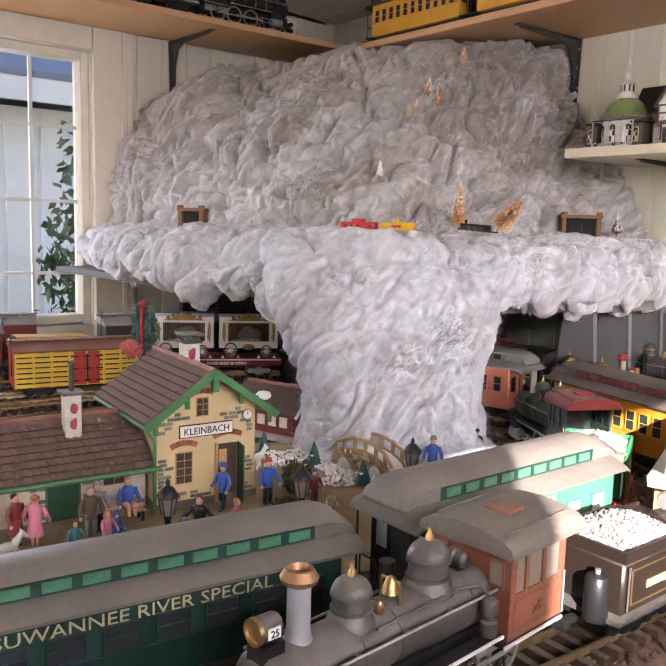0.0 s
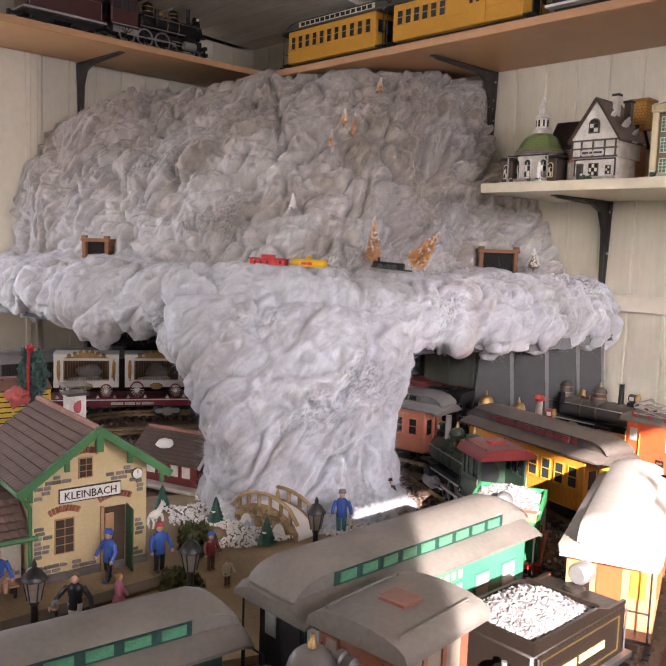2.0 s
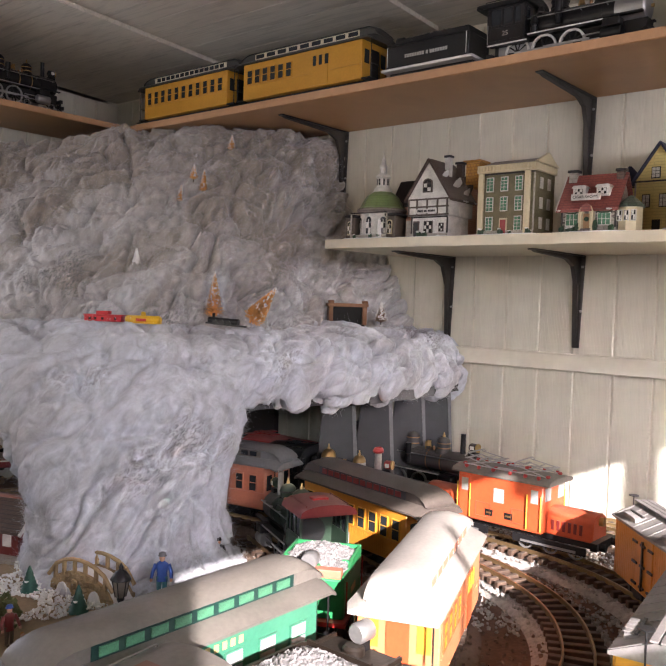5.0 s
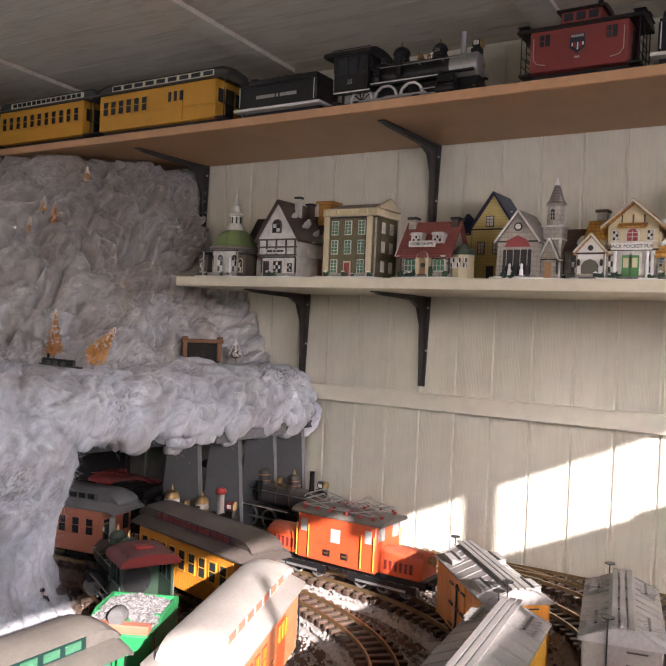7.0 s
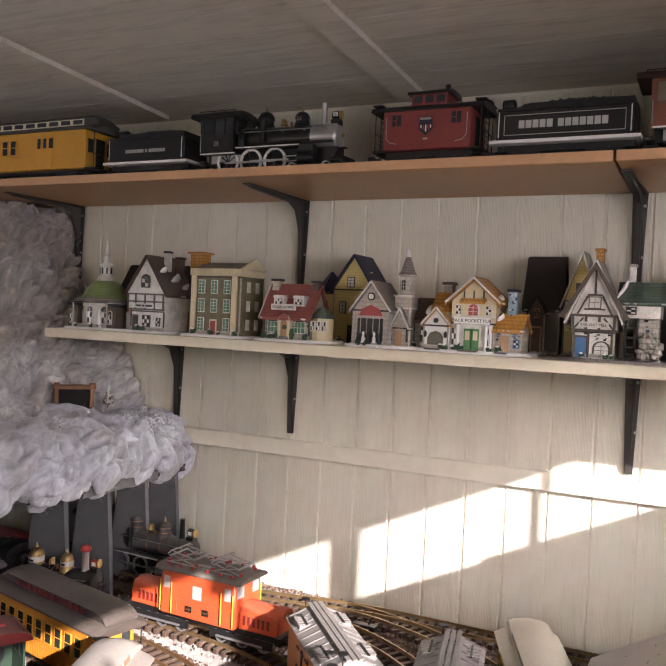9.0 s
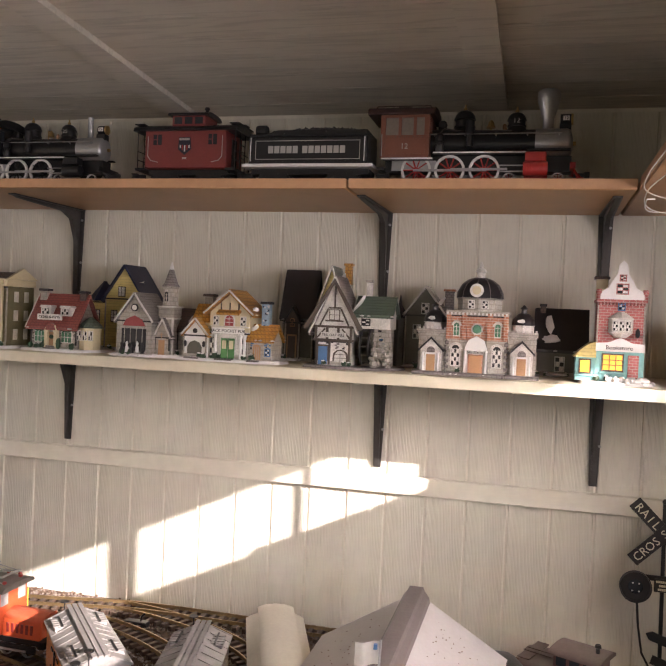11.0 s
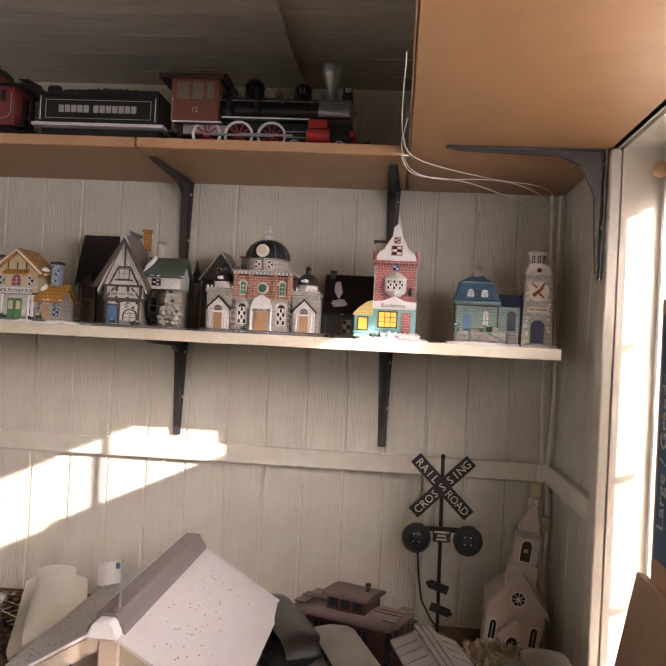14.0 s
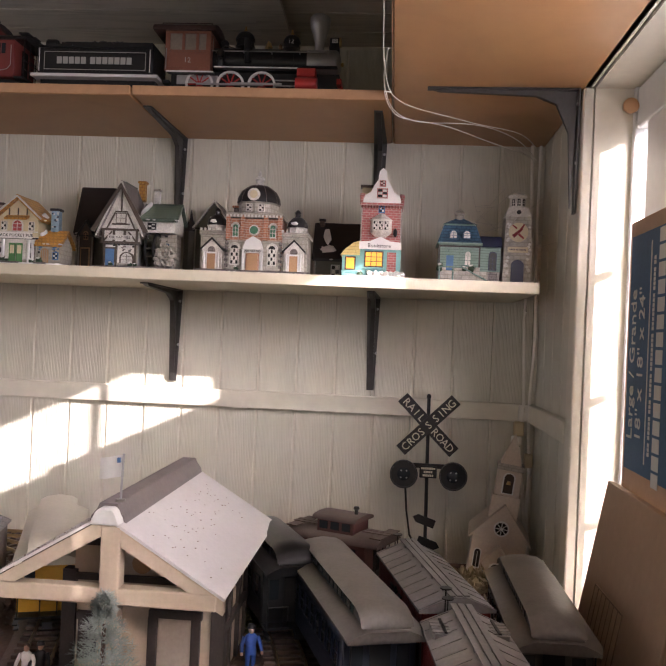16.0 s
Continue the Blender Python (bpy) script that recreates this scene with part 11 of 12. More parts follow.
# ---- the timber station ----
T_BEIGE = mat("beige_station_paint", (0.50, 0.40, 0.30), 0.65, vary=0.08, scale=25, bump=0.15)
T_DARK = mat("dark_station_timber", (0.045, 0.032, 0.028), 0.6, vary=0.2, scale=40)
T_ROOF = mat("white_roof_card", (0.60, 0.57, 0.56), 0.7, vary=0.06, scale=20, bump=0.1)
T_CAP = mat("taupe_ridge_cap", (0.15, 0.125, 0.12), 0.55, vary=0.15, scale=30)
ts = thing("timber_station", "beige timber-framed model station with a white speckled roof", "model building")
RX, RZ, EX, EZ, TY0, TY1 = 3.14, 1.203, 0.176, 0.106, -0.99, -0.515
for s in (-1, 1):
    a, b = (RX, RZ), (RX + s * EX, RZ - EZ)
    n = Vector((s * EZ, EX)).normalized() * 0.004
    pts = [a, b, (b[0] + n.x, b[1] + n.y), (a[0] + n.x, a[1] + n.y)]
    rf = part("roof", prism(B(), pts if s > 0 else pts[::-1], TY0, TY1, "y"), T_ROOF, ts, "white roof slope flecked with brown", smooth=None)
    bm = B()
    rnd = random.Random(14 + s)
    for i in range(70):
        k, yy, r = min(0.97, max(0.05, rnd.gauss(0.5, 0.2))), rnd.uniform(TY0 + 0.03, TY1 - 0.05), rnd.uniform(0.0009, 0.0022)
        c = Vector((a[0] + (b[0] - a[0]) * k + n.x * 1.03, yy, a[1] + (b[1] - a[1]) * k + n.y * 1.03))
        blob(bm, c, (r, r, 0.0006), 0.3, 1)
    fl = part("fleck", bm, CARD_LINE, rf)
    fl["kind"] = "stuff"
    # raking rafter of the open gable
    d = Vector((s * EX, -EZ))
    pts = [(RX, RZ - 0.002), (RX + d.x * 0.99, RZ - 0.002 + d.y * 0.99), (RX + d.x * 0.99, RZ - 0.022 + d.y * 0.99), (RX, RZ - 0.026)]
    part("rafter", prism(B(), pts if s < 0 else pts[::-1], TY0 + 0.003, TY0 + 0.022, "y"), T_BEIGE, ts, smooth=None)
    part("rafter", prism(B(), pts if s < 0 else pts[::-1], -0.86, -0.845, "y"), T_DARK, ts, smooth=None)
    q = 0.14 if s > 0 else 0.10
    part("corner_post", box(B(), RX + s * q - 0.011, RX + s * q + 0.011, -0.85, -0.828, TOP, 1.085), T_DARK, ts)
    part("side_wall", box(B(), RX + s * (q - 0.005) - 0.003, RX + s * (q - 0.005) + 0.003, -0.828, -0.53, TOP, 1.105), T_BEIGE, ts)
    for y in (-0.76, -0.69, -0.62, -0.55):
        part("side_timber", box(B(), RX + s * q - 0.004, RX + s * q + 0.004, y - 0.007, y + 0.007, TOP, 1.1), T_DARK, ts)
    part("side_timber", box(B(), RX + s * (q + 0.001) - 0.004, RX + s * (q + 0.001) + 0.004, -0.828, -0.53, 0.985, 0.998), T_DARK, ts)
part("tie_beam", soften(box(B(), RX - 0.157, RX + 0.165, TY0 + 0.001, TY0 + 0.024, 1.081, 1.105), 0.002), T_BEIGE, ts)
part("king_post", soften(box(B(), RX - 0.002, RX + 0.026, TY0 - 0.001, TY0 + 0.026, TOP, RZ - 0.012), 0.002), T_BEIGE, ts)
part("end_wall", prism(B(), [(RX - 0.095, TOP), (RX + 0.135, TOP), (RX + 0.135, 1.10), (RX, 1.19), (RX - 0.095, 1.127)], -0.842, -0.834, "y"), T_BEIGE, ts, smooth=None)
part("wall_timber", box(B(), RX - 0.095, RX + 0.095, -0.85, -0.8425, 1.125, 1.138), T_DARK, ts)
part("wall_timber", box(B(), RX - 0.09, RX + 0.13, -0.85, -0.8425, 1.07, 1.08), T_DARK, ts)
d = part("door_frame", box(B(), RX + 0.03, RX + 0.115, -0.851, -0.8425, 1.018, 1.03), T_DARK, ts)
for x in (RX + 0.036, RX + 0.105):
    part("door_post", box(B(), x - 0.007, x + 0.007, -0.85, -0.8425, TOP, 1.018), T_DARK, d)
part("door", box(B(), RX + 0.044, RX + 0.097, -0.846, -0.842, TOP, 1.017), mat("dun_door", (0.40, 0.33, 0.27), 0.6, vary=0.1, scale=30), ts)
w = part("window", box(B(), RX - 0.086, RX - 0.02, -0.851, -0.8425, 1.008, 1.02), T_DARK, ts)
for x in (RX - 0.077, RX - 0.029):
    part("window_post", box(B(), x - 0.006, x + 0.006, -0.85, -0.8425, 0.945, 1.008), T_DARK, w)
part("pane", box(B(), RX - 0.071, RX - 0.035, -0.847, -0.842, 0.945, 1.008), WINDOW_DARK, w)
part("bell", turned(B(), [(0.012, 0), (0.011, 0.006), (0.006, 0.011)], (RX + 0.012, -0.875, 1.055), 14), BRASS, ts)
part("clock_plate", turned(B(), [(0.016, 0), (0.016, 0.004)], (RX + 0.015, -0.843, 1.10), 18, "y"), ST_WOOD, ts)
cap = [(-0.034, -0.016), (-0.03, -0.004), (-0.02, 0.006), (-0.016, 0.014), (0.016, 0.014), (0.02, 0.006), (0.03, -0.004), (0.034, -0.016)]
part("ridge_cap", prism(B(), [(RX + a * 0.8, RZ + b + 0.002) for a, b in cap], TY0 + 0.02, TY1 - 0.003, "y"), T_CAP, ts, "taupe ridge cap", smooth=None)
part("cap_end", soften(prism(B(), [(RX + 0.003 + a * 0.62, RZ + b * 0.75 + 0.002) for a, b in cap], TY0 - 0.004, TY0 + 0.0195, "y"), 0.0015), WHITE, ts)
flag = part("flagpole", wire(B(), [(RX + 0.012, TY0 + 0.035, RZ + 0.014), (RX + 0.014, TY0 + 0.035, RZ + 0.085)], 0.0018, 8), SILVER, ts)
part("flagpole_foot", turned(B(), [(0.008, 0), (0.007, 0.004)], (RX + 0.012, TY0 + 0.035, RZ + 0.016), 12), ROOF_GREY, flag)
cloth = B()
rows = []
for i in range(9):
    q = i / 8
    rows.append([cloth.verts.new((RX + 0.013 - 0.034 * q, TY0 + 0.035 + 0.003 * math.sin(q * 7), RZ + z - 0.006 * q)) for z in (0.052, 0.083)])
for a, b in zip(rows, rows[1:]):
    cloth.faces.new((a[0], b[0], b[1], a[1]))
bmesh.ops.solidify(cloth, geom=list(cloth.faces), thickness=0.0005)
part("flag", cloth, WHITE, flag, "small white flag with a dark canton")
part("flag_canton", box(B(), RX + 0.005, RX + 0.0095, TY0 + 0.0325, TY0 + 0.0385, RZ + 0.072, RZ + 0.079), V_DOOR_BLUE, flag)

tree = thing("toy_frosted_tree", "frosted green toy fir tree before the timber station", "tree", pose(3.168, -1.045, TOP) @ Matrix.Scale(1.14, 4))
part("trunk", tube(B(), (0, 0, 0), (0, 0, 0.15), 0.006, 0.002, 8), SLEEPER, tree)
rnd = random.Random(77)
verts, faces = [], []
for i in range(5200):
    k = rnd.random() ** 0.8
    z = 0.02 + 0.165 * k
    R = (0.078 * (1 - k) + 0.008) * rnd.uniform(0.35, 1.0) * (0.75 + 0.25 * math.sin(k * 42))
    a = rnd.uniform(0, 6.283)
    c = Vector((R * math.cos(a), R * math.sin(a), z - R * 0.15))
    out = (Vector((math.cos(a), math.sin(a), rnd.uniform(-0.3, 0.8))) + Vector((rnd.gauss(0, 0.4), rnd.gauss(0, 0.4), 0))).normalized() * rnd.uniform(0.006, 0.012)
    side = out.cross(Vector((0, 0, 1))).normalized() * 0.0009
    j = len(verts)
    verts += [tuple(c - side), tuple(c + side), tuple(c + out)]
    faces.append((j, j + 1, j + 2))
me = bpy.data.meshes.new("needles")
me.from_pydata(verts, [], faces)
me.materials.append(FROST)
_n = new("needles", me)
_n.parent = tree

SIDE_Z = TOP
figure("small painted figure in a blue suit and dark cap", 3.318, -0.755, 20, F_BLUE, F_BLUE, F_BROWN, BLACK, h=0.078, z=SIDE_Z)
figure("small painted figure in a pale coat by the station door", 3.20, -0.945, 0, OFF_WHITE, F_GREY, F_BROWN, h=0.07, z=SIDE_Z)
figure("small painted figure in white before the timber station", 3.245, -0.96, 0, WHITE, WHITE, F_HAIR, h=0.06, z=SIDE_Z)
figure("small painted figure in cream before the timber station", 3.262, -0.955, 15, LETTER, WHITE, F_BROWN, h=0.06, z=SIDE_Z)
figure("small painted figure in pale blue beside the station", 2.985, -0.87, 0, WHITE, F_TEAL, F_BROWN, h=0.066, z=SIDE_Z)
figure("small painted figure in a dark coat and hat", 3.005, -0.865, 10, BLACK, BLACK, F_BROWN, BLACK, h=0.068, z=SIDE_Z)
shrub("dark mossy toy shrub behind the timber station", 3.30, -0.60, (0.035, 0.03, 0.03), 900, 0.006, 51, MOSS, SIDE_Z)

# ---- crossing signal, church and cords by the corner ----
sig = thing("crossing_signal", "black railroad crossing signal with a crossbuck and two round lamps", "crossing signal", pose(3.632, -0.10, TOP))
part("base", soften(box(B(), -0.02, 0.02, -0.02, 0.02, 0, 0.012), 0.002), SATIN_BLACK, sig)
part("mast", tube(B(), (0, 0, 0.01), (-0.006, 0, 0.425), 0.0045, seg=10), SATIN_BLACK, sig)
part("finial", blob(B(), (-0.006, 0, 0.430), (0.006, 0.006, 0.007), 0), SATIN_BLACK, sig)
SIGNAL_BLACK = mat("signal_black", (0.014, 0.013, 0.013), 0.5, vary=0.15, scale=50)
for ang, a, b in ((45, "CROS", "SING"), (-45, "RAIL", "ROAD")):
    y = -0.009 if ang > 0 else -0.0055
    bl = part("crossbuck_blade", soften(box(B(), -0.092, 0.092, y - 0.0016, y + 0.0016, -0.0155, 0.0155), 0.0008), SIGNAL_BLACK, sig)
    bl.matrix_basis = pose(-0.005, 0, 0.361, 0, -ang, 0)
    for text, way in ((a, -1), (b, 1)):
        for k, letter in enumerate(text if way > 0 else text[::-1]):
            lettering(letter, 0.027, LETTER, bl, (way * (0.024 + 0.0175 * k), y - 0.0022, -0.0093), stretch=0.95)
    if ang > 0:
        lettering("S", 0.027, LETTER, bl, (0, y - 0.0022, -0.0093), stretch=0.95)
part("lamp_arm", soften(box(B(), -0.045, 0.045, -0.008, 0.0, 0.255, 0.266), 0.001), SIGNAL_BLACK, sig)
pl = part("maker_plate", soften(box(B(), -0.022, 0.02, -0.013, -0.0085, 0.232, 0.262), 0.002), SIGNAL_BLACK, sig)
for i, t in enumerate(("00000000", "00000", "000000")):
    glyphs(t, 0.007, LETTER, pl, (-0.001, -0.0136, 0.253 - 0.0085 * i))
for s, x in ((-1, -0.060), (1, 0.060)):
    hood = part("lamp", turned(B(), [(0.034, 0.0), (0.034, 0.016), (0.0325, 0.016), (0.031, 0.006), (0.018, 0.006)], (x, -0.004, 0.239), 28, "y"), SIGNAL_BLACK, sig)
    part("lens", turned(B(), [(0.016, 0.007), (0.014, 0.010), (0.008, 0.012)], (x, -0.004, 0.239), 20, "y"), WINDOW_DARK, hood)
    for a in (0.9, 2.2, 4.0, 5.4):
        part("lens_bead", blob(B(), (x + 0.011 * math.cos(a), -0.016, 0.239 + 0.011 * math.sin(a)), (0.0022, 0.001, 0.0022), 0, 1), SILVER, hood)
part("lamp_cable", wire(B(), [(-0.055, -0.002, 0.21), (-0.05, -0.004, 0.15), (-0.04, -0.004, 0.09), (-0.015, -0.004, 0.045), (0.0, 0, 0.03)], 0.0026), SIGNAL_BLACK, sig)
for z, s in ((0.127, -1), (0.072, 1)):
    part("arrow_board", prism(B(), [(-0.03, -0.010), (0.02, -0.010), (0.032, 0.0), (0.02, 0.010), (-0.03, 0.010)], -0.009, -0.006, "y", Matrix.Translation((s * 0.006, 0, z)) @ Matrix.Rotation(radians(18), 4, "Y") @ Matrix.Diagonal((s * 0.9, 1, 1, 1))), SIGNAL_BLACK, sig, smooth=None)

CH_WHITE = mat("aged_white_card", (0.62, 0.53, 0.44), 0.7, vary=0.12, scale=30, bump=0.25)
church = thing("model_church", "aged white model church with a belfry, spire and rose window", "model building", pose(3.785, -0.19, TOP, 0, 7, -6))
gable(church, -0.062, 0.062, 0, 0.13, 0, 0.115, 0.072, CH_WHITE, CH_WHITE, "y", over=0.01)
church.children[0].name = "nave_wall"
rose = part("rose_window", turned(B(), [(0.018, 0), (0.018, 0.003)], (0, -0.0, 0.138), 24, "y"), WHITE, church)
part("rose_glass", turned(B(), [(0.0145, 0.002), (0.0145, 0.0036)], (0, 0, 0.138), 24, "y"), DARK, rose)
for i in range(8):
    a = math.pi * i / 4
    part("petal", wire(B(), [(0, -0.0042, 0.138), (0.014 * math.cos(a), -0.0042, 0.138 + 0.014 * math.sin(a))], 0.0011, 5), WHITE, rose)
part("rose_hub", turned(B(), [(0.003, 0.003), (0.003, 0.005)], (0, 0, 0.138), 12, "y"), WHITE, rose)
for x in (-0.045, 0.045):
    win_at(church, x, 0, 0.04, 0.014, 0.042, WHITE, DARK, True, bars=(1, 0))
gable(church, -0.03, 0.03, -0.022, 0.002, 0, 0.06, 0.034, CH_WHITE, CH_WHITE, "y", over=0.005, name="porch_roof")
win_at(church, 0, -0.022, 0.004, 0.024, 0.056, WHITE, DARK, True, bars=(1, 0))
part("tower", soften(box(B(), -0.033, 0.033, 0.014, 0.078, 0.11, 0.212), 0.001), CH_WHITE, church)
bel = part("belfry", soften(box(B(), -0.028, 0.028, 0.018, 0.074, 0.212, 0.272), 0.001), CH_WHITE, church)
win_at(bel, 0, 0.018, 0.219, 0.022, 0.046, WHITE, ST_INSIDE, True, bars=(0, 0))
part("bell", turned(B(), [(0.006, 0), (0.004, 0.008)], (0, 0.0155, 0.240), 12), BRASS, bel)
part("parapet", soften(box(B(), -0.031, 0.031, 0.015, 0.077, 0.272, 0.286), 0.001), V_STONE, church)
part("spire", turned(B(), [(0.034, 0.286), (0.0008, 0.358)], (0, 0.046, 0), 4, m=Matrix.Translation((0, 0.046, 0)) @ Matrix.Rotation(radians(45), 4, "Z") @ Matrix.Translation((0, -0.046, 0))), CH_WHITE, church, smooth=None)
me = leaf_cloud(500, (0.07, 0.02, 0.03), 0.012, 61)
me.materials.append(mat("dry_fluff", (0.36, 0.28, 0.17), 0.9, vary=0.3, scale=60))
ob = new("dry_moss", me)
ob.matrix_world = pose(3.75, -0.235, TOP + 0.025)
tagged(ob, "pale dry moss at the foot of the church", "moss")

CORD = mat("white_cord", (0.80, 0.77, 0.70), 0.5, vary=0.08)
PLUG = mat("ivory_plug", (0.58, 0.48, 0.30), 0.45, vary=0.08)
strip_ = thing("outlet_plate", "small ribbed white outlet plate on the batten", "outlet", pose(3.875, -0.024, 1.30))
part("plate", soften(box(B(), -0.02, 0.016, -0.014, 0, -0.02, 0.022), 0.002), CORD, strip_)
for i in range(5):
    part("rib", box(B(), -0.019, 0.015, -0.0155, -0.0138, -0.015 + 0.007 * i, -0.0125 + 0.007 * i), CORD, strip_)
plug = thing("power_plug", "ivory power plug adaptor hanging from the outlet", "plug", pose(3.856, -0.03, 1.255))
part("adaptor", soften(box(B(), -0.012, 0.012, -0.02, 0.006, -0.012, 0.024), 0.003), PLUG, plug)
part("plug", soften(box(B(), -0.018, 0.006, -0.024, 0.0, -0.034, -0.0125), 0.003), CORD, plug)
cord = thing("extension_lead", "pair of white power cords hanging in the corner", "cord")
for dx, dy, pts in ((0, 0, [(3.862, 1.975), (3.866, 1.75), (3.858, 1.55), (3.866, 1.32), (3.858, 1.22), (3.872, 1.10), (3.880, 0.98), (3.878, 0.91)]), (0, 0, [(3.884, 1.975), (3.881, 1.7), (3.886, 1.5), (3.880, 1.3), (3.886, 1.15), (3.882, 1.05), (3.888, 0.96), (3.888, 0.91)])):
    sm = smooth_line([(a, b) for a, b in pts], 0.02)
    part("cable", hose([(p.x, -0.04 - 0.006 * math.sin(p.y * 9), p.y) for p, a in sm], 0.0045), CORD, cord)
part("cord_switch", soften(box(B(), 3.872, 3.892, -0.052, -0.03, 1.165, 1.2), 0.003), PLUG, cord)
up = thing("lamp_wire", "thin white wire looped along the high shelf", "wire")
for k in range(3):
    rnd = random.Random(k)
    sm = smooth_line([(3.50 + 0.005 * k, -1.0 + 0.2 * k), (3.497, -0.6), (3.53, -0.42), (3.66, -0.36 + 0.03 * k), (3.80, -0.2), (3.87, -0.05)], 0.02)
    part("strand", hose([(p.x, p.y, SHELF_Z - 0.014 - 0.012 * k - 0.02 * math.sin(p.x * 9 + k) ** 2) for p, a in sm], 0.0011, 5), CORD, up)
WEB = mat("cobweb_thread", (0.5, 0.48, 0.44), 0.9, vary=0.1)
web = thing("cobweb", "torn cobweb threads in the shelf corner", "cobweb")
rnd = random.Random(5)
for i in range(16):
    a = Vector((rnd.uniform(3.70, 3.88), rnd.uniform(-0.3, -0.02), rnd.uniform(1.72, 1.83)))
    b = a + Vector((rnd.uniform(-0.09, 0.09), rnd.uniform(-0.08, 0.08), rnd.uniform(-0.04, 0.04)))
    c = (a + b) / 2 - Vector((0, 0, 0.02))
    part("thread", wire(B(), [tuple(a), tuple(c), tuple(b)], 0.0005, 4), WEB, web)
knob = solid("wooden_knob", turned(B(), [(0.006, 0), (0.006, 0.01), (0.014, 0.016), (0.015, 0.024), (0.008, 0.029)], seg=20, axis="y"), SHELF_EDGE, "round wooden knob on the window jamb", "knob", at=pose(3.965, EY1 - 0.001, 1.935))

# ---- cardboard in the window ----
def flat_box(name, label, y0, y1, z0, z1, x, lean=0.0, fold=()):
    ob = thing(name, label, "cardboard", pose(x, (y0 + y1) / 2, z0, 0, lean, 0))
    h = (y1 - y0) / 2
    part("panel", soften(box(B(), -0.008, 0.008, -h, h, 0, z1 - z0), 0.0015), CARD, ob)
    for y in fold:
        part("crease", box(B(), -0.0086, -0.0078, y - 0.0015 - (y0 + y1) / 2, y + 0.0015 - (y0 + y1) / 2, 0, z1 - z0), CARD_LINE, ob)
    return ob


SILL_Z = EZ0
bx = flat_box("cardboard_box", "flattened blue-printed cardboard moving box in the window", -1.03, -0.64, SILL_Z + 0.297, 1.692, 3.95)
pr = part("blue_print", box(B(), -0.0092, -0.0078, -0.165, 0.18, 0.04, 0.438), CARD_BLUE, bx, "blue printed panel")
for text, size, y, z in (("Large / Grande", 0.042, 0.140, 0.09), ('18" x 18" x 24"', 0.042, 0.095, 0.09)):
    me = words(text, size, align="LEFT")
    me.materials.clear()
    me.materials.append(CARD_INK)
    ob = new("lettering", me)
    ob.parent = pr
    ob.matrix_basis = Matrix.Translation((-0.0098, y, z)) @ Matrix.Rotation(radians(-90), 4, "Z") @ Matrix.Rotation(radians(-90), 4, "Y")
part("rule", box(B(), -0.0099, -0.009, 0.068, 0.072, 0.06, 0.42), CARD_INK, pr)
for text, size, y in (("000 00000 000 00000 00000000 00000000 00000 00", 0.012, 0.046), ("000000000000000", 0.044, 0.0)):
    g = glyphs(text, size, CARD_INK, pr, (0, 0, 0))
    g.matrix_basis = Matrix.Translation((-0.0098, y, 0.235)) @ Matrix.Rotation(radians(-90), 4, "Z") @ Matrix.Rotation(radians(-90), 4, "Y")
sheet_a = flat_box("cardboard_sheet", "brown cardboard sheet with a printed line table", -1.03, -0.64, TOP + 0.001, 1.243, 3.866, lean=10.5)
tb = part("line_table", box(B(), -0.0086, -0.0078, -0.03, 0.13, 0.02, 0.17), CARD, sheet_a)
for i in range(8):
    part("table_line", box(B(), -0.0094, -0.0085, -0.03 + 0.0225 * i, -0.0285 + 0.0225 * i, 0.02, 0.17), CARD_LINE, tb)
for z in (0.02, 0.17):
    part("table_line", box(B(), -0.0094, -0.0085, -0.03, 0.13, z - 0.001, z + 0.001), CARD_LINE, tb)
flat_box("cardboard_sheet", "plain brown cardboard sheet in the window", -1.43, -1.04, TOP + 0.001, 1.21, 3.866, lean=10.5)
# Unseen panels, added to cut off the sun below its lit band.
flat_box("cardboard_box", "unseen cardboard panel added to block low sun in the window", -1.66, -1.036, SILL_Z, 1.692, 3.975, fold=(-1.35,))
flat_box("cardboard_box", "unseen cardboard panel added to block low sun in the window", -2.30, -1.67, SILL_Z, 1.692, 3.97, fold=(-1.98,))
flat_box("cardboard_box", "unseen cardboard panel added to block low sun in the window", -2.86, -2.31, SILL_Z, 1.692, 3.975)

# ---- little things on the mountain ----
PORTAL = mat("portal_wood", (0.26, 0.12, 0.055), 0.6, vary=0.2, scale=40)


def portal(label, x, y, z, turn, w=0.085, h=0.052, d=0.08):
    ob = thing("tunnel_portal", label, "tunnel portal", pose(x, y, z, 0, 0, turn))
    for s in (-1, 1):
        part("post", soften(box(B(), s * w / 2 - 0.006, s * w / 2 + 0.006, -0.008, d, 0, h), 0.001), PORTAL, ob)
        part("cap_block", soften(box(B(), s * w / 2 - 0.008, s * w / 2 + 0.008, -0.011, 0.004, h + 0.0102, h + 0.018), 0.001), PORTAL, ob)
    part("lintel", soften(box(B(), -w / 2 - 0.01, w / 2 + 0.01, -0.01, d, h, h + 0.01), 0.001), PORTAL, ob)
    # Near-black sheets put the tunnel's shade right behind the opening.
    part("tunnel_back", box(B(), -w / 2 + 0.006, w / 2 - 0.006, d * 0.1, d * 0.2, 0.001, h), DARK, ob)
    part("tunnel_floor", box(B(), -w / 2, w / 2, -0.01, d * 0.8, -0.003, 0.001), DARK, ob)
    return ob


portal("brown wooden tunnel portal set in the cotton near the shelf", 1.475, -0.21, 1.372, 47, w=0.098)
portal("brown wooden tunnel portal set in the cotton by the window", 0.605, -0.99, 1.362, 38, w=0.07)

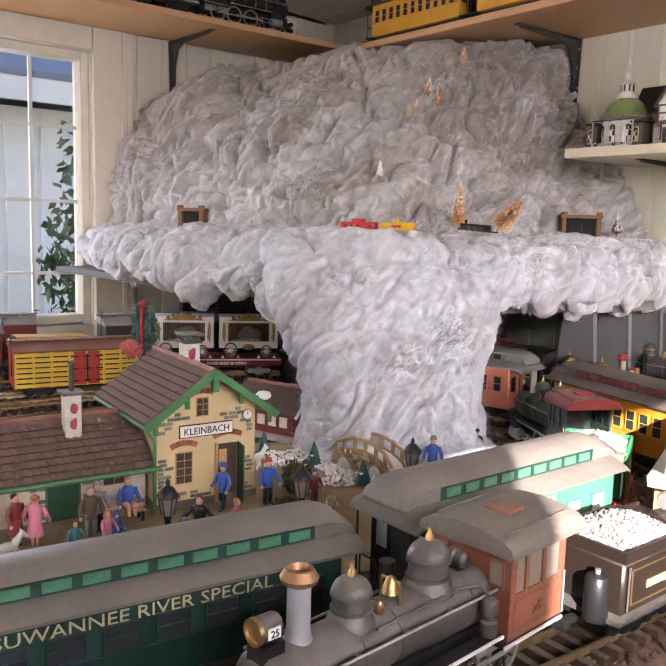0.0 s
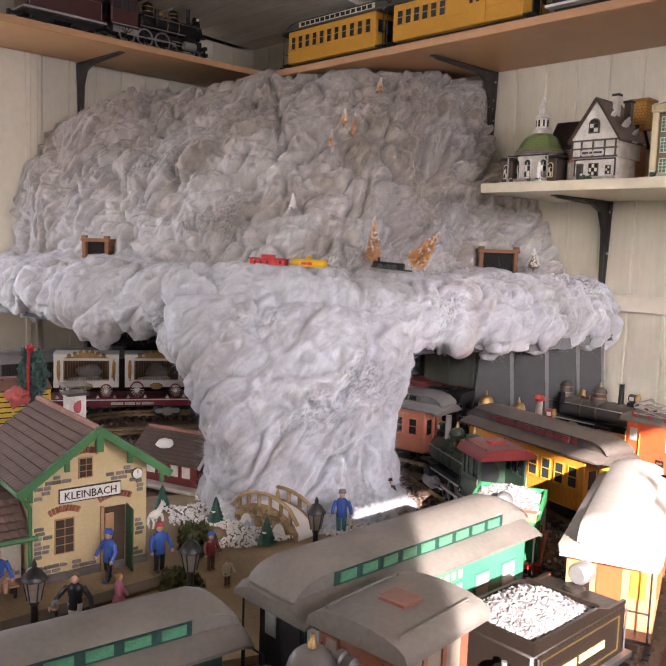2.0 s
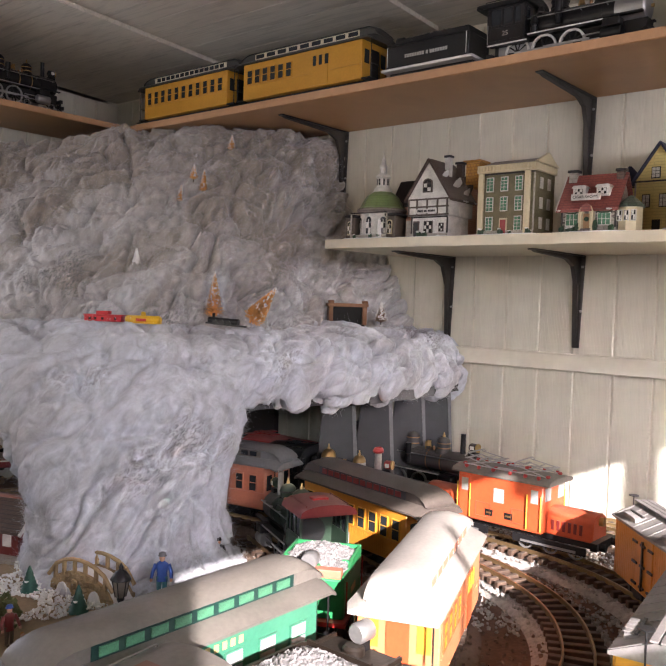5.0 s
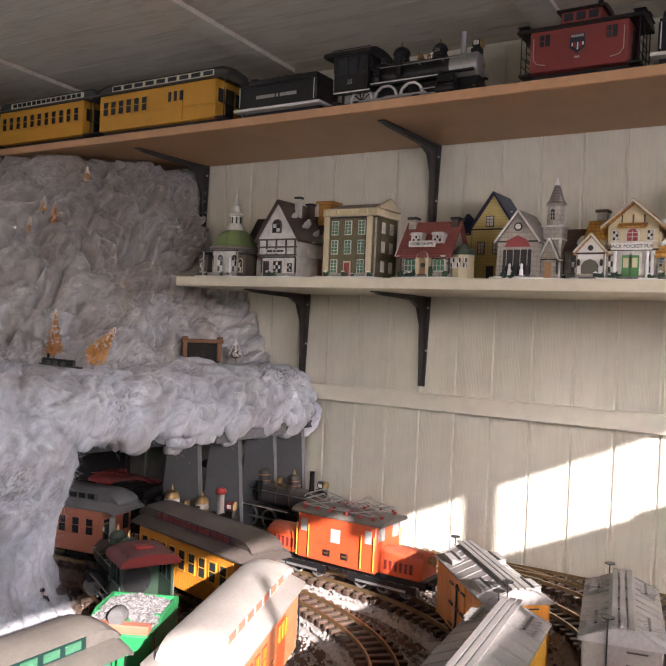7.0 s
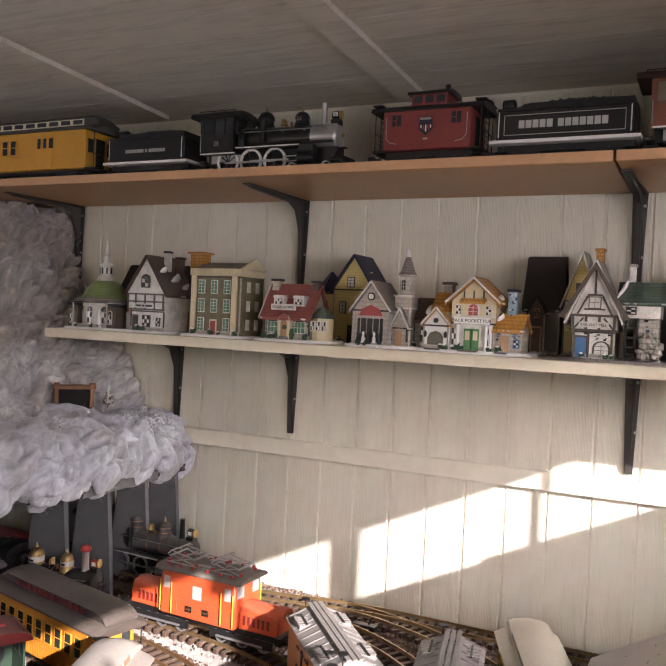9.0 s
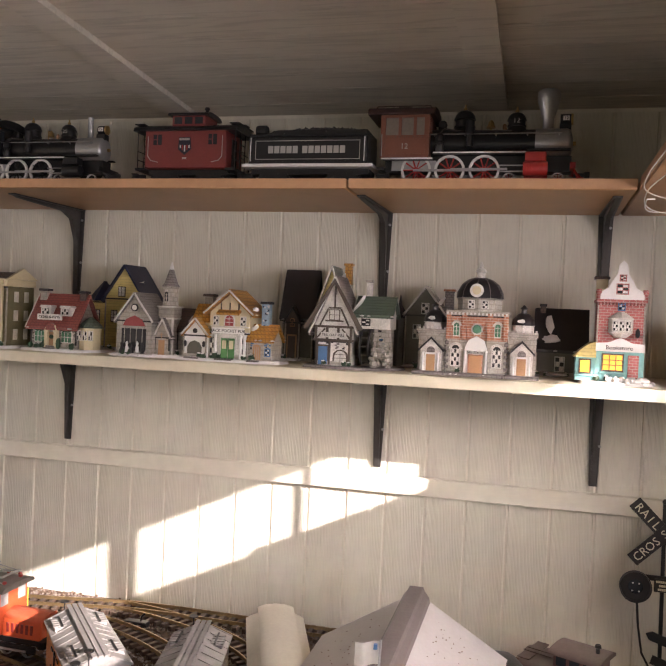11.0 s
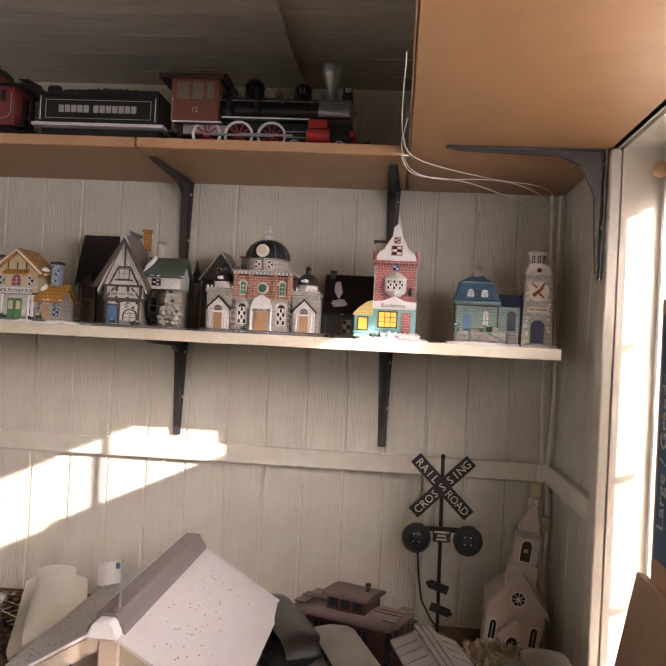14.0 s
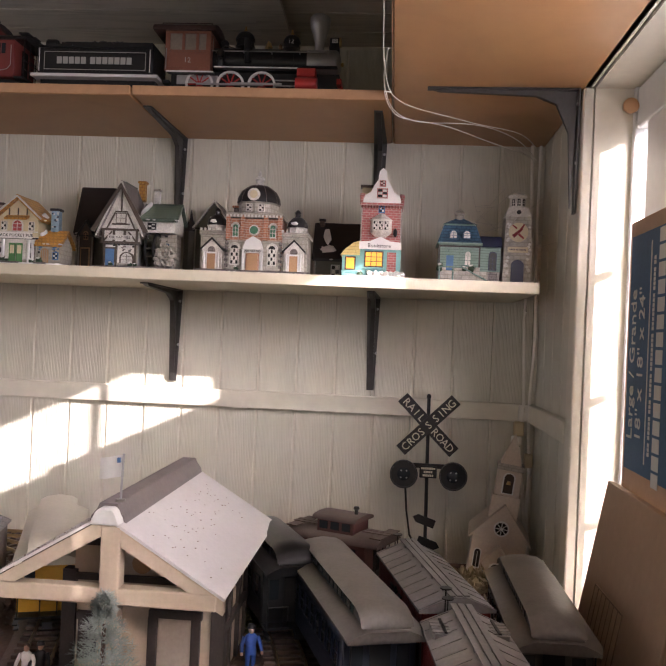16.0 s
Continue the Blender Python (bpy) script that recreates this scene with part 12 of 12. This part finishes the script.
mini = thing("mini_caboose", "tiny bright red toy caboose half sunk in the cotton", "toy train", pose(1.366, -0.95, 1.378, 0, 0, 30) @ Matrix.Scale(0.68, 4))
TOY_RED = mat("toy_red", (0.50, 0.012, 0.018), 0.35, vary=0.08)
TOY_YELLOW = mat("toy_yellow", (0.72, 0.42, 0.01), 0.35, vary=0.08)
part("body", soften(box(B(), -0.066, 0.066, -0.014, 0.014, 0, 0.02), 0.002), TOY_RED, mini)
part("roof", soften(box(B(), -0.07, 0.07, -0.016, 0.016, 0.02, 0.0235), 0.001), TOY_RED, mini)
part("cupola", soften(box(B(), -0.024, 0.02, -0.012, 0.012, 0.0235, 0.035), 0.001), TOY_RED, mini)
for x in (-0.045, -0.025, 0.0, 0.045):
    part("window", box(B(), x - 0.004, x + 0.004, -0.0148, -0.0135, 0.006, 0.014), DARK, mini)
tank = thing("mini_tank_car", "tiny yellow toy tank car half sunk in the cotton", "toy train", pose(1.475, -0.925, 1.378, 0, 0, 22) @ Matrix.Scale(0.70, 4))
part("tank", turned(B(), [(0.008, -0.062), (0.013, -0.056), (0.013, 0.056), (0.008, 0.062)], (0, 0, 0.012), 18, "x"), TOY_YELLOW, tank)
part("dome", turned(B(), [(0.008, 0.02), (0.008, 0.032), (0.005, 0.036)], seg=14), TOY_YELLOW, tank)
part("walkway", box(B(), -0.058, 0.058, -0.014, 0.014, 0.0, 0.004), TOY_YELLOW, tank)
glyphs("00000", 0.012, TOY_RED, tank, (0, -0.0136, 0.007))
loco = thing("mini_locomotive", "tiny black toy locomotive fallen in the cotton", "toy train", pose(1.635, -0.825, 1.380, 0, 4, 28) @ Matrix.Scale(0.85, 4))
part("boiler", turned(B(), [(0.008, -0.05), (0.009, 0.03)], (0, 0, 0.01), 14, "x"), SATIN_BLACK, loco)
part("frame", box(B(), -0.055, 0.05, -0.009, 0.009, 0, 0.004), SATIN_BLACK, loco)
for x in (-0.03, -0.012, 0.006):
    part("wheel", turned(B(), [(0.007, 0), (0.007, 0.003)], (x, -0.009, 0.006), 12, "y"), SATIN_BLACK, loco)
part("stack", tube(B(), (-0.038, 0, 0.016), (-0.038, 0, 0.028), 0.003, 0.004), SATIN_BLACK, loco)
GOLD_BRUSH = mat("gold_bristle", (0.92, 0.52, 0.18), 0.6, vary=0.3, scale=60)


def brush_tree(label, x, y, z, h, lean=0, turn=0, material=None, white=0.35, r0=0.022):
    ob = thing("bottle_brush_tree", label, "tree", pose(x, y, z, 0, lean, turn))
    part("stem", tube(B(), (0, 0, -0.01), (0, 0, h), 0.0012, seg=6), SLEEPER, ob)
    rnd = random.Random(int(h * 1000 + x * 77))
    for name, m, count in (("bristles", material or GOLD_BRUSH, 1500), ("frosting", SNOW, int(1500 * white))):
        verts, faces = [], []
        for i in range(count):
            k = rnd.random() ** 0.8
            zz = 0.06 * h + 0.94 * h * k
            R = (r0 * (1 - k) + 0.0015) * rnd.uniform(0.8, 1.05)
            a = rnd.uniform(0, 6.283)
            o = Vector((math.cos(a), math.sin(a), 0.35))
            sd = Vector((-math.sin(a), math.cos(a), 0)) * (0.0014 if name == "bristles" else 0.0017)
            i0 = R * (0.0 if name == "bristles" else 0.88)
            R *= 1.0 if name == "bristles" else 1.18
            j = len(verts)
            b = Vector((0, 0, zz - R * 0.35))
            if name == "frosting":
                up = Vector((0, 0, rnd.uniform(0.0008, 0.0018)))
                verts += [tuple(b + o * R - sd - up), tuple(b + o * R + sd - up), tuple(b + o * R + sd * 0.7 + up), tuple(b + o * R - sd * 0.7 + up)]
                faces.append((j, j + 1, j + 2, j + 3))
                continue
            verts += [tuple(b + o * i0 - sd * (0.4 if i0 == 0 else 1)), tuple(b + o * i0 + sd * (0.4 if i0 == 0 else 1)), tuple(b + o * R + sd), tuple(b + o * R - sd)]
            faces.append((j, j + 1, j + 2, j + 3))
        me = bpy.data.meshes.new(name)
        me.from_pydata(verts, [], faces)
        me.materials.append(m)
        q = new(name, me)
        q.parent = ob
    return ob


brush_tree("gold bottle-brush tree with white tips standing in the cotton", 1.475, -0.72, 1.392, 0.108, r0=0.026, white=0.15)
brush_tree("gold bottle-brush tree with white tips, leaning over", 1.60, -0.715, 1.39, 0.105, lean=44, r0=0.026, white=0.15)
brush_tree("white-frosted little bottle-brush tree by the tunnel", 1.565, -0.17, 1.385, 0.055, material=COPPER, white=0.3, r0=0.018)
for x, y, z, h in ((1.102, -0.524, 1.71, 0.046), (1.145, -0.478, 1.742, 0.06), (1.128, -0.50, 1.775, 0.04), (1.106, -0.337, 1.885, 0.045)):
    brush_tree("tiny gold bottle-brush tree with frosted tips high on the mountain", x, y, z, h, lean=4, r0=0.012, white=0.10)
brush_tree("tiny white-frosted bottle-brush tree on the slope", 1.215, -0.755, 1.515, 0.042, material=SNOW, white=0.4, r0=0.009)
